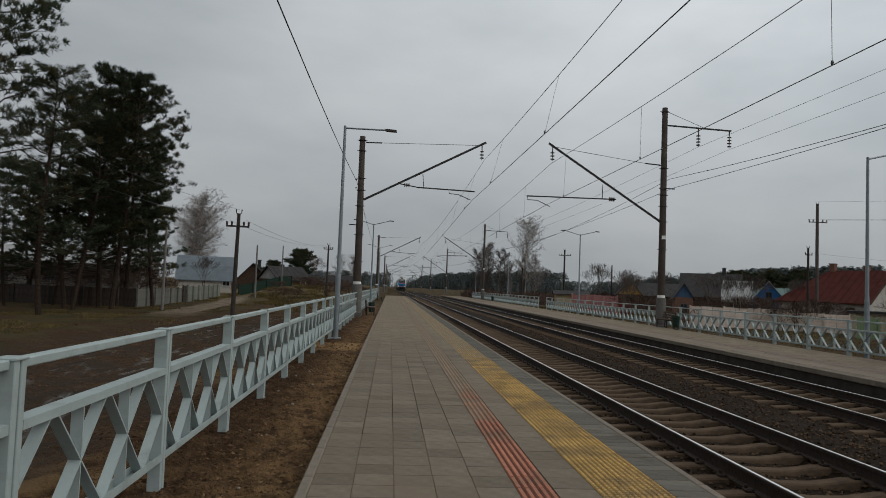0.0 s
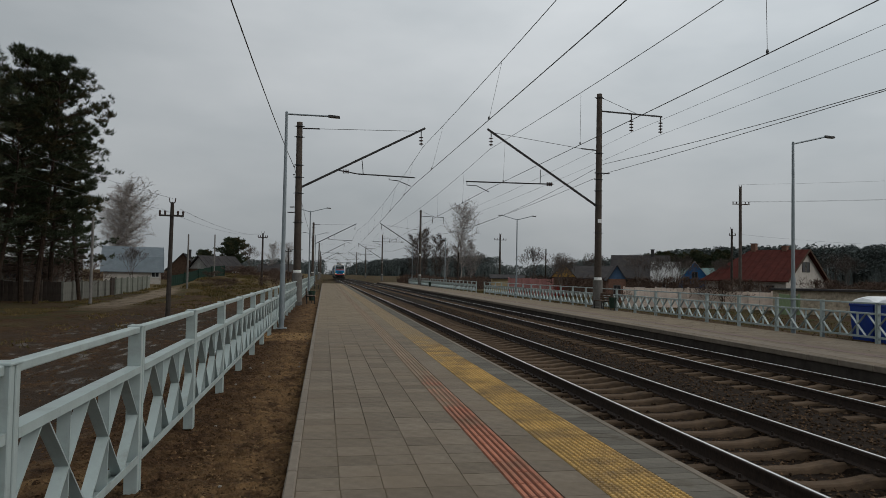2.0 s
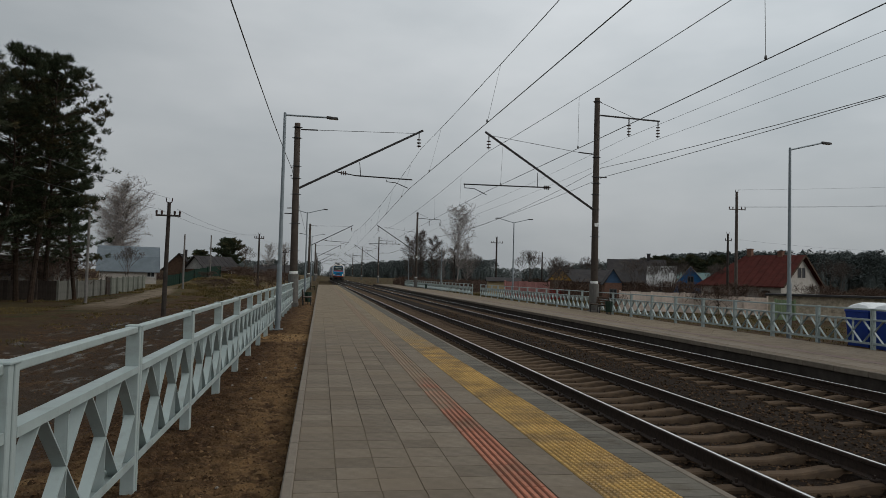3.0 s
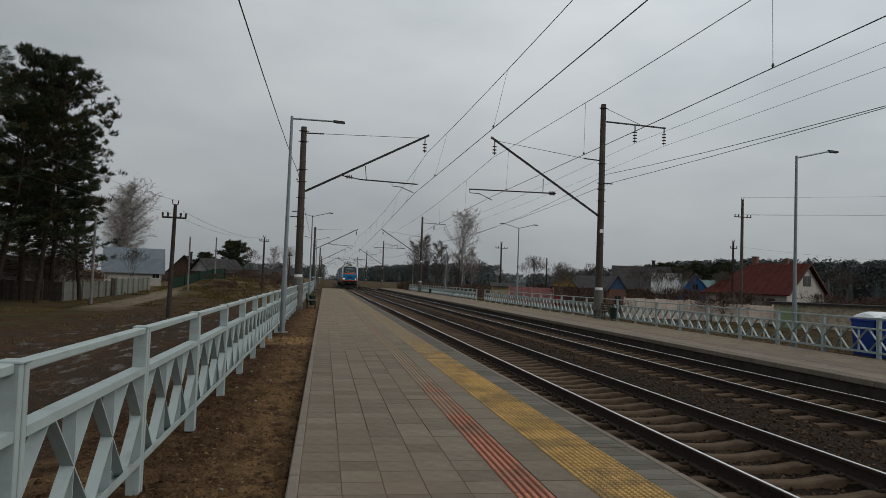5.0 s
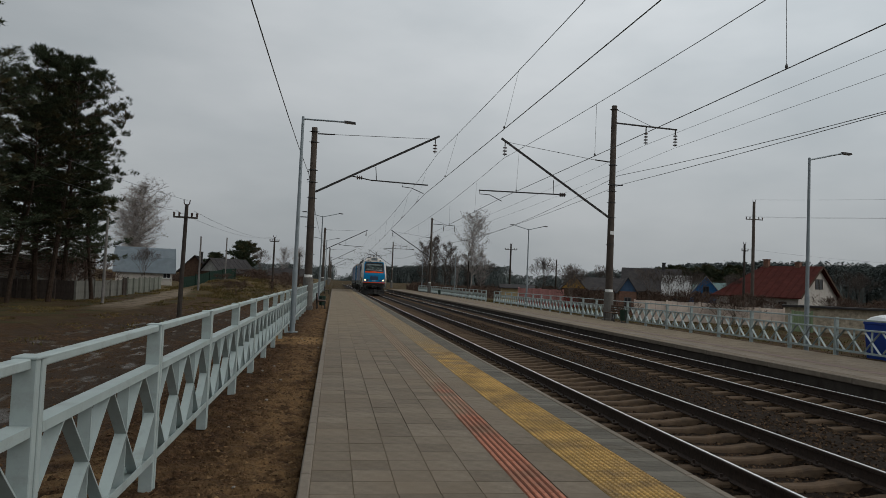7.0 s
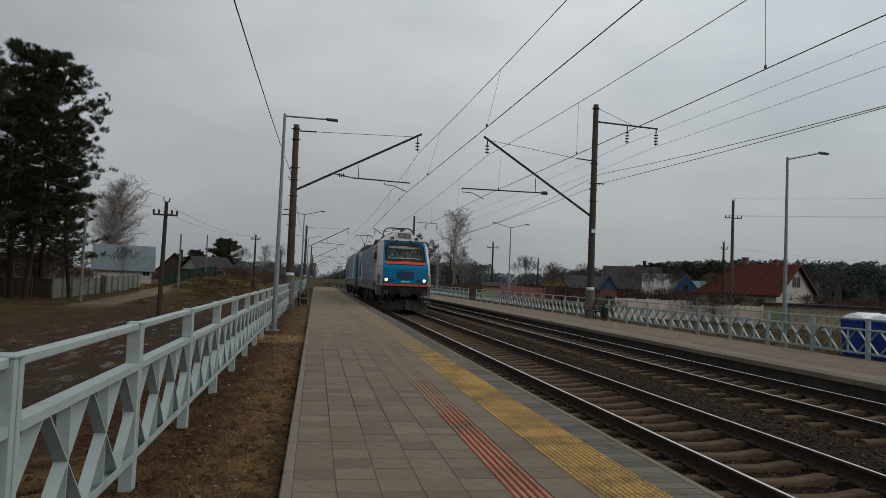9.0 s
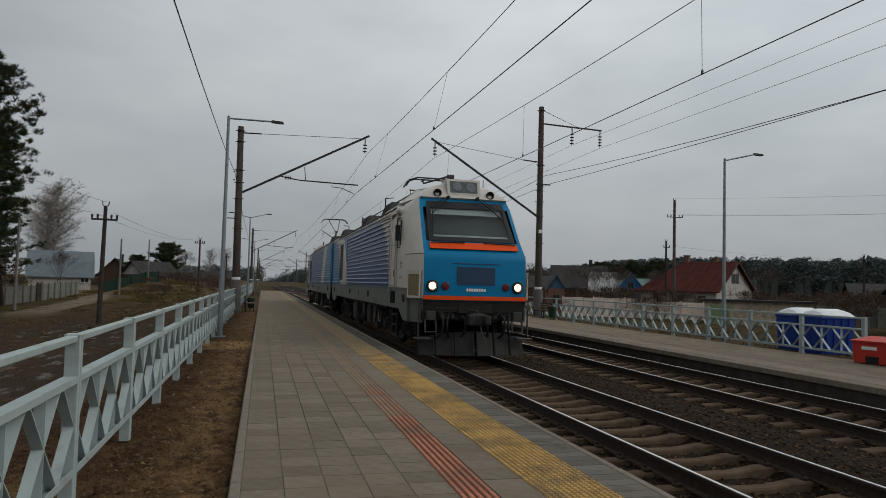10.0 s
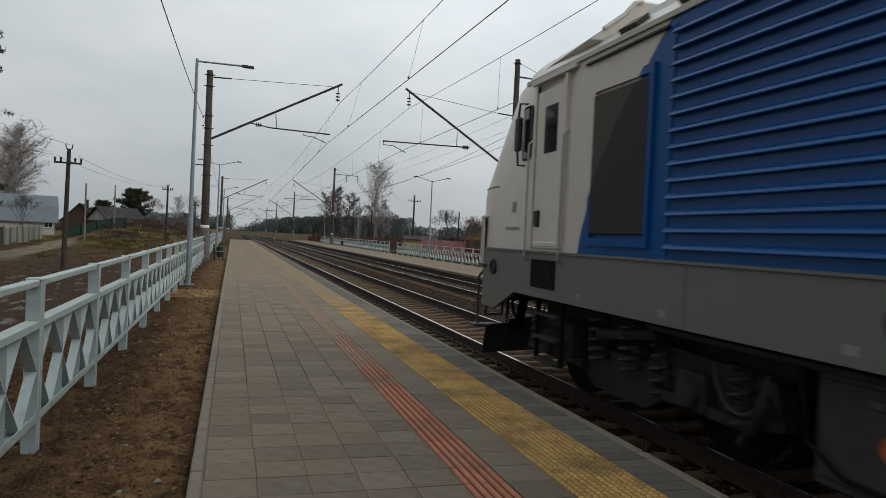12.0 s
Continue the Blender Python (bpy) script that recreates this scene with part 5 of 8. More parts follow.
        wip = Shape().path([face(e * hub, 4.19, -0.12), face(e * (hub + 0.3), 3.95, -0.14), face(e * tip, 3.62 + 0.1 * (e < 0), -0.10)], 0.019)
        wip.path([face(e * (hub + 0.1), 4.19, -0.12), face(e * (hub + 0.4), 3.97, -0.14), face(e * tip, 3.70 + 0.1 * (e < 0), -0.10)], 0.011)
        wip.path([face(e * (tip - 0.04), 3.98, -0.06), face(e * tip, 3.66, -0.10), face(e * (tip + 0.05), 3.24, -0.05)], 0.014)
        wip.lathe([(0.05, -0.05), (0.05, 0.05)], 10, m=Matrix.Translation(face(e * hub, 4.2, -0.1)) @ pose(0, 0, 0, 90, 0, 0))
        part("wiper", wip, BLACK, t, "black windscreen wiper")
        ring_ = Shape().lathe([(0.15, 0), (0.15, 0.05), (0.125, 0.075), (0.112, 0.07), (0.094, 0.015), (0.02, 0.012)], 20, m=Matrix.Translation(face(e * 1.12, 1.84, 0.0)) @ pose(0, 0, 0, 90, 0, 0))
        lamp = part("head_lamp", ring_, BLACK, t, "round lit head lamp")
        part("head_lamp_lens", Shape().lathe([(0.092, 0.016), (0.088, 0.022), (0.05, 0.028), (0.01, 0.03)], 20, m=Matrix.Translation(face(e * 1.12, 1.84, 0.0)) @ pose(0, 0, 0, 90, 0, 0)), HEAD if not rear else LAMP_GLASS, lamp)
        part("tail_lamp", Shape().lathe([(0.10, 0), (0.10, 0.02), (0.085, 0.03), (0.02, 0.035)], 18, m=Matrix.Translation(face(e * 0.79, 1.84, 0.0)) @ pose(0, 0, 0, 90, 0, 0)), RED_LENS, t, "round red tail lamp")
        part("horn", Shape().lathe([(0.11, 0), (0.11, 0.1), (0.09, 0.1), (0.05, 0.02)], 14, m=Matrix.Translation((e * 0.74, 1.18, 4.33)) @ pose(0, 0, 0, 90, 0, 0)), BLACK, t, "black round horn")
    part("lower_stripe", band(-1.345, 1.345, 1.50, 1.60, -0.06, 0.09), ORANGE, t, "orange-red stripe over the buffer beam")
    part("front_vent", band(-0.5, 0.5, 1.88, 2.33, -0.012, 0.03), DARK_PANEL, t, "dark blue front vent")
    txt = Shape()
    for k in range(8):
        q = band(-0.25 + 0.065 * k, -0.25 + 0.065 * k + 0.048, 1.72, 1.79, -0.008, 0.02, 1)
        txt.add(q.v, q.f)
    part("number_bars", txt, WHITE_PAINT, t, "small white marks")
    # dark strip drawn as the shade line of the front's crease
    part("crease", band(-0.62, 0.62, 2.40, 2.42, -0.01, 0.02), DARK_PANEL, t)
    box_ = Shape().add([(-0.46, 1.10, 4.31), (0.46, 1.10, 4.31), (0.47, 1.22, 4.74), (-0.47, 1.22, 4.74), (-0.46, 1.8, 4.31), (0.46, 1.8, 4.31), (0.44, 1.9, 4.74), (-0.44, 1.9, 4.74)], [(0, 1, 2, 3), (4, 5, 6, 7), (0, 1, 5, 4), (2, 3, 7, 6), (1, 2, 6, 5), (0, 3, 7, 4)])
    rb = part("roof_lamp_box", box_, CAB_WHITE, t, "white roof lamp box")
    part("roof_lamp_glass", Shape().add([(-0.38, 1.107, 4.36), (0.38, 1.107, 4.36), (0.39, 1.193, 4.68), (-0.39, 1.193, 4.68), (-0.38, 1.15, 4.36), (0.38, 1.15, 4.36), (0.39, 1.25, 4.68), (-0.39, 1.25, 4.68)], [(0, 1, 2, 3), (4, 5, 6, 7), (0, 1, 5, 4), (2, 3, 7, 6), (1, 2, 6, 5), (0, 3, 7, 4)]), mat("smoky lamp glass", (0.10, 0.11, 0.115), 0.12, vary=0.2), rb)
    for e in (-1, 1):
        part("roof_lamp", Shape().lathe([(0.13, 0), (0.13, 0.012), (0.09, 0.016), (0.02, 0.014)], 16, m=Matrix.Translation((e * 0.19, 1.15, 4.52)) @ pose(0, 0, 0, 75, 0, 0)), mat("unlit lamp reflector", (0.15, 0.165, 0.17), 0.25, vary=0.2), rb)
    # buffer beam, coupler, plough, hoses
    beam = Shape().bevel_box(-1.36, 1.36, -0.06, 0.5, 0.98, 1.47, 0.03)
    beam.bevel_box(-0.45, 0.45, -0.2, 0.3, 1.15, 1.42, 0.03)
    part("buffer_beam", beam, BOGIE, t)
    cp = Shape().bevel_box(-0.22, 0.22, -0.52, 0.1, 0.86, 1.18, 0.05)
    cp.bevel_box(-0.30, -0.12, -0.62, -0.3, 0.88, 1.16, 0.04).bevel_box(0.10, 0.26, -0.72, -0.35, 0.9, 1.14, 0.04)
    part("coupler", cp, PLOUGH, t, "heavy dark automatic coupler")
    for e in (-1, 1):
        for a, b, h in ((0.02, 0.50, 0.72), (0.52, 0.96, 0.68), (0.98, 1.38, 0.60)):
            ya, yb = -0.32 + 0.26 * a, -0.32 + 0.26 * b
            pl = Shape().add([(e * a, ya, 0.12), (e * b, yb, 0.12), (e * b, yb + 0.14, h - 0.03), (e * a, ya + 0.14, h), (e * a, ya + 0.05, 0.12), (e * b, yb + 0.05, 0.12), (e * b, yb + 0.19, h - 0.03), (e * a, ya + 0.19, h)],
                             [(0, 1, 2, 3), (4, 5, 6, 7), (0, 1, 5, 4), (1, 2, 6, 5), (2, 3, 7, 6), (3, 0, 4, 7)])
            pl.beam((e * (a + 0.03), ya - 0.01, 0.14), (e * (a + 0.03), ya + 0.13, h - 0.02), 0.03, 0.03, up=(0, 1, 0))
            part("plough_plate", pl, PLOUGH, t, "grey grimy plough plate")
        part("plough_bracket", Shape().beam((e * 0.8, 0.08, 0.5), (e * 0.8, 0.3, 1.05), 0.12, 0.08, up=(0, 1, 0)), UNDER, t)
    for x, s_ in ((-0.95, 1), (-0.62, -1), (-0.38, 1), (0.42, -1), (0.66, 1), (0.98, -1)):
        pts = [(x + s_ * 0.12 * math.sin(k / 6 * math.pi), -0.02 - 0.22 * math.sin(k / 6 * math.pi), 1.18 - 0.62 * k / 6 + 0.05 * math.sin(k)) for k in range(7)]
        part("air_hose", Shape().path(pts, 0.03, 8), BLACK, t, "black air hose")
    for e in (-1, 1):
        part("jumper_box", Shape().bevel_box(e * 1.13 - 0.12, e * 1.13 + 0.12, -0.16, 0.06, 0.98, 1.22, 0.02), HARDWARE, t, "grey jumper box")
        part("stirrup", Shape().path([(e * 1.00, -0.1, 1.0), (e * 0.99, -0.16, 0.70), (e * 1.27, -0.16, 0.70), (e * 1.27, -0.1, 1.0)], 0.03), HARDWARE, t, "grey shunter's stirrup")
        part("hand_grip", Shape().path([(e * 1.38, -0.02, 1.4), (e * 1.43, -0.08, 1.3), (e * 1.43, -0.08, 0.6), (e * 1.40, -0.02, 0.5)], 0.022), HARDWARE, t)
        part("footboard", Shape().bevel_box(e * 1.32 - 0.2, e * 1.32 + 0.2, -0.22, 0.06, 0.52, 0.56, 0.008), HARDWARE, t)
        for k, x in enumerate((0.34, 0.56, 0.80)):
            part("pipe_cock", Shape().tube((e * x, -0.12, 1.10 - 0.02 * k), (e * x, 0.08, 1.10 - 0.02 * k), 0.045).beam((e * x, -0.12, 1.1), (e * (x + 0.1), -0.16, 1.2), 0.03, 0.02), HARDWARE, t)
    part("coupler_lever", Shape().path([(-1.0, -0.1, 1.30), (-0.3, -0.14, 1.28), (0.02, -0.3, 1.24), (0.06, -0.55, 0.75), (0.16, -0.56, 0.45)], 0.02), HARDWARE, t, "grey uncoupling lever")
    # underframe boxes between the bogies
    # dark filler block, added so no bright ground shows under the body
    part("underframe", Shape().box(-0.62, 0.62, 1.2, SECTION - 1.2, 0.30, 1.16), UNDER, t)
    for e in (-1, 1):
        for a, b, z0 in ((6.6, 7.6, 0.34), (8.2, 9.0, 0.42), (11.9, 13.1, 0.34)):
            bx_ = part("equipment_box", Shape().bevel_box(e * 1.12 - 0.26, e * 1.12 + 0.26, a, b, z0, 1.16, 0.02), BOX_GREY, t, "dark grey underfloor equipment box")
            part("box_lid", Shape().bevel_box(e * 1.385 - 0.012, e * 1.385 + 0.012, a + 0.07, b - 0.07, z0 + 0.07, 1.06, 0.006), BOX_GREY, bx_)
            part("box_latch", Shape().bevel_box(e * 1.40 - 0.015, e * 1.40 + 0.015, (a + b) / 2 - 0.06, (a + b) / 2 + 0.06, 0.94, 1.0, 0.006), HARDWARE, bx_)
            if a == 6.6:
                part("warning_sticker", Shape().lathe([(0.085, 0), (0.085, 0.004), (0.02, 0.005)], 16, m=Matrix.Translation((e * 1.397, 7.2, 0.72)) @ pose(0, 0, 0, 0, 90 * e, 0)), STICKER, bx_, "small round orange-red sticker")
        part("valve_case", Shape().bevel_box(e * 1.33 - 0.12, e * 1.33 + 0.12, 9.35, 9.75, 0.72, 1.12, 0.03), HARDWARE, t, "grey valve case")
        for z, r in ((0.92, 0.2), (0.52, 0.18)):
            m = pose(e * 1.15, 10.0, z, -90, 0, 0)
            tank = part("air_tank", Shape().lathe([(r * 0.3, 0), (r * 0.85, 0.05), (r, 0.12), (r, 1.38), (r * 0.85, 1.45), (r * 0.3, 1.5)], 14, m=m), UNDER, t, "dark air tank", smooth=True)
            for y in (10.35, 11.15):
                part("tank_strap", Shape().lathe([(r + 0.003, -0.02), (r + 0.012, -0.018), (r + 0.012, 0.018), (r + 0.003, 0.02)], 14, m=pose(e * 1.15, y, z, -90, 0, 0)), SPRING, tank)
        part("conduit", Shape().path([(e * 1.42, 6.5, 1.1), (e * 1.44, 6.6, 0.62), (e * 1.44, 6.9, 0.46), (e * 1.44, 8.9, 0.44), (e * 1.42, 9.2, 0.8), (e * 1.4, 9.3, 1.1)], 0.018), UNDER, t)
    for e in (-1, 1):
        for y in (5.9, 14.2):
            part("pipe", Shape().path([(e * 1.42, y + 0.3 * math.cos(a), 0.98 + 0.36 * math.sin(a)) for a in (math.pi * (1 + k / 8) for k in range(9))], 0.015), PLATE if y < 10 and not rear else SPRING, t)
        part("pipe", Shape().tube((e * 1.38, 4.6, 1.12), (e * 1.38, 16.4, 1.12), 0.03), SPRING, t)
    for y in (3.75, SECTION - 4.1):
        bogie(t, y)
    # roof equipment
    humps = [(9.2, 11.2), (15.0, 17.2)] if not rear else [(8.3, 10.6), (15.3, 17.0)]
    for a, b in humps:
        hp = Shape().add([(-0.75, a, 4.28), (0.75, a, 4.28), (0.75, b, 4.28), (-0.75, b, 4.28), (-0.45, a + 0.5, 5.02), (0.45, a + 0.5, 5.02), (0.45, b - 0.3, 5.0), (-0.45, b - 0.3, 5.0)], [(0, 1, 5, 4), (1, 2, 6, 5), (2, 3, 7, 6), (3, 0, 4, 7), (4, 5, 6, 7)])
        cooler = part("roof_cooler", hp, GRATING, t, "dark louvred roof cooler")
        for k in range(7):
            y = a + 0.3 + (b - a - 0.6) * k / 6
            for e in (-1, 1):
                part("cooler_rib", Shape().beam((e * 0.74, y, 4.34), (e * 0.47, y, 4.99), 0.05, 0.05), GRATING, cooler)
    posts = Shape()
    pins = Shape()
    for y in ((7.7, 12.7, 18.6, 19.9) if not rear else (6.9, 11.6, 12.8, 17.9, 19.6)):
        pins = Shape()
        for z in (4.35, 4.45, 4.55, 4.65, 4.75):
            pins.lathe([(0.04, 0), (0.12, 0.03), (0.10, 0.07), (0.04, 0.1)], 10, m=pose(-0.2, y, z))
        part("roof_insulator", pins, INSULATOR, t, "brown ribbed roof insulator")
        posts.tube((-0.2, y, 4.3), (-0.2, y, 5.05), 0.03)
    posts.path([(-0.2, y, 5.05) for y in (6.5, SECTION - 0.4)], 0.025)
    posts.tube((-0.2, 12.7, 5.0), (-0.2, 12.7, 5.5), 0.03).tube((-0.2, 12.7, 5.5), (0.15, 12.7, 5.55), 0.02)
    part("busbar", posts, DARK_STEEL, t, "dark roof busbar")
    pan = Shape()
    py = 5.3 if rear else 3.75
    for e in (-1, 1):
        pan.beam((e * 0.55, py - 0.9, 4.64), (e * 0.55, py + 1.0, 4.64), 0.06, 0.08)
        for y in (py - 0.8, py + 0.9):
            pan.lathe([(0.05, 4.26), (0.10, 4.32), (0.05, 4.38), (0.10, 4.44), (0.05, 4.50), (0.10, 4.56), (0.05, 4.62)], 8, m=pose(e * 0.55, y, 0))
    for y in (py - 0.9, py + 1.0):
        pan.beam((-0.55, y, 4.64), (0.55, y, 4.64), 0.06, 0.08)
    up = CONTACT - RAIL - 0.02
    if rear:
        knee, head = (py + 1.25, 5.55), (py - 0.55, up)
    else:
        knee, head = (py - 1.15, 5.02), (py + 0.75, 5.2)
    pan.tube((0, py - 0.3 if rear else py + 0.6, 4.62), (0, knee[0], knee[1]), 0.06)
    pan.tube((0.14, py + 0.2 if rear else py + 0.2, 4.6), (0.06, knee[0] + 0.12, knee[1] - 0.06), 0.022)
    for e in (-1, 1):
        pan.tube((e * 0.08, knee[0], knee[1]), (e * 0.38, head[0], head[1] - 0.15), 0.028)
    pan.tube((-0.1, knee[0], knee[1]), (0.1, knee[0], knee[1]), 0.06)
    for dy in (-0.2, 0.2):
        pan.path([(-0.98, head[0] + dy, head[1] - 0.28), (-0.85, head[0] + dy, head[1] - 0.08), (-0.62, head[0] + dy, head[1]), (0.62, head[0] + dy, head[1]), (0.85, head[0] + dy, head[1] - 0.08), (0.98, head[0] + dy, head[1] - 0.28)], 0.026)
    for e in (-1, 1):
        pan.tube((e * 0.4, head[0] - 0.2, head[1] - 0.06), (e * 0.4, head[0] + 0.2, head[1] - 0.06), 0.02).tube((e * 0.38, head[0], head[1] - 0.15), (e * 0.4, head[0], head[1] - 0.05), 0.02)
    part("pantograph", pan, DARK_STEEL, t, "raised single-arm pantograph" if rear else "folded single-arm pantograph")
    return t


lead = loco_section("locomotive", "white and blue electric freight locomotive, leading section with lit head lamps", False)
trail = loco_section("locomotive", "white and blue electric freight locomotive, trailing section with raised pantograph", True)
gangway = part("gangway", Shape().bevel_box(-0.75, 0.75, SECTION - 0.05, SECTION + 0.13, 1.3, 3.7, 0.03), BLACK, lead, "black gangway bellows")
coup = part("drawbar", Shape().bevel_box(-0.2, 0.2, SECTION - 0.3, SECTION + 0.3, 0.85, 1.15, 0.03), UNDER, lead)


def motions():
    """The locomotive runs at a steady speed; its wheels roll."""
    ts = [i / 10 for i in range(121)]
    nose = [LIGHTS_AT - SPEED * (t - 9.5) for t in ts]
    walk(lead, [(t, pose(TRACK_1 + bend(y), y, RAIL)) for t, y in zip(ts, nose)])
    walk(trail, [(t, pose(TRACK_1 + bend(y + 2 * SECTION), y + 2 * SECTION + 0.22, RAIL, 0, 0, 180)) for t, y in zip(ts, nose)])
    turn = math.degrees(SPEED / FPS / 0.625)
    for w, y in WHEELS:
        way = 1 if w.parent == lead else -1
        walk(w, [(i / FPS, pose(0, y, 0.63) @ pose(0, 0, 0, way * turn * i, 0, 0)) for i in range(361)])


# ---------------------------------------------------------------- trees
BARK = mat("dark pine bark", (0.034, 0.024, 0.018), 0.95, scale=7, vary=0.4, bump=0.8, bump_scale=22, stain=(0.075, 0.04, 0.022), stain_scale=0.5)
NEEDLES = mat("dark pine needles", (0.034, 0.043, 0.024), 0.85, scale=0.7, vary=0.3, stain=(0.062, 0.046, 0.02), stain_scale=0.3, stain_at=(0.50, 0.64), per_island=0.45)
TWIG = mat("grey-brown bare twigs", (0.085, 0.07, 0.062), 0.9, scale=2, vary=0.25)
BIRCH = mat("pale birch twigs", (0.24, 0.213, 0.197), 0.9, scale=1.5, vary=0.3)
SHRUB = mat("brown bare shrub", (0.078, 0.053, 0.041), 0.9, scale=2, vary=0.35, per_island=0.3)
# paler and bluer than the near needles: distance haze put into the colour
HAZY_WOODS = mat("haze-tinted far pine wood", (0.088, 0.102, 0.098), 0.9, scale=0.05, vary=0.25, per_island=0.22)


def tuft(s, p, d, r, rng_, n=16, w=0.12):
    """A clump of needles: thin blades fanned out round d."""
    for _ in range(n):
        v = (Vector((rng_.gauss(0, 0.75), rng_.gauss(0, 0.75), rng_.gauss(0.3, 0.6))) + d * 0.7).normalized()
        base = p + Vector((rng_.gauss(0, 0.2), rng_.gauss(0, 0.2), rng_.gauss(0, 0.14))) * r
        q = base + v * r * rng_.uniform(0.5, 1.1)
        side = v.orthogonal().normalized() * r * w
        s.add([base - side * 0.6, base + side * 0.6, q], [(0, 1, 2)])


def pine_meshes(seed, h, bare, radius, boughs=50, clump=0.38):
    """A bowed trunk, boughs that rise at their ends, and needles in separate clumps along side twigs."""
    g = random.Random(seed)
    wood, crown = Shape(), Shape()
    pts = []
    lean = Vector((g.uniform(-0.05, 0.05), g.uniform(-0.05, 0.05), 0))
    nseg = 11
    for i in range(nseg + 1):
        u = i / nseg
        pts.append(Vector((lean.x * h * u + 0.26 * math.sin(u * 5 + seed), lean.y * h * u + 0.22 * math.cos(u * 4 + seed * 2) - 0.2, -0.3 + (h + 0.3) * u)))
    base_r = 0.0118 * h
    for i in range(nseg):
        wood.tube(pts[i], pts[i + 1], base_r * (1 - i / nseg * 0.88), base_r * (1 - (i + 1) / nseg * 0.88), n=8, caps=False)

    def at(u):
        k = min(nseg - 1, int(u * nseg))
        return pts[k].lerp(pts[k + 1], u * nseg - k)

    def spray(p, d, size):
        for _ in range(4):
            off = Vector((g.gauss(0, 0.17), g.gauss(0, 0.17), g.gauss(0.04, 0.08))) * (size / 0.38)
            tuft(crown, p + off, (d * 0.6 + Vector((0, 0, 0.45))).normalized(), size * g.uniform(0.75, 1.15), g)
    for i in range(boughs):
        v = (i + g.random()) / boughs
        u = bare + (0.99 - bare) * v
        reach = radius * (0.20 + 0.95 * math.sin(math.pi * (0.30 + 0.66 * v))) * g.uniform(0.45, 1.2)
        a = i * 2.4 + g.uniform(-0.5, 0.5)
        d = Vector((math.cos(a), math.sin(a), -0.05 + 0.55 * v + g.uniform(-0.12, 0.15)))
        o = at(u)
        prev = o
        for k in range(1, 6):
            q = o + d * reach * k / 5 + Vector((0, 0, 0.2 * reach * (k / 5) ** 2)) + Vector((g.gauss(0, 0.07), g.gauss(0, 0.07), g.gauss(0, 0.06)))
            wood.tube(prev, q, 0.042 * (1.2 - k / 5) + 0.007, 0.042 * (1 - k / 5) + 0.007, n=4, caps=False)
            if k >= 2:
                for e in (-1, 1):
                    if g.random() < 0.25:
                        continue
                    b_ = a + e * g.uniform(0.5, 1.2)
                    w_ = Vector((math.cos(b_), math.sin(b_), g.uniform(0.1, 0.6)))
                    tip = q + w_ * g.uniform(0.25, 0.32 * reach + 0.25)
                    wood.tube(q, tip, 0.014, 0.008, n=3, caps=False)
                    spray(tip, w_, clump * g.uniform(0.8, 1.1))
                if k == 5 or g.random() < 0.6:
                    spray(q, d, clump)
            prev = q
    for k in range(7):
        spray(at(1) + Vector((g.gauss(0, 0.22), g.gauss(0, 0.22), -0.16 * k + 0.1)), Vector((0, 0, 1)), clump * 0.85)
    for i in range(22):                                   # dead lower boughs
        u = g.uniform(0.14, bare + 0.12)
        a = g.uniform(0, 2 * math.pi)
        o = at(u)
        m_ = o + Vector((math.cos(a), math.sin(a), g.uniform(-0.15, 0.3))) * g.uniform(0.5, 1.2)
        wood.tube(o, m_, 0.03, 0.018, n=4, caps=False)
        for _ in range(2):
            wood.tube(m_, m_ + Vector((math.cos(a) + g.gauss(0, 0.5), math.sin(a) + g.gauss(0, 0.5), g.uniform(-0.5, 0.4))) * g.uniform(0.4, 1.0), 0.016, 0.007, n=3, caps=False)
    return wood.mesh("trunk", BARK), crown.mesh("crown", NEEDLES)


PINES = [pine_meshes(3, 15.2, 0.26, 2.6, 36, 0.36), pine_meshes(8, 13.6, 0.33, 2.4, 36, 0.34), pine_meshes(15, 16.8, 0.36, 2.9, 40, 0.36), pine_meshes(21, 14.4, 0.22, 2.5, 38, 0.35), pine_meshes(40, 7.4, 0.36, 2.2, 34, 0.5)]


def pine(x, y, kind, turn, label="tall dark green pine with a bare lower trunk", size=1.0):
    t = thing("pine_tree", label, "tree", "pines by the lane", at=Matrix.Translation((x, y, ground_height(x, y))) @ Matrix.Rotation(radians(turn), 4, "Z") @ Matrix.Scale(size, 4))
    part("trunk", PINES[kind][0], BARK, t)
    part("crown", PINES[kind][1], NEEDLES, t)


for x, y, k, a, sz in ((-20.2, 36.5, 2, 10, 1.06), (-16.6, 36.0, 0, 70, 0.80), (-17.8, 45.6, 3, 130, 1.03), (-16.2, 45.0, 1, 300, 1.06), (-16.1, 50.5, 3, 20, 0.78), (-17.3, 49.0, 1, 160, 1.0),
                       (-18.8, 43.0, 3, 60, 0.88), (-19.6, 47.5, 1, 200, 1.0), (-17.0, 41.5, 1, 250, 0.80), (-19.4, 54.0, 3, 75, 0.6), (-22.0, 56.0, 3, 140, 0.66), (-24.2, 50.5, 3, 200, 0.62),
                       (-20.6, 46.6, 3, 260, 0.55), (-18.0, 55.6, 3, 310, 0.55), (-26.5, 55.0, 3, 20, 0.7), (-22.6, 44.0, 3, 110, 0.6)):
    pine(x, y, k, a, size=sz)
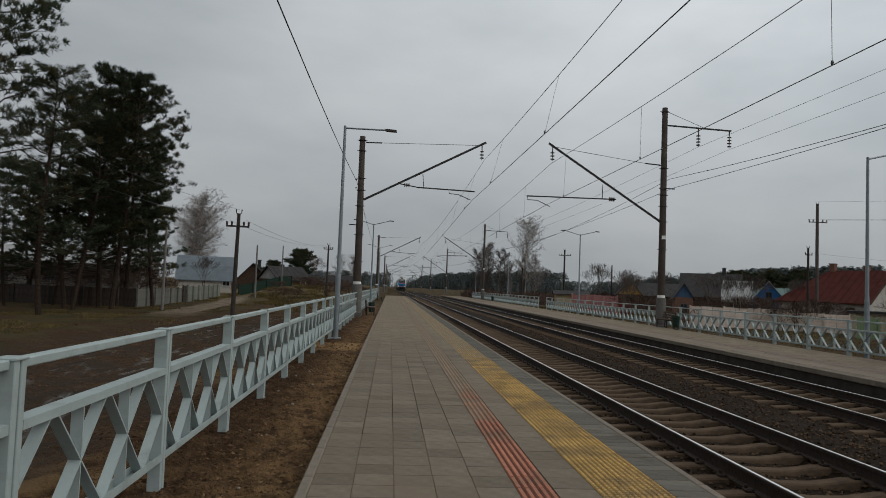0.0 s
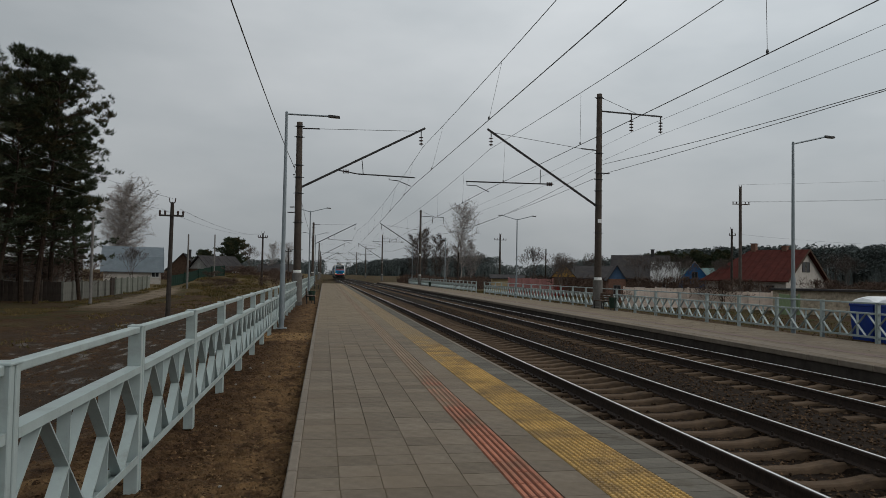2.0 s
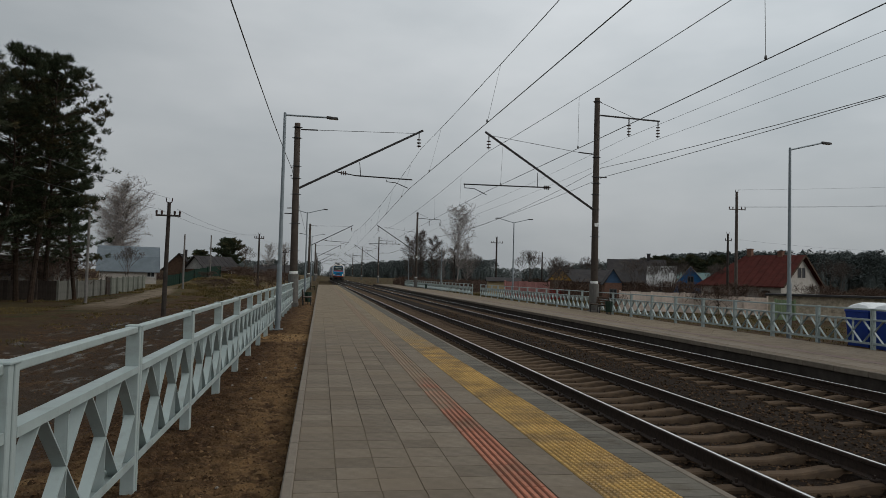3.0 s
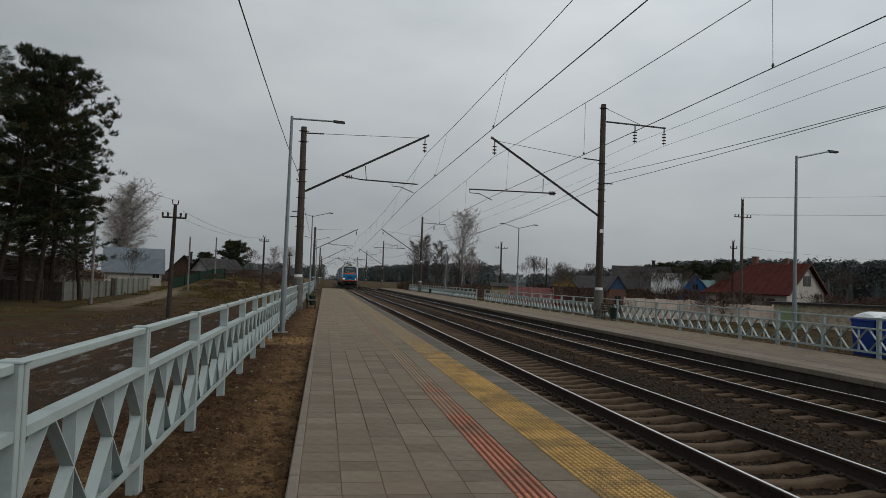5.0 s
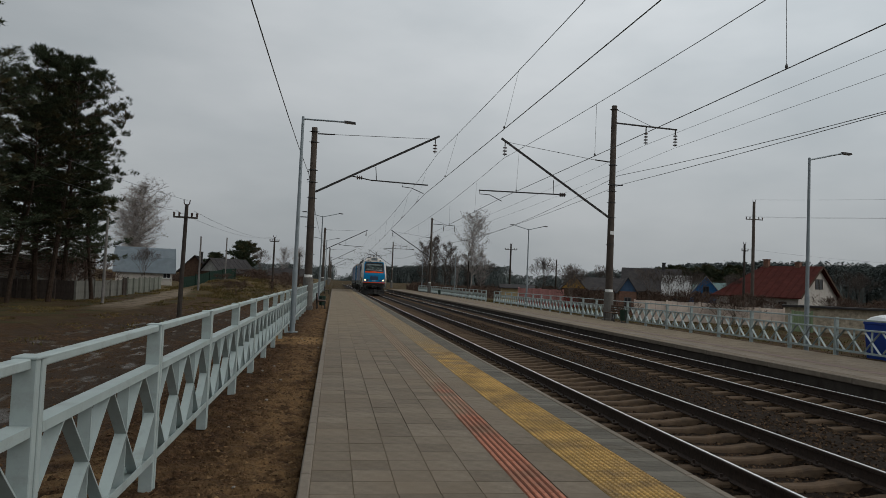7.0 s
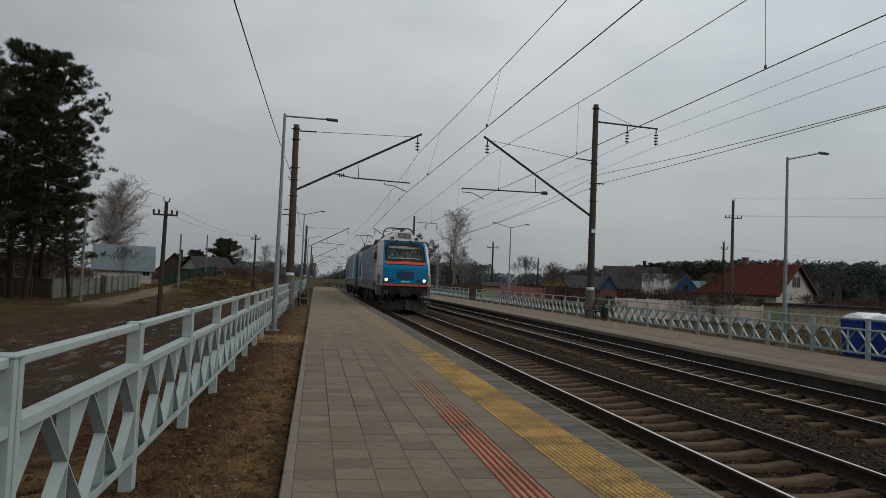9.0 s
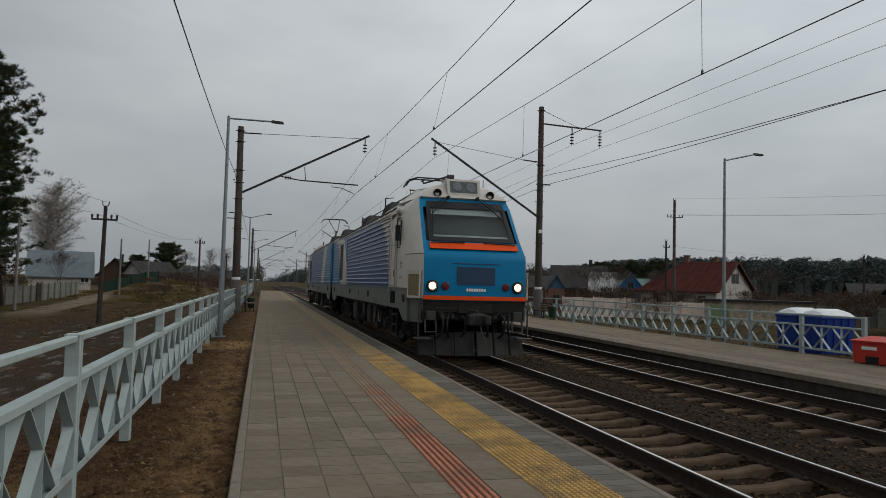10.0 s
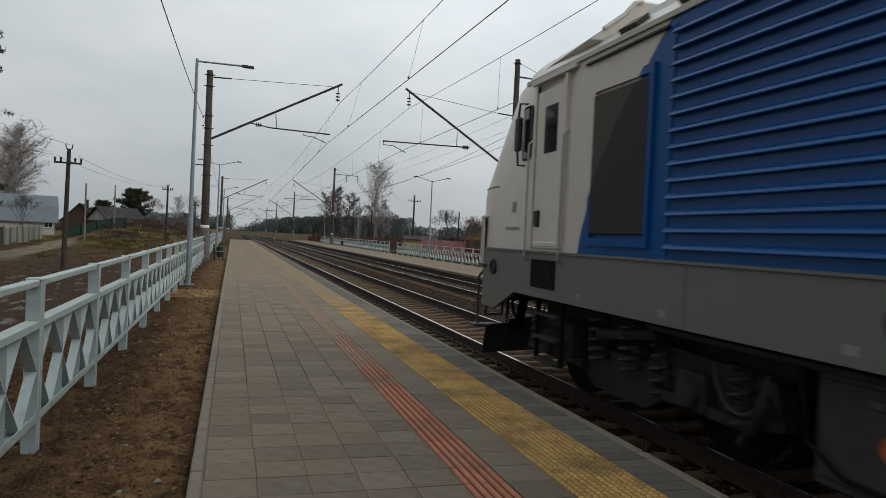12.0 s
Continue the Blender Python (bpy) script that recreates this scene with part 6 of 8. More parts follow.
for x, y, sz in ((66, 150, 1.1), (70, 156, 1.25), (73.5, 149, 1.05), (77, 154, 1.3), (81, 150, 1.2), (85, 156, 1.35), (89, 151, 1.15), (62, 158, 1.0), (64, 146, 0.85), (68, 160, 1.15), (72, 144, 0.8), (75.5, 160, 1.2), (79, 146, 0.95), (83, 161, 1.2), (87, 145, 0.9), (92, 158, 1.1)):
    pine(x + 9, y, 4, 37 * x, "round-crowned dark pine behind the far gardens", sz * 0.86)
for x, y, k, sz, lab in ((-17.2, 140, 4, 1.0, "small round-crowned pine behind the village houses"), (-22.5, 140, 4, 0.7, "small round-crowned pine behind the village houses"), (-38, 110, 3, 0.85, "dark pine behind the village houses")):
    pine(x, y, k, 40 * k + x, lab, sz)


def bare_tree_mesh(seed, h, spread, trunks=1, twig_r=0.012, depth=6, material=TWIG):
    g = random.Random(seed)
    s = Shape()

    def grow(p, d, length, r, level):
        n = 2
        for _ in range(n):
            d = (d + Vector((g.gauss(0, 0.09), g.gauss(0, 0.09), 0.04))).normalized()
            q = p + d * length / n
            s.tube(p, q, r, max(twig_r, r * 0.84), n=5 if level < 2 else 3, caps=False)
            p, r = q, max(twig_r, r * 0.84)
        if level >= depth:
            return
        for _ in range(3 if level else 4):
            a = g.uniform(0, 2 * math.pi)
            tilt = g.uniform(0.25, 0.75) * spread
            o = d.orthogonal().normalized()
            v = (d * math.cos(tilt) + (o * math.cos(a) + d.cross(o) * math.sin(a)) * math.sin(tilt) + Vector((0, 0, 0.12))).normalized()
            grow(p, v, length * g.uniform(0.62, 0.84), max(twig_r, r * 0.66), level + 1)
    for k in range(trunks):
        a = 2.4 * k
        grow(Vector((0.35 * math.cos(a) * (k > 0), 0.35 * math.sin(a) * (k > 0), -0.3)), Vector((0.12 * math.cos(a) * (k > 0), 0.12 * math.sin(a) * (k > 0), 1)).normalized(), h * 0.30, h * 0.011, 0)
    return s.mesh("bare_branches", material)


def leader_tree_mesh(seed, h, base, radius, material, twig=0.018, boughs=54):
    """A bare tree with one upright stem and an oval crown of fine twigs."""
    g = random.Random(seed)
    s = Shape()
    stem = [Vector((0.12 * math.sin(k * 1.3 + seed), 0.12 * math.cos(k * 1.1), -0.3 + (h + 0.3) * k / 10)) for k in range(11)]
    for k in range(10):
        s.tube(stem[k], stem[k + 1], 0.0105 * h * (1 - k / 10.5) + 0.012, 0.0105 * h * (1 - (k + 1) / 10.5) + 0.012, n=6, caps=False)
    for i in range(boughs):
        u = base + (1 - base) * (i + g.random()) / boughs
        k = min(9, int(u * 10))
        o = stem[k].lerp(stem[k + 1], u * 10 - k)
        v = (u - base) / (1 - base)
        reach = radius * (0.3 + 0.95 * math.sin(math.pi * (0.12 + 0.8 * v))) * g.uniform(0.6, 1.1)
        a = g.uniform(0, 2 * math.pi)
        d = Vector((math.cos(a), math.sin(a), g.uniform(0.5, 1.1)))
        p = o
        for m in range(1, 5):
            q = o + d * reach * m / 4 * 0.9 + Vector((g.gauss(0, 0.1), g.gauss(0, 0.1), -0.05 * reach * (m / 4) ** 2))
            s.tube(p, q, 0.04 * (1.2 - m / 4) + 0.01, 0.04 * (1 - m / 4) + 0.01, n=4, caps=False)
            for _ in range(5):
                w = (d * 0.6 + Vector((g.gauss(0, 0.8), g.gauss(0, 0.8), g.gauss(0.3, 0.6)))).normalized()
                e = p.lerp(q, g.random())
                f = e + w * reach * g.uniform(0.18, 0.42)
                s.tube(e, f, twig * 1.1, twig * 0.6, n=3, caps=False)
                for _ in range(3):
                    t_ = e.lerp(f, g.uniform(0.3, 1))
                    s.tube(t_, t_ + (w * 0.5 + Vector((g.gauss(0, 0.7), g.gauss(0, 0.7), g.gauss(-0.15, 0.5)))).normalized() * g.uniform(0.25, 0.7), twig * 0.8, twig * 0.45, n=3, caps=False)
            p = q
    return s.mesh("bare_branches", material)


BARE = [leader_tree_mesh(5, 13.2, 0.25, 3.0, BIRCH, 0.0155, 56), bare_tree_mesh(9, 9, 0.95, 2, 0.014, 5, TWIG), leader_tree_mesh(13, 12, 0.25, 1.9, TWIG, 0.015, 34), bare_tree_mesh(31, 4.2, 1.2, 3, 0.012, 4, SHRUB)]


def bare_tree(x, y, k, sz, turn, label, squeeze=1.0, category="tree"):
    t = tagged(part("bare_tree" if category == "tree" else "shrub", BARE[k], None, None, label, Matrix.Translation((x, y, ground_height(x, y))) @ Matrix.Rotation(radians(turn), 4, "Z") @ Matrix.Diagonal((sz * squeeze, sz * squeeze, sz, 1))), category=category, group="bare trees" if category == "tree" else "garden shrubs")
    return t


PALE_LABEL = "pale leafless birch with fine hanging twigs"
for x, y, k, sz, turn in ((-27.2, 105, 0, 1.0, 0), (-28.9, 107, 0, 0.85, 100), (-30, 112, 0, 0.9, 200), (25.3, 130, 0, 1.12, 40), (27.6, 132, 0, 0.6, 150), (23.7, 136, 0, 0.55, 260), (-10.5, 150, 0, 0.55, 30), (-8.2, 160, 0, 0.6, 80)):
    bare_tree(x, y, k, sz, turn, PALE_LABEL, 1.15 if x < -20 else 0.85)
for x, y, k, sz, turn in ((16.8, 128, 2, 0.72, 10), (18.5, 131, 2, 0.85, 60), (20.3, 129, 2, 0.75, 140), (22.0, 134, 2, 0.8, 220), (19.4, 138, 2, 0.9, 300), (26.5, 140, 2, 0.7, 20), (29.5, 138, 1, 0.8, 90), (17.6, 142, 2, 0.8, 190),
                          (31, 102, 1, 0.75, 0), (38, 108, 1, 0.62, 80), (44, 112, 1, 0.7, 150), (28, 80, 1, 0.5, 230), (47, 78, 1, 0.5, 30), (58, 84, 1, 0.55, 110), (-21, 84, 1, 0.5, 60), (-12, 118, 1, 0.55, 200), (33, 66, 1, 0.5, 20), (38, 72, 1, 0.55, 120), (30, 88, 1, 0.6, 210), (42, 90, 1, 0.62, 310), (48, 88, 1, 0.55, 60), (24, 70, 1, 0.4, 160), (56, 92, 1, 0.6, 250), (64, 78, 1, 0.6, 10), (70, 88, 1, 0.7, 100)):
    bare_tree(x, y, k, sz, turn, "leafless grey-brown tree among the gardens")
g2 = random.Random(77)
for i in range(120):
    x, y = g2.uniform(19, 66), g2.uniform(50, 118)
    if x < 31 and y > 60:
        continue
    bare_tree(x, y, 3, g2.uniform(0.35, 0.8), g2.uniform(0, 360), "brown leafless garden shrub", 1.3, "shrub")
for i in range(34):
    x, y = g2.uniform(-12.5, -4.5), g2.uniform(68, 125)
    bare_tree(x, y, 3, g2.uniform(0.25, 0.48), g2.uniform(0, 360), "brown leafless shrub on the grassy bank", 1.6, "shrub")
for x, y, sz in ((28.5, 49, 0.55), (29.5, 48.6, 0.6), (30.4, 49.2, 0.5), (38.5, 34, 0.6), (35.8, 36.5, 0.55), (33.2, 33.5, 0.45), (41, 40, 0.7), (46, 46, 0.8), (52, 52, 0.7), (60, 58, 0.9), (63, 66, 0.8), (57, 48, 0.8)):
    bare_tree(x, y, 3, sz, x * 50, "brown leafless garden shrub", 1.3, "shrub")

for x, y, sz in ((-17.6, 50.0, 0.75), (-18.6, 51.0, 0.6), (-19.8, 50.4, 0.8), (-21.0, 51.6, 0.7), (-22.4, 50.8, 0.85), (-24.2, 52.0, 0.8), (-18.0, 53.5, 0.9), (-26.0, 51.5, 0.8), (-16.9, 55.0, 0.6)):
    bare_tree(x, y, 3, sz, x * 70, "dark leafless shrub behind the fence under the pines", 1.3, "shrub")

# the far woods, with haze in their colour
woods = Shape()
gw = random.Random(12)


def far_tree(x, y, hh, leaves=420):
    """A ragged crown about a leafy core; many make a closed wall of wood."""
    z = ground_height(x, y) - 0.6
    rr = hh * gw.uniform(0.17, 0.25)
    ring = [(0.40, 0.0), (0.46, 0.2), (0.36, 0.38), (0.20, 0.5), (0.04, 0.6)]
    turn = gw.uniform(0, 6)
    v = []
    for r_, u in ring:
        v += [(x + rr * r_ * gw.uniform(0.7, 1.2) * math.cos(turn + k * 1.047), y + rr * r_ * math.sin(turn + k * 1.047), z + hh * (u + gw.uniform(-0.03, 0.03))) for k in range(6)]
    woods.add(v, [(j * 6 + k, j * 6 + (k + 1) % 6, j * 6 + 6 + (k + 1) % 6, j * 6 + 6 + k) for j in range(4) for k in range(6)])
    for _ in range(leaves):
        a_, u = gw.uniform(0, 2 * math.pi), gw.random() ** 0.65
        w = rr * (0.2 + 0.95 * math.sin(math.pi * (0.2 + 0.75 * u)))
        p = Vector((x + w * math.cos(a_), y + w * math.sin(a_), z + hh * (0.06 + 0.95 * u)))
        k = rr * gw.uniform(0.07, 0.16)
        woods.add([p + Vector((gw.gauss(0, k), gw.gauss(0, k), gw.gauss(0, k * 0.7))) for _ in range(3)], [(0, 1, 2)])


for i in range(1500):
    u = gw.random()
    if i < 520:
        far_tree(10 + 78 * u + gw.gauss(0, 5), 640 - 300 * u + gw.uniform(0, 90), gw.uniform(3.0, 5.0) + 8.0 * smooth_step(0.02, 0.42, u))
    elif i < 680:
        far_tree(-75 + 76 * u, 430 + gw.uniform(0, 60), gw.uniform(6.5, 10.0))
    elif i < 1330:
        far_tree(86 + 240 * u, 360 - 140 * u + gw.uniform(0, 60), gw.uniform(6.0, 8.5) + 11.0 * smooth_step(0.05, 0.5, u))
    else:
        far_tree(68 + 46 * u, 166 + gw.uniform(0, 22), gw.uniform(3.2, 5.6), 420)
solid("far_woods", woods, HAZY_WOODS, "pine woods along the horizon, coloured with distance haze", "woods", kind="stuff")
g3 = random.Random(5)
thicket = Shape()
for i in range(22000):                                    # dense brown undergrowth behind the far platform and gardens
    if i < 8000:
        x, y = g3.uniform(16.6, 34), g3.uniform(112, 165)
    elif i < 17000:
        x, y = g3.uniform(34, 120), g3.uniform(108, 175)
    else:
        x, y = g3.uniform(-40, -6), g3.uniform(125, 230)
    hh = (1.6 + 1.5 * fnoise(x * 0.12, y * 0.12, 6)) * g3.uniform(0.4, 1.15)
    z = ground_height(x, y)
    q = Vector((x + g3.gauss(0, hh * 0.35), y + g3.gauss(0, hh * 0.35), z + hh))
    w = 0.05 + 0.05 * g3.random()
    thicket.add([(x - w, y, z - 0.1), (x + w, y, z - 0.1), q], [(0, 1, 2)])
    k = g3.uniform(0.35, 0.8)
    o = Vector((x, y, z)).lerp(q, k)
    thicket.add([o, o + Vector((0.05, 0, -0.12)), o + Vector((g3.gauss(0, 0.5), g3.gauss(0, 0.4), g3.uniform(0.1, 0.6)))], [(0, 1, 2)])
solid("undergrowth", thicket, SHRUB, "brown leafless undergrowth behind the gardens", "undergrowth", kind="stuff")
tufts = Shape()
for i in range(30000):                                    # dry grass
    if i < 25000:
        x, y = -5.6 - 13 * g3.random() ** 0.8, 12 + 95 * g3.random() ** 1.3
        if fnoise(x * 0.35, y * 0.2, 8) < -0.05 or (x > -9.5 and y < 42 and fnoise(x * 0.9, y * 0.5, 18) < 0.22) or abs(x + 8.5 + 0.085 * y) < 1.1:
            continue
    else:
        x, y = g3.uniform(16.3, 28), 14 + 80 * g3.random()
    z = ground_height(x, y)
    for _ in range(3):
        a = g3.uniform(0, 6.28)
        hh = g3.uniform(0.02, 0.09) * (1.0 if y < 62 else 2.6)
        w = 0.012 + 0.0005 * y
        dx, dy = g3.gauss(0, 0.1), g3.gauss(0, 0.1)
        tufts.add([(x + dx - w * math.cos(a), y + dy - w * math.sin(a), z - 0.02), (x + dx + w * math.cos(a), y + dy + w * math.sin(a), z - 0.02), (x + dx + g3.gauss(0, 0.05), y + dy + g3.gauss(0, 0.05), z + hh)], [(0, 1, 2)])
GRASS = mat("dry winter grass", (0.15, 0.105, 0.042), 0.9, scale=0.4, color2=(0.045, 0.044, 0.017), per_island=0.35)
solid("dry_grass", tufts, GRASS, "tufts of dry winter grass beside the lane", "grass", kind="stuff")

# ---------------------------------------------------------------- houses
PANE = mat("dark window pane", (0.012, 0.013, 0.015), 0.3, vary=0.2, spec=0.25)
WOOD_FRAME = mat("white window frame", (0.5, 0.5, 0.48), 0.6, vary=0.1)
WHITEWASH = mat("dirty whitewashed wall", (0.38, 0.355, 0.32), 0.9, scale=1.5, vary=0.12, stain=(0.13, 0.115, 0.10), stain_scale=0.7, bump=0.2)
# whitewash given a darker colour to stand in for the pines' shade
DIMMED_WALL = mat("whitewash dimmed for pine shade", (0.10, 0.093, 0.084), 0.9, scale=1.5, vary=0.15, stain=(0.09, 0.08, 0.07), stain_scale=0.7)
GREY_BRICK = mat("pale grey brick", (0.30, 0.285, 0.27), 0.9, scale=4, vary=0.2, stain=(0.17, 0.15, 0.13), stain_scale=0.8, bump=0.3)
SILVER = mat("silver sheet roofing", (0.12, 0.143, 0.158), 0.55, metal=0.35, scale=1.2, vary=0.12, stain=(0.15, 0.17, 0.185), stain_scale=0.6)
RED_ROOF = mat("dark red sheet roofing", (0.068, 0.019, 0.015), 0.86, scale=1.2, vary=0.2, stain=(0.04, 0.015, 0.012), stain_scale=0.7)
SLATE = mat("dark grey roofing", (0.045, 0.042, 0.042), 0.85, scale=1.5, vary=0.25, stain=(0.075, 0.065, 0.055), stain_scale=0.6)
PALE_ROOF = mat("pale worn slate", (0.30, 0.30, 0.29), 0.85, scale=1.2, vary=0.25, stain=(0.13, 0.12, 0.11), stain_scale=0.8)
BROWN_WOOD = mat("brown weathered boards", (0.07, 0.045, 0.032), 0.9, scale=3, vary=0.3, stain=(0.035, 0.025, 0.02), stain_scale=1)
BLUE_WOOD = mat("blue painted boards", (0.02, 0.105, 0.26), 0.7, scale=2, vary=0.2)
SLATE_BLUE = mat("dull blue painted boards", (0.045, 0.085, 0.15), 0.75, scale=2, vary=0.2)
YELLOW_WOOD = mat("ochre painted boards", (0.30, 0.17, 0.035), 0.8, scale=2, vary=0.2)
TEAL_WALL = mat("teal painted wall", (0.10, 0.205, 0.19), 0.8, scale=2, vary=0.1, stain=(0.07, 0.13, 0.12), stain_scale=0.6)
BRICK = mat("brown brick", (0.16, 0.09, 0.065), 0.9, scale=6, vary=0.3, bump=0.3)
BEIGE = mat("beige concrete fence panel", (0.62, 0.515, 0.435), 0.9, scale=2, vary=0.15, stain=(0.17, 0.14, 0.115), stain_scale=0.8, per_object=0.12)
PINK = mat("faded pink fence board", (0.34, 0.165, 0.15), 0.85, scale=3, vary=0.15, per_object=0.15)
GREY_BOARD = mat("grey weathered fence board", (0.125, 0.122, 0.107), 0.9, scale=3, vary=0.2, stain=(0.09, 0.085, 0.07), stain_scale=1.2, per_object=0.18)
DARK_BOARD = mat("dark brown fence board", (0.05, 0.04, 0.034), 0.9, scale=3, vary=0.3, per_object=0.2)
RED_PAINT = mat("red painted metal", (0.42, 0.035, 0.022), 0.55, scale=3, vary=0.1, stain=(0.25, 0.04, 0.03), stain_scale=1.5)
RUBBLE = mat("beige rubble wall", (0.40, 0.335, 0.25), 0.95, scale=5, vary=0.4, bump=0.6, bump_scale=9, stain=(0.10, 0.085, 0.07), stain_scale=1.5)


DARK_FRAME = mat("dull dark window frame", (0.09, 0.085, 0.08), 0.7, vary=0.1)


def window(t, x, y, z, w, h, along="x", frame_m=WOOD_FRAME):
    """A window set proud of the wall at x, y, z (its lower middle), facing -y, or -x when along is y."""
    m = pose(x, y, z) if along == "x" else pose(x, y, z, 0, 0, -90)
    fr = Shape()
    for a, b, c, d in ((-w / 2, w / 2, -0.07, 0), (-w / 2, w / 2, h, h + 0.07), (-w / 2 - 0.07, -w / 2, -0.07, h + 0.07), (w / 2, w / 2 + 0.07, -0.07, h + 0.07), (-0.03, 0.03, 0, h)):
        fr.box(a, b, -0.05, 0.02, c, d)
    win = part("window", fr, frame_m, t, at=m)
    for e in (-1, 1):
        part("pane", Shape().box(min(0.03 * e, e * w / 2), max(0.03 * e, e * w / 2), -0.02, 0.01, 0, h), PANE, win)
    part("sill", Shape().box(-w / 2 - 0.12, w / 2 + 0.12, -0.12, -0.05, -0.1, -0.07), frame_m, win)


def house(name, label, at, w, d, wall_h, roof_h, wall_m, roof_m, gable_m, ridge="x", windows=(), over=0.35, chimney=None, gambrel=False, gable_windows=(), seams=0, frame_m=WOOD_FRAME):
    """w along x, d along y; the ridge runs along x or y; windows on the front (-y) wall: (x, z, w, h)."""
    t = thing(name, label, "house", "village houses", at=at)
    th = 0.25
    wl_ = Shape()
    wl_.box(-w / 2, w / 2, -d / 2, -d / 2 + th, -0.6, wall_h).box(-w / 2, w / 2, d / 2 - th, d / 2, -0.6, wall_h)
    wl_.box(-w / 2, -w / 2 + th, -d / 2 + th, d / 2 - th, -0.6, wall_h).box(w / 2 - th, w / 2, -d / 2 + th, d / 2 - th, -0.6, wall_h)
    part("wall", wl_, wall_m, t)
    half = (d if ridge == "x" else w) / 2
    length = (w if ridge == "x" else d) / 2
    prof = [(-half - over, wall_h - over * roof_h / half), (0, wall_h + roof_h), (half + over, wall_h - over * roof_h / half)]
    if gambrel:
        prof = [(-half - over, wall_h - 0.1), (-half * 0.72, wall_h + roof_h * 0.58), (0, wall_h + roof_h), (half * 0.72, wall_h + roof_h * 0.58), (half + over, wall_h - 0.1)]
    thick = [(a, b + 0.09) for a, b in prof]
    out = thick + prof[::-1]
    rf, ridges = Shape(), []
    n = len(prof)
    for i in range(n - 1):
        quad = [thick[i], thick[i + 1], prof[i + 1], prof[i]]
        rf.prism(quad, -length - over, length + over, axis="x" if ridge == "x" else "y")
        if seams:
            for k in range(seams + 1):
                u = -length - over + (2 * length + 2 * over) * k / seams
                a, b = thick[i], thick[i + 1]
                p, q = ((u, a[0], a[1] + 0.015), (u, b[0], b[1] + 0.015)) if ridge == "x" else ((a[0], u, a[1] + 0.015), (b[0], u, b[1] + 0.015))
                ridges.append(Shape().beam(p, q, 0.05, 0.05))
    rp = part("roof", rf, roof_m, t)
    for r_ in ridges:
        part("roof_seam", r_, roof_m, rp)
    tri = [(-half, wall_h), *[(a, b) for a, b in prof[1:-1]], (half, wall_h)]
    for e in (-1, 1):
        gb = Shape()
        lo, hi = (length - 0.12, length - 0.02) if e > 0 else (-length + 0.02, -length + 0.12)
        gb.prism(tri, lo, hi, axis="x" if ridge == "x" else "y")
        part("gable", gb, gable_m, t)
    for x, z, ww, hh in windows:
        window(t, x, -d / 2, z, ww, hh, frame_m=frame_m)
    for x, z, ww, hh in gable_windows:
        window(t, x, -length - 0.0, z, ww, hh, frame_m=DARK_FRAME)
    if chimney:
        x, y, zt = chimney
        ch = part("chimney", Shape().bevel_box(x - 0.28, x + 0.28, y - 0.28, y + 0.28, wall_h, zt, 0.02).box(x - 0.34, x + 0.34, y - 0.34, y + 0.34, zt, zt + 0.1), SLATE, rp)
    return t


def at_ground(x, y, turn=0):
    return pose(x, y, ground_height(x, y), 0, 0, turn)


house("barn_house", "pale house with a silver gambrel sheet roof", at_ground(-24.1, 96, 14), 6.5, 6.5, 1.5, 3.1, WHITEWASH, SILVER, WHITEWASH, "x", [(2.6, 0.9, 0.8, 0.9)], gambrel=True, seams=9)
house("brown_house", "brown timber house with a grey gable roof", at_ground(-17.0, 118, 40), 6, 6, 1.9, 2.0, BROWN_WOOD, SLATE, PALE_ROOF, "x", [(-1.6, 0.8, 0.9, 1.0), (1.6, 0.8, 0.9, 1.0)], seams=8)
house("brown_house", "small dark timber house with a grey roof", at_ground(-22.6, 122, 5), 4.6, 6, 1.9, 2.4, BROWN_WOOD, SLATE, BROWN_WOOD, "y", chimney=(0.6, 1.0, 5.0), seams=6)
# wall and window frames coloured dark for the shade behind the pines
house("white_house", "long whitewashed house behind the pines with a grey roof", at_ground(-34.5, 76, 3), 19, 8, 3.1, 1.5, DIMMED_WALL, PALE_ROOF, DIMMED_WALL, "x", [(-7, 1.0, 1.2, 1.3), (-3, 1.0, 1.2, 1.3), (1.5, 1.0, 1.2, 1.3), (5.5, 1.0, 1.2, 1.3), (8.4, 1.0, 0.8, 1.3)], frame_m=DARK_FRAME)
house("shed", "dull timber shed far along the lane", at_ground(-9.5, 150, 0), 7, 5, 2.0, 1.4, BROWN_WOOD, SLATE, BROWN_WOOD, "x")
# across the tracks


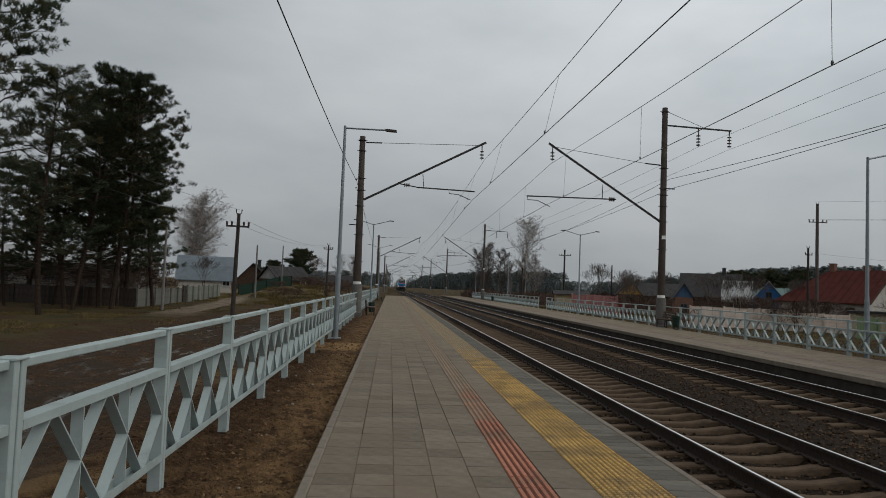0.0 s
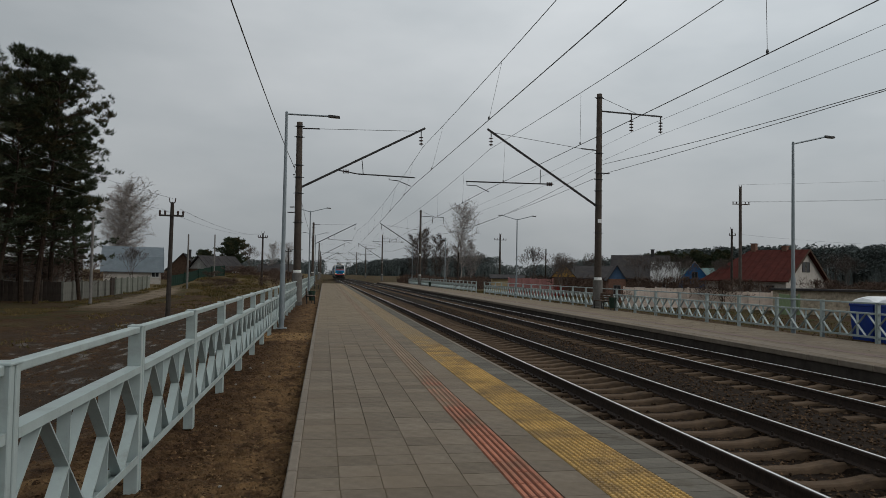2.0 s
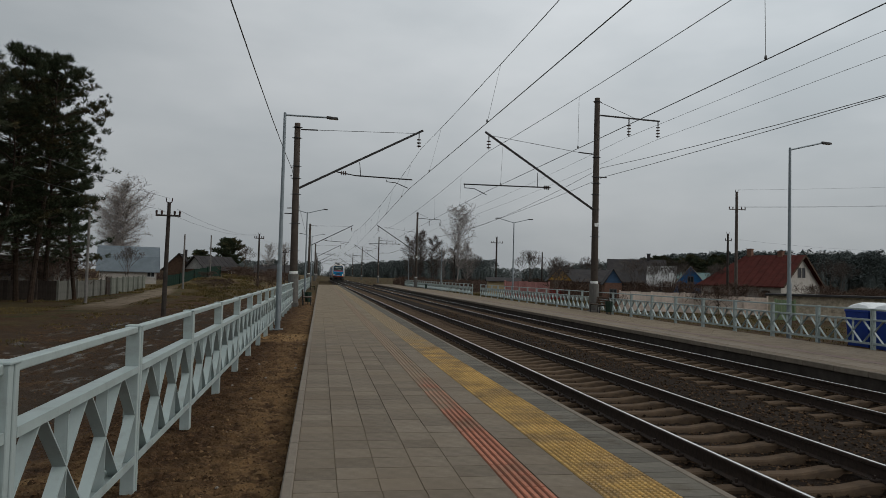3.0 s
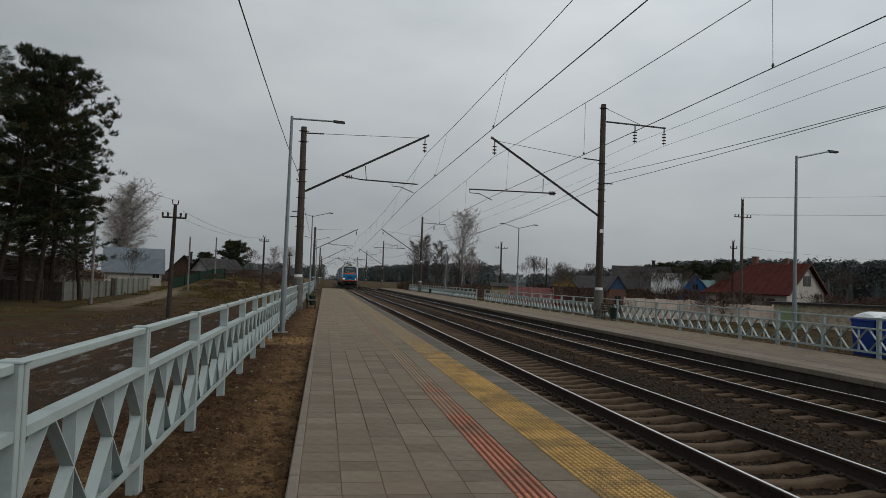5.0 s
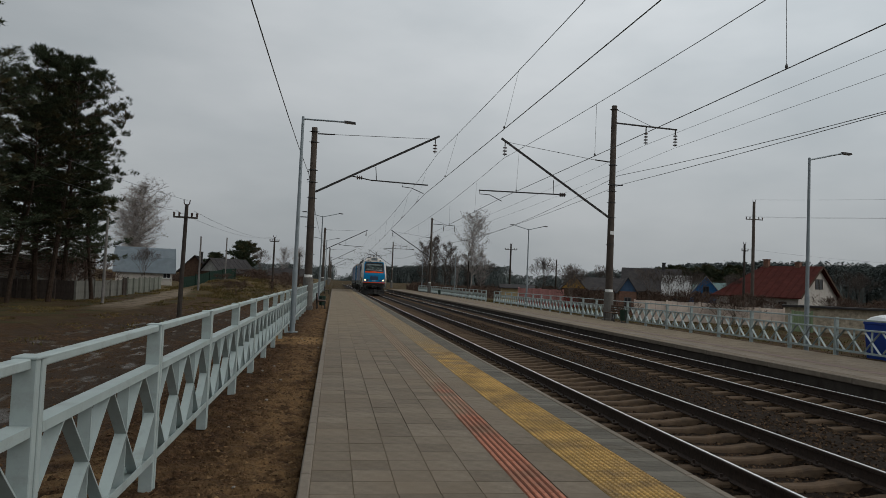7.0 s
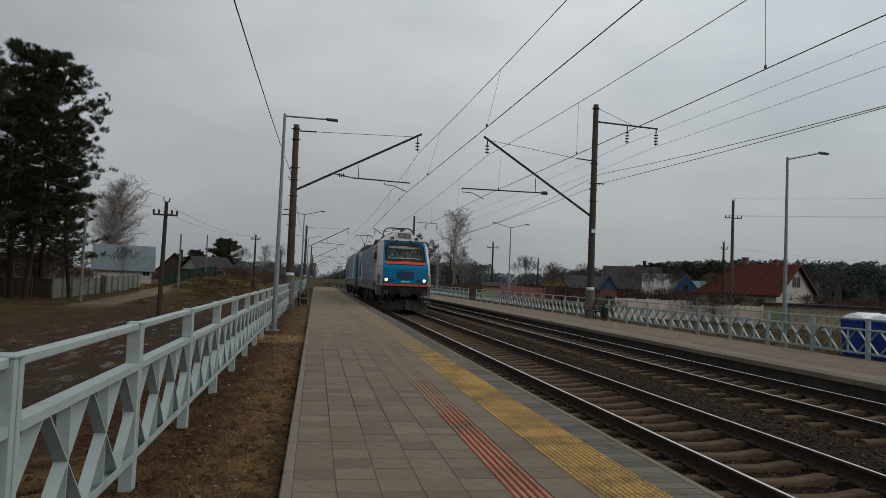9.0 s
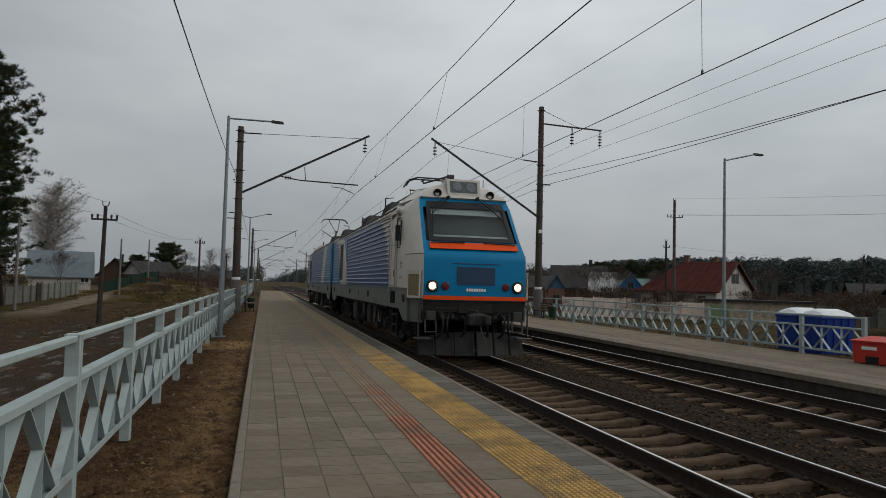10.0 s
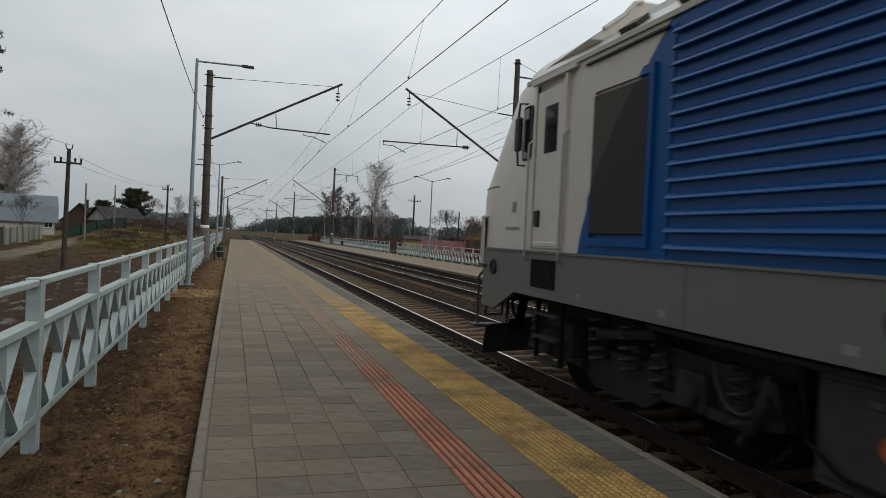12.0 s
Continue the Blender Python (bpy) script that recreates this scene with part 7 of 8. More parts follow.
def red_house(label, at, w, d, wall_h, roof_h):
    """A ridge that ends in a hip on one side and in a pale gable with two attic windows on the other."""
    t = thing("red_roof_house", label, "house", "village houses", at=at)
    th = 0.25
    wl_ = Shape().box(-w / 2, w / 2, -d / 2, -d / 2 + th, -0.6, wall_h).box(-w / 2, w / 2, d / 2 - th, d / 2, -0.6, wall_h)
    wl_.box(-w / 2, -w / 2 + th, -d / 2 + th, d / 2 - th, -0.6, wall_h).box(w / 2 - th, w / 2, -d / 2 + th, d / 2 - th, -0.6, wall_h)
    part("wall", wl_, WHITEWASH, t)
    a, b, z0, z1 = w / 2 + 0.45, d / 2 + 0.45, wall_h - 0.25, wall_h + roof_h
    base = [(-a, -b, z0), (a, -b, z0), (a, b, z0), (-a, b, z0), (-a + 3.4, 0, z1), (a, 0, z1)]
    low = [(x, y, z - 0.12) for x, y, z in base]
    rf = part("roof", Shape().add(base + low, [(0, 1, 5, 4), (2, 3, 4, 5), (3, 0, 4), (7, 6, 10, 11), (9, 8, 11, 10), (6, 9, 10), (0, 1, 7, 6), (2, 3, 9, 8), (3, 0, 6, 9), (1, 5, 11, 7), (5, 2, 8, 11)]), RED_ROOF, t)
    for k in range(1, 13):
        x = -a + 2 * a * k / 13
        u = min(1.0, (x + a) / 3.4)
        part("roof_seam", Shape().beam((x, -b, z0 + 0.02), (x, -b + b * u, z0 + (z1 - z0) * u + 0.02), 0.05, 0.05), RED_ROOF, rf)
    for e in (-1, 1):
        part("barge_board", Shape().beam((a + 0.02, e * b, z0 - 0.06), (a + 0.02, 0, z1 - 0.06), 0.04, 0.22), BROWN_WOOD, rf)
    gw_ = w / 2
    part("gable", Shape().prism([(-d / 2, wall_h), (0, z1 - 0.25), (d / 2, wall_h)], gw_ - 0.2, gw_ - 0.01, axis="x"), WHITEWASH, t, "pale gable wall")
    for y in (-0.55, 0.55):
        fr = Shape()
        for p, q, r_, q2 in ((-0.42, 0.42, -0.06, 0.0), (-0.42, 0.42, 1.05, 1.11), (-0.42, -0.36, 0, 1.05), (0.36, 0.42, 0, 1.05)):
            fr.box(gw_ - 0.01, gw_ + 0.05, y + p, y + q, wall_h + 0.85 + r_, wall_h + 0.85 + q2)
        win = part("window", fr, DARK_FRAME, t)
        part("pane", Shape().box(gw_ - 0.005, gw_ + 0.015, y - 0.36, y + 0.36, wall_h + 0.85, wall_h + 1.9), PANE, win)
    for x, zt in ((-a + 3.9, 0.7), (2.4, 0.35)):
        part("chimney", Shape().bevel_box(x - 0.28, x + 0.28, -0.3, 0.3, z1 - 0.6, z1 + zt, 0.02).box(x - 0.34, x + 0.34, -0.36, 0.36, z1 + zt, z1 + zt + 0.1), BRICK, rf)
    for x in (-2.6, 0.4, 3.0):
        window(t, x, -d / 2, 0.7, 0.8, 0.9, frame_m=DARK_FRAME)
    return t


red_house("pale house with a dark red half-hipped roof and attic windows", at_ground(51.5, 76.4, -59), 9.4, 10.2, 2.4, 3.4)
house("blue_house", "blue boarded house with a pale slate roof", at_ground(54.0, 97, -28), 4.4, 6, 2.0, 2.7, BLUE_WOOD, PALE_ROOF, BLUE_WOOD, "y", gable_windows=[(0, 2.4, 0.7, 0.8)])
house("pale_roof_house", "house with a steep pale worn slate roof", at_ground(51.0, 100, -28), 3.6, 6, 2.0, 2.7, BROWN_WOOD, PALE_ROOF, BROWN_WOOD, "x", windows=[(0, 0.8, 0.8, 0.9)])
house("dark_roof_house", "large dark house with a tall grey roof", at_ground(53, 113, -25), 9, 8, 2.4, 3.6, BROWN_WOOD, SLATE, BROWN_WOOD, "x", chimney=(2, 0, 7.0))
house("teal_roof_house", "low house with a pale green roof", at_ground(62, 108, -28), 7, 6, 2.2, 1.8, BROWN_WOOD, mat("pale green roofing", (0.11, 0.17, 0.16), 0.7, vary=0.15), BROWN_WOOD, "x")
house("ochre_house", "brown house with an ochre boarded gable", at_ground(35.0, 101, -15), 3.4, 6, 2.2, 1.9, BROWN_WOOD, SLATE, YELLOW_WOOD, "y", over=0.2)
house("brown_house", "long brown timber house with a dark roof", at_ground(39.8, 103, -15), 7.5, 6, 2.2, 1.7, BROWN_WOOD, SLATE, BROWN_WOOD, "x")
house("brick_shed", "small brown brick shed with a dull blue gable", at_ground(26.2, 61, -18), 1.5, 3.0, 2.1, 1.15, BRICK, SLATE, SLATE_BLUE, "y", over=0.15, gable_windows=[(0, 0.6, 0.5, 0.9)])
house("teal_house", "teal house with a white upper gable", at_ground(36.9, 31.6, -48), 5, 8, 2.6, 2.6, TEAL_WALL, SLATE, WHITEWASH, "y", over=0.35, gable_windows=[(0.2, 0.9, 0.8, 1.3)], windows=())
house("ochre_shed", "pale ochre shed behind the far platform", at_ground(25.2, 96, -10), 4.2, 3, 1.9, 0.4, mat("pale ochre wall", (0.36, 0.28, 0.16), 0.9, vary=0.12), SLATE, BEIGE, "x")
house("dark_roof_house", "far dark house with a grey roof", at_ground(68, 66, -35), 6, 6, 2.2, 1.3, BROWN_WOOD, SLATE, BROWN_WOOD, "x")
house("dark_roof_house", "far dark house with a grey roof", at_ground(84, 60, -45), 10, 7, 2.4, 2.6, BROWN_WOOD, SLATE, BROWN_WOOD, "x")
house("dark_roof_house", "far dark house with a grey roof", at_ground(60, 125, -20), 9, 7, 2.4, 2.4, BROWN_WOOD, SLATE, BROWN_WOOD, "x")

wall_ = thing("rubble_shed", "low beige rubble shed with a dark flat roof", "shed", at=at_ground(33.4, 42.6, -35))
part("wall", Shape().box(-3.4, 3.4, -1.5, 1.5, -0.4, 1.55), RUBBLE, wall_)
part("roof", Shape().box(-3.6, 3.6, -1.75, 1.7, 1.55, 1.68), SLATE, wall_)


def board_fence(label, material, p, q, h, board, gap=0.01, posts=True, category="fence", uneven=0.03):
    """Boards one by one from p to q."""
    p, q = Vector((*p, 0)), Vector((*q, 0))
    d = (q - p)
    n = max(2, round(d.length / board))
    t = thing("board_fence", label, category, "garden fences")
    turn = math.degrees(math.atan2(d.y, d.x))
    me = Shape().bevel_box(0, d.length / n - gap, -0.02, 0.02, 0.0, h, 0.006).mesh("board", material)
    g = random.Random(round(p.x * 7 + p.y))
    for i in range(n):
        a = p + d * i / n
        part("board", me, material, t, at=pose(a.x, a.y, ground_height(a.x, a.y) - 0.03 + g.uniform(-uneven, uneven), 0, 0, turn))
    if posts:
        for i in range(0, n + 1, max(1, n // max(1, round(d.length / 2.6)))):
            a = p + d * i / n
            part("post", Shape().bevel_box(-0.06, 0.06, -0.14, -0.025, -0.2, h + 0.05, 0.01), material, t, at=pose(a.x, a.y, ground_height(a.x, a.y), 0, 0, turn))
    return t


board_fence("grey weathered board fence along the lane", GREY_BOARD, (-16.2, 48), (-16.7, 60), 1.25, 0.42)
board_fence("dark brown boarded gate in the lane fence", DARK_BOARD, (-16.7, 60), (-16.8, 61.6), 1.4, 0.2)
board_fence("pale greenish board fence along the lane", mat("pale greenish fence board", (0.15, 0.155, 0.132), 0.9, scale=3, vary=0.15, per_object=0.15), (-16.8, 61.6), (-17.4, 76), 1.35, 0.42)
board_fence("dark brown board fence behind the pines", DARK_BOARD, (-34, 50.5), (-16.2, 48), 1.25, 0.3)
board_fence("dark green board fence by the brown house", mat("dark green fence board", (0.018, 0.034, 0.026), 0.9, vary=0.2), (-17.2, 84), (-12.6, 94), 1.3, 0.4)
board_fence("beige concrete panel fence behind the railings", BEIGE, (22.8, 51.5), (29.4, 49), 1.5, 0.8, 0.02)
board_fence("beige concrete panel fence behind the railings", BEIGE, (29.6, 48.9), (33.2, 47), 1.35, 0.8, 0.02)
board_fence("faded pink board fence beyond the far platform", PINK, (20.2, 76), (24.6, 74), 2.0, 0.22)
board_fence("dark red board fence beyond the far platform", mat("dark red fence board", (0.16, 0.02, 0.016), 0.8, vary=0.2), (24.8, 75), (26.4, 74.5), 1.3, 0.3)
board_fence("pale green gate in the garden fence", mat("pale green gate board", (0.20, 0.26, 0.15), 0.85, vary=0.1), (29.0, 41.5), (30.0, 41), 1.3, 0.2)
board_fence("weathered grey fence beyond the rubble shed", GREY_BOARD, (37, 41), (46, 38), 1.4, 0.5)
board_fence("faded pink board fence beyond the far platform", PINK, (26.8, 64.5), (31, 62), 1.0, 0.25)


# ---------------------------------------------------------------- village power poles
POLE = mat("dark tarred pole", (0.045, 0.038, 0.033), 0.9, scale=4, vary=0.3, bump=0.3)
GREY_POLE = mat("grey concrete pole", (0.16, 0.15, 0.14), 0.9, scale=4, vary=0.2, bump=0.2)


def power_pole(x, y, h, r, label, arms=(), material=POLE, turn=0, lean=0.0):
    t = thing("power_pole", label, "power pole", "power poles", at=at_ground(x, y, turn) @ pose(0, 0, 0, 0, lean, 0))
    part("pole", Shape().lathe([(r, -0.4), (r * 0.95, 1), (r * 0.7, h)], 10), material, t)
    for z, w in arms:
        arm = part("crossarm", Shape().beam((-w / 2, -0.1, z), (w / 2, -0.1, z), 0.06, 0.08), material, t)
        for e in (-1, 1):
            for f in ((1.0, 0.55) if w > 0.8 else (1.0,)):
                xx = e * w / 2 * f * 0.94
                part("insulator", Shape().lathe([(0.02, 0), (0.05, 0.05), (0.045, 0.12), (0.06, 0.14), (0.04, 0.2)], 8, m=pose(xx, -0.1, z + 0.03)), INSULATOR, arm)
    if arms:
        part("top_pins", Shape().path([(0, 0, h - 0.05), (-0.12, 0, h + 0.02), (-0.14, 0, h + 0.2)], 0.025).path([(0, 0, h - 0.05), (0.12, 0, h + 0.02), (0.14, 0, h + 0.2)], 0.025), INSULATOR, t)
    return t


power_pole(-7.08, 34.8, 5.35, 0.115, "dark power pole with a crossarm beside the muddy lane", ((4.72, 1.1),), lean=0.6)
power_pole(-6.5, 78, 5.5, 0.12, "dark power pole with a crossarm on the bank", ((5.05, 1.0),))
power_pole(-13.75, 45.6, 5.2, 0.10, "plain grey concrete pole by the board fence", (), GREY_POLE)
power_pole(-12.84, 71, 5.2, 0.10, "plain grey concrete pole by the lane", (), GREY_POLE)
power_pole(-13.5, 92, 5.2, 0.10, "plain grey concrete pole by the lane", (), GREY_POLE)
power_pole(-5.4, 112, 5.2, 0.12, "dark power pole far along the bank", ((4.7, 1.0),))
power_pole(37.95, 60, 10.85, 0.17, "tall power pole with two insulator pins and a crossarm", ((9.2, 1.7),), mat("brown-grey pole", (0.09, 0.075, 0.065), 0.9, scale=3, vary=0.25))
power_pole(41.0, 66.3, 7.4, 0.14, "shorter dark power pole beside the tall one", ((6.7, 0.7),))
power_pole(25.2, 100, 8.2, 0.16, "dark power pole beyond the far platform", ((7.4, 1.8),))
power_pole(36.0, 112, 6.8, 0.14, "dark power pole among the gardens")
power_pole(22.5, 118, 6.0, 0.13, "dark power pole among the bare trees")
power_pole(62.0, 62.0, 6.4, 0.13, "dark power pole among the far gardens", ((6.0, 0.9),))
for pts, sag in (([(-7.5, 34.7, 4.45), (-6.95, 78, 5.7)], 0.5), ([(-6.65, 34.7, 4.45), (-6.05, 78, 5.7)], 0.5), ([(-7.0, 34.8, 4.95), (-19.5, 45.5, 9.4)], 0.25), ([(-7.6, 34.7, 4.45), (-19.2, 45.2, 7.6)], 0.25), ([(-6.95, 78, 5.7), (-5.9, 112, 5.9)], 0.3),
                 ([(37.9, 60, 10.45), (74, 26, 11.2)], 0.7), ([(38.7, 60, 8.85), (74, 25, 9.7)], 0.7), ([(37.1, 60, 8.85), (73, 24, 9.4)], 0.7), ([(41, 66.2, 6.35), (62, 61.9, 5.4)], 0.3)):
    a, b = Vector(pts[0]), Vector(pts[1])
    line = [a.lerp(b, k / 10) - Vector((0, 0, 4 * sag * k / 10 * (1 - k / 10))) for k in range(11)]
    solid("power_line", Shape().path(line, 0.008, 4), PALE_WIRE, "thin grey village power line", "power line", "village power lines")


# ---------------------------------------------------------------- platform furniture
SLAT = mat("brown bench slat", (0.07, 0.04, 0.025), 0.7, scale=5, vary=0.3, per_object=0.15)
GREEN_BIN = mat("dark green painted bin", (0.012, 0.03, 0.02), 0.5, scale=5, vary=0.2)


def bench(at, label):
    t = thing("bench", label, "bench", "platform benches", at=at)
    for y in (-0.65, 0.65):
        s = Shape().beam((-0.22, y, 0), (-0.22, y, 0.42), 0.05, 0.05, up=(0, 1, 0)).beam((0.2, y, 0), (0.26, y, 0.85), 0.05, 0.05, up=(0, 1, 0)).beam((-0.25, y, 0.42), (0.24, y, 0.42), 0.05, 0.04)
        part("bench_frame", s, DARK_STEEL, t)
    for k in range(4):
        part("seat_slat", Shape().bevel_box(-0.26 + 0.115 * k, -0.16 + 0.115 * k, -0.85, 0.85, 0.445, 0.475, 0.006), SLAT, t)
    for k in range(3):
        part("back_slat", Shape().bevel_box(0.185 + 0.014 * k, 0.21 + 0.014 * k, -0.85, 0.85, 0.52 + 0.12 * k, 0.61 + 0.12 * k, 0.006), SLAT, t)
    return t


def litter_bin(at, label):
    t = thing("litter_bin", label, "litter bin", "litter bins", at=at)
    part("bucket", Shape().lathe([(0.16, 0.12), (0.21, 0.66), (0.215, 0.68), (0.19, 0.68), (0.15, 0.16)], 14), GREEN_BIN, t)
    part("stand", Shape().path([(-0.26, 0, 0), (-0.26, 0, 0.62), (-0.2, 0, 0.62)], 0.018).path([(0.26, 0, 0), (0.26, 0, 0.62), (0.2, 0, 0.62)], 0.018).tube((-0.3, 0, 0.012), (0.3, 0, 0.012), 0.02), DARK_STEEL, t)
    return t


bench(pose(-0.66, 40.2, -0.13, 0, 0, 180), "brown slatted bench beside the concrete mast")
litter_bin(pose(-0.62, 41.7, -0.13, 0, 0, 90), "dark green litter bin beside the bench")
bench(pose(15.1, 36.9, Q_TOP - 0.01), "brown slatted bench on the opposite platform")
litter_bin(pose(14.95, 35.2, Q_TOP, 0, 0, 90), "dark green litter bin on the opposite platform")
litter_bin(pose(14.9, 99.5, Q_TOP, 0, 0, 90), "dark litter bin far along the opposite platform")
bench(pose(-0.72, 78, -0.13, 0, 0, 180), "brown slatted bench far along the platform")

BLUE_PLASTIC = mat("blue container plastic", (0.008, 0.032, 0.20), 0.5, scale=3, vary=0.12, stain=(0.02, 0.06, 0.2), stain_scale=2)
WHITE_PLASTIC = mat("white lid plastic", (0.68, 0.70, 0.70), 0.5, scale=3, vary=0.05)


def container(at, label):
    """A wheeled waste container with a domed lid."""
    t = thing("waste_container", label, "waste container", "waste containers", at=at)
    body = Shape().add([(-0.5, -0.72, 0.16), (0.5, -0.72, 0.16), (0.5, 0.72, 0.16), (-0.5, 0.72, 0.16), (-0.58, -0.80, 1.3), (0.58, -0.80, 1.3), (0.58, 0.80, 1.3), (-0.58, 0.80, 1.3)], [(3, 2, 1, 0), (4, 5, 6, 7), (0, 1, 5, 4), (1, 2, 6, 5), (2, 3, 7, 6), (3, 0, 4, 7)])
    for y in (-0.5, -0.17, 0.17, 0.5):
        body.beam((-0.535, y, 0.2), (-0.6, y * 1.08, 1.24), 0.1, 0.03, up=(1, 0, 0))
    body.bevel_box(-0.62, 0.62, -0.82, 0.82, 1.24, 1.32, 0.02)
    part("body", body, BLUE_PLASTIC, t, "blue ribbed body")
    lid = Shape()
    prof = [(-0.62, 1.325), (-0.55, 1.40), (-0.38, 1.50), (0.0, 1.56), (0.38, 1.50), (0.55, 1.40), (0.62, 1.325)]
    ys = [(-0.81, 0.25), (-0.7, 0.75), (-0.5, 1.0), (0.5, 1.0), (0.7, 0.75), (0.81, 0.25)]
    v = [(x, y, 1.325 + (z - 1.325) * k) for y, k in ys for x, z in prof]
    n = len(prof)
    lid.add(v, [(j * n + i, j * n + i + 1, (j + 1) * n + i + 1, (j + 1) * n + i) for j in range(len(ys) - 1) for i in range(n - 1)] + [tuple(range(n)), tuple(range(len(v) - 1, len(v) - n - 1, -1))])
    part("lid", lid, WHITE_PLASTIC, t, "white domed lid")
    for x in (-0.4, 0.4):
        for y in (-0.6, 0.6):
            part("caster", Shape().tube((x - 0.03, y, 0.08), (x + 0.03, y, 0.08), 0.08, n=10).box(x - 0.04, x + 0.04, y - 0.03, y + 0.03, 0.1, 0.18), BLACK, t)
    return t


container(pose(17.22, 19.86, -0.40, 0, 0, 91) @ Matrix.Diagonal((0.82, 0.76, 1, 1)), "blue waste container with a white domed lid behind the railings")
container(pose(17.24, 18.8, -0.40, 0, 0, 89) @ Matrix.Diagonal((0.82, 0.76, 1, 1)), "blue waste container with a white domed lid behind the railings")

box_t = thing("grit_box", "red metal grit box with a sloping lid", "grit box", at=pose(15.05, 14.5, Q_TOP, 0, 0, 12))
part("body", Shape().add([(-0.38, -0.62, 0.02), (0.38, -0.62, 0.02), (0.38, 0.62, 0.02), (-0.38, 0.62, 0.02), (-0.40, -0.64, 0.54), (0.38, -0.64, 0.62), (0.38, 0.64, 0.62), (-0.40, 0.64, 0.54)], [(3, 2, 1, 0), (4, 5, 6, 7), (0, 1, 5, 4), (1, 2, 6, 5), (2, 3, 7, 6), (3, 0, 4, 7)]), RED_PAINT, box_t)
part("lid", Shape().add([(-0.44, -0.67, 0.545), (0.42, -0.67, 0.63), (0.42, 0.67, 0.63), (-0.44, 0.67, 0.545), (-0.44, -0.67, 0.58), (0.42, -0.67, 0.67), (0.42, 0.67, 0.67), (-0.44, 0.67, 0.58)], [(3, 2, 1, 0), (4, 5, 6, 7), (0, 1, 5, 4), (1, 2, 6, 5), (2, 3, 7, 6), (3, 0, 4, 7)]), RED_PAINT, box_t)
part("hatch", Shape().box(-0.405, -0.38, -0.02, 0.3, 0.03, 0.2), BLACK, box_t)
part("mark_bars", Shape().box(-0.404, -0.38, 0.02, 0.4, 0.36, 0.44), WHITE_PAINT, box_t, "pale unreadable marking")

litter = random.Random(3)
for i in range(26):                                       # pale stones on the soil strip
    y = 4.2 + 16 * litter.random() ** 1.5
    x = litter.uniform(-1.25, -0.3)
    r = litter.uniform(0.012, 0.03)
    s = Shape().lathe([(r * 0.5, -r * 0.4), (r, 0), (r * 0.75, r * 0.5), (r * 0.2, r * 0.7)], 6)
    solid("pebble", s, CONCRETE, "pale pebble on the bare soil", "pebble", "pebbles", at=pose(x, y, ground_height(x, y) + r * 0.2, litter.uniform(-20, 20), 0, litter.uniform(0, 360)))
clods, dry_clods = Shape(), Shape()
for i in range(36000):                                     # clods of churned soil
    y = 3.2 + 22 * litter.random() ** 1.5
    x = litter.uniform(-2.3, -0.26)
    r = litter.uniform(0.006, 0.019) * (1 if litter.random() < 0.9 else 2.0)
    if i > 27000:                                         # and of the muddy lane
        x, y = litter.uniform(-9.5, -2.3), 7 + 40 * litter.random() ** 1.3
        r = litter.uniform(0.012, 0.036)
    z = ground_height(x, y)
    a = litter.uniform(0, 3.1)
    pts = []
    for dx, dy, dz in ((1, 0, 0), (0, 1, 0), (-1, 0, 0), (0, -1, 0), (0, 0, 1)):
        k = r * litter.uniform(0.6, 1.4)
        pts.append((x + k * (dx * math.cos(a) - dy * math.sin(a)), y + k * (dx * math.sin(a) + dy * math.cos(a)), z + k * dz * 0.7 - 0.004))
    (dry_clods if litter.random() < 0.65 * smooth_step(-1.3, -0.6, x) else clods).add(pts, [(0, 1, 4), (1, 2, 4), (2, 3, 4), (3, 0, 4)])
solid("soil_clods", clods, mat("soil clod", (0.072, 0.042, 0.022), 0.95, scale=12, vary=0.3, per_island=0.6), "loose clods of brown soil beside the platform", "soil", kind="stuff")
solid("dry_soil_clods", dry_clods, mat("dry soil clod", (0.125, 0.078, 0.040), 0.95, scale=12, vary=0.3, per_island=0.5), "loose dry sandy clods along the platform kerb", "soil", kind="stuff")


# ---------------------------------------------------------------- sleepers and paving, piece by piece
for c, track in TRACKS:
    for i in range(252):
        y = -9.2 + 0.595 * i + rng.uniform(-0.02, 0.02)
        part("sleeper", sleeper_mesh, SLEEPER, track, at=pose(c + bend(y), y, RAIL - 0.18, 0, 0, rng.uniform(-0.5, 0.5)))
        if y < 45:
            part("rail_fastening", clip_mesh, RUST, track, at=pose(c + bend(y), y, RAIL - 0.18))


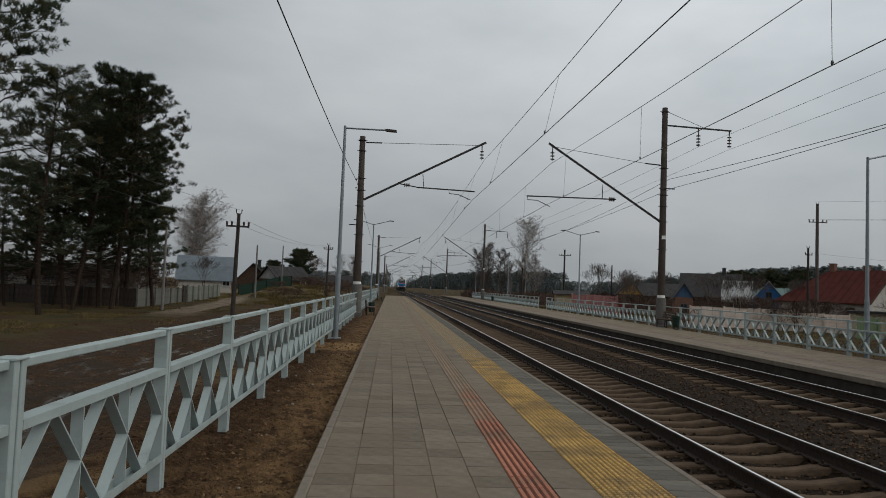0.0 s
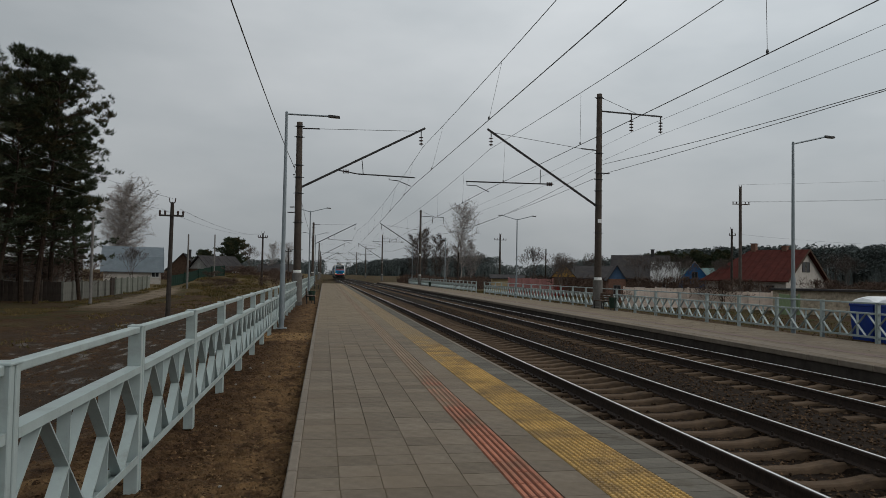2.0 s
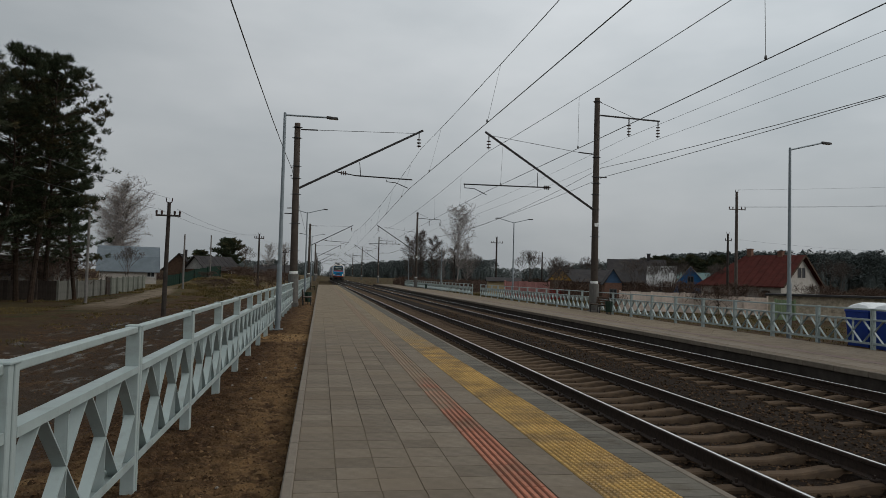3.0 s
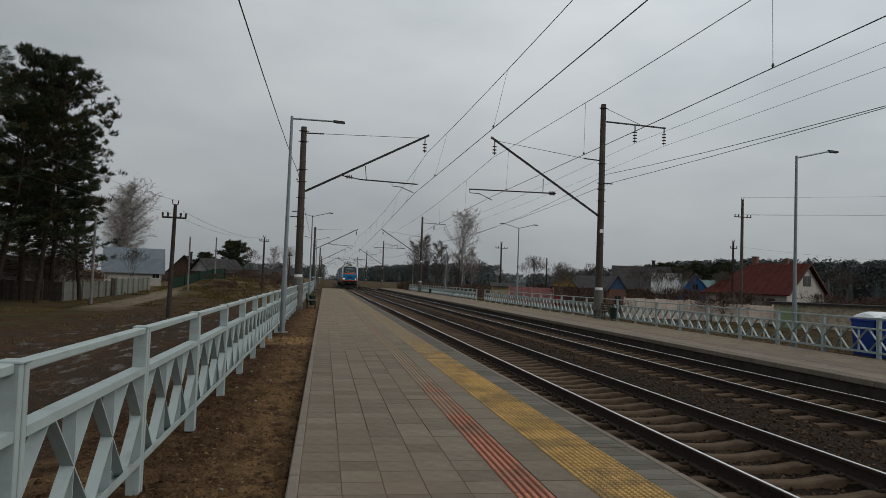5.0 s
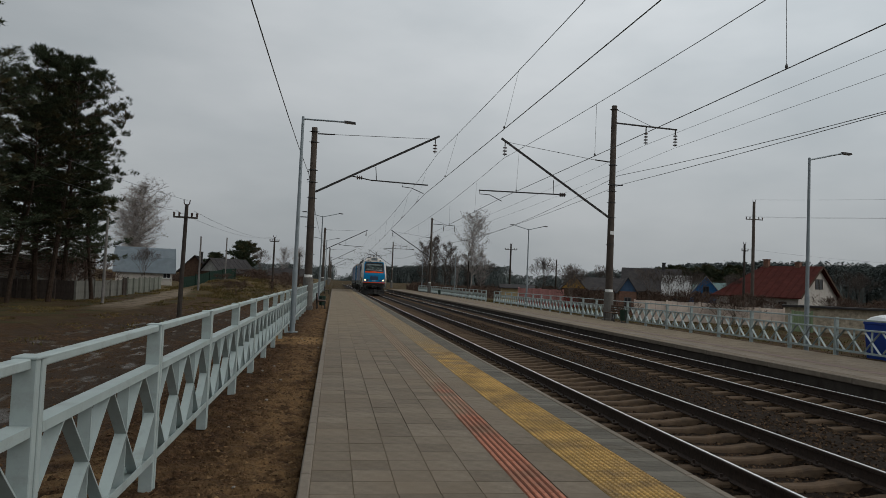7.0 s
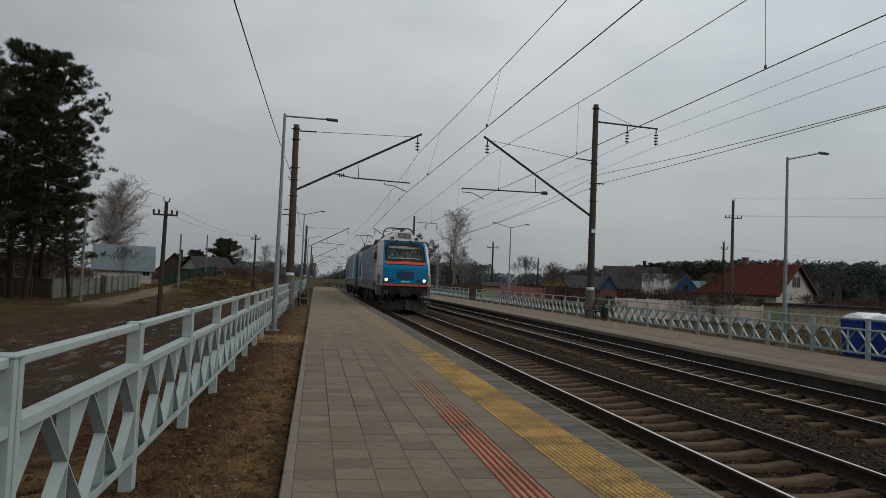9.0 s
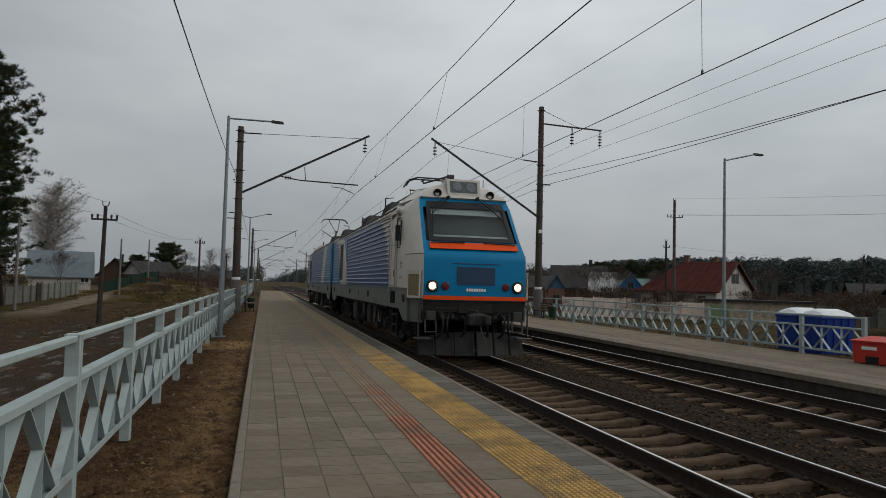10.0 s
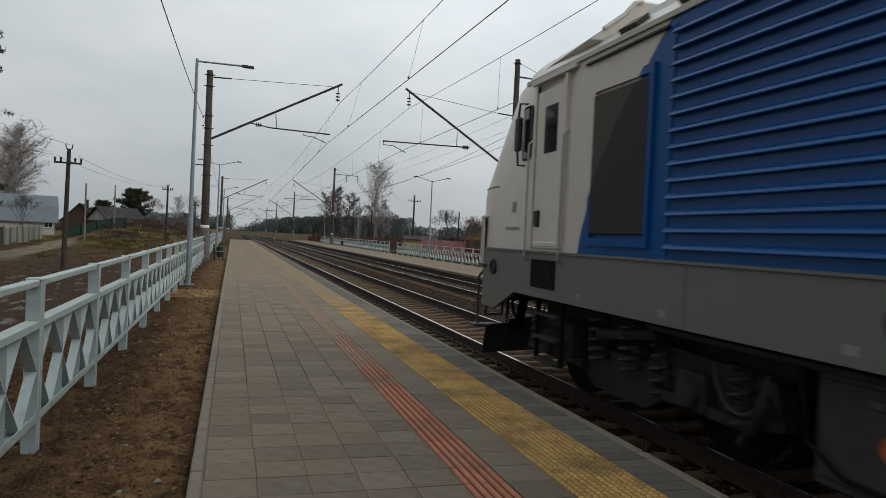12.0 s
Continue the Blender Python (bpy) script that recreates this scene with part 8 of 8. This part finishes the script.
for i in NEAR_ROWS:
    y = i * PITCH
    for k, (a, b) in enumerate(COLS):
        slip = 0.012 * fnoise(i * 3.3, 2.0) if y < 7.7 else 0.0          # the nearest rows lie a little out of line
        part("paving_stone", paver_mesh, PAVER, platform, at=pose(a + slip, y, jitter(i, k), 0.25 * fnoise(i * 2.3, k), 0.25 * fnoise(i, k * 2.9, 4), 0))
    part("paving_stone", mid_mesh, PAVER, platform, at=pose(1.787, y, jitter(i, 8)))
    for k in (0, 1):
        part("edge_paving_stone", edge_mesh, EDGE_PAVER, platform, at=pose(2.729, y + k * PITCH / 2, jitter(i, 9 + k)))
    part("guiding_tile", ribbed_mesh, RED_TILE, platform, "red ribbed tactile tile", at=pose(1.483, y, 0.001))
    for k in (0, 1):
        part("warning_tile", stud_mesh, YELLOW_TILE, platform, "yellow studded tactile tile", at=pose(2.13 + 0.2995 * k, y, 0.001))
far_grey, far_edge, far_red, far_yellow = Shape(), Shape(), Shape(), Shape()
for i in list(range(-40, -6)) + list(range(50, int(P_END / PITCH))):
    y = i * PITCH
    for k, (a, b) in enumerate(COLS + [(1.787, 2.13)]):
        z = jitter(i, k)
        far_grey.box(a + 0.0012, b - 0.0012, y + 0.0012, y + PITCH - 0.0012, -0.03, z)
    for k in (0, 1):
        far_edge.box(2.7315, 3.054, y + k * PITCH / 2 + 0.002, y + (k + 1) * PITCH / 2 - 0.002, -0.03, 0)
    if 50 <= i:
        for k in range(5):
            x = 1.483 + 0.304 * (k + 0.5) / 5
            far_red.prism([(x - 0.021, -0.008), (x - 0.014, 0.004), (x + 0.014, 0.004), (x + 0.021, -0.008)], y + 0.012, y + PITCH - 0.012)
        for k in range(10):
            x = 2.13 + 0.599 * (k + 0.5) / 10
            far_yellow.prism([(x - 0.016, -0.003), (x - 0.009, 0.006), (x + 0.009, 0.006), (x + 0.016, -0.003)], y + 0.01, y + PITCH - 0.01)
    far_red.box(1.485, 1.785, y + 0.002, y + PITCH - 0.002, -0.03, -0.002, 1)
    far_yellow.box(2.132, 2.727, y + 0.002, y + PITCH - 0.002, -0.03, -0.001, 1)
for nm, s, m_, lab in (("far_paving_stones", far_grey, PAVER, ""), ("far_edge_paving_stones", far_edge, EDGE_PAVER, ""), ("far_guiding_tiles", far_red, (RED_TILE, RED_GROOVE), "red ribbed tactile strip"), ("far_warning_tiles", far_yellow, (YELLOW_TILE, YELLOW_BED), "yellow studded tactile strip")):
    tagged(part(nm, s, m_, platform, lab), kind="stuff")



motions()
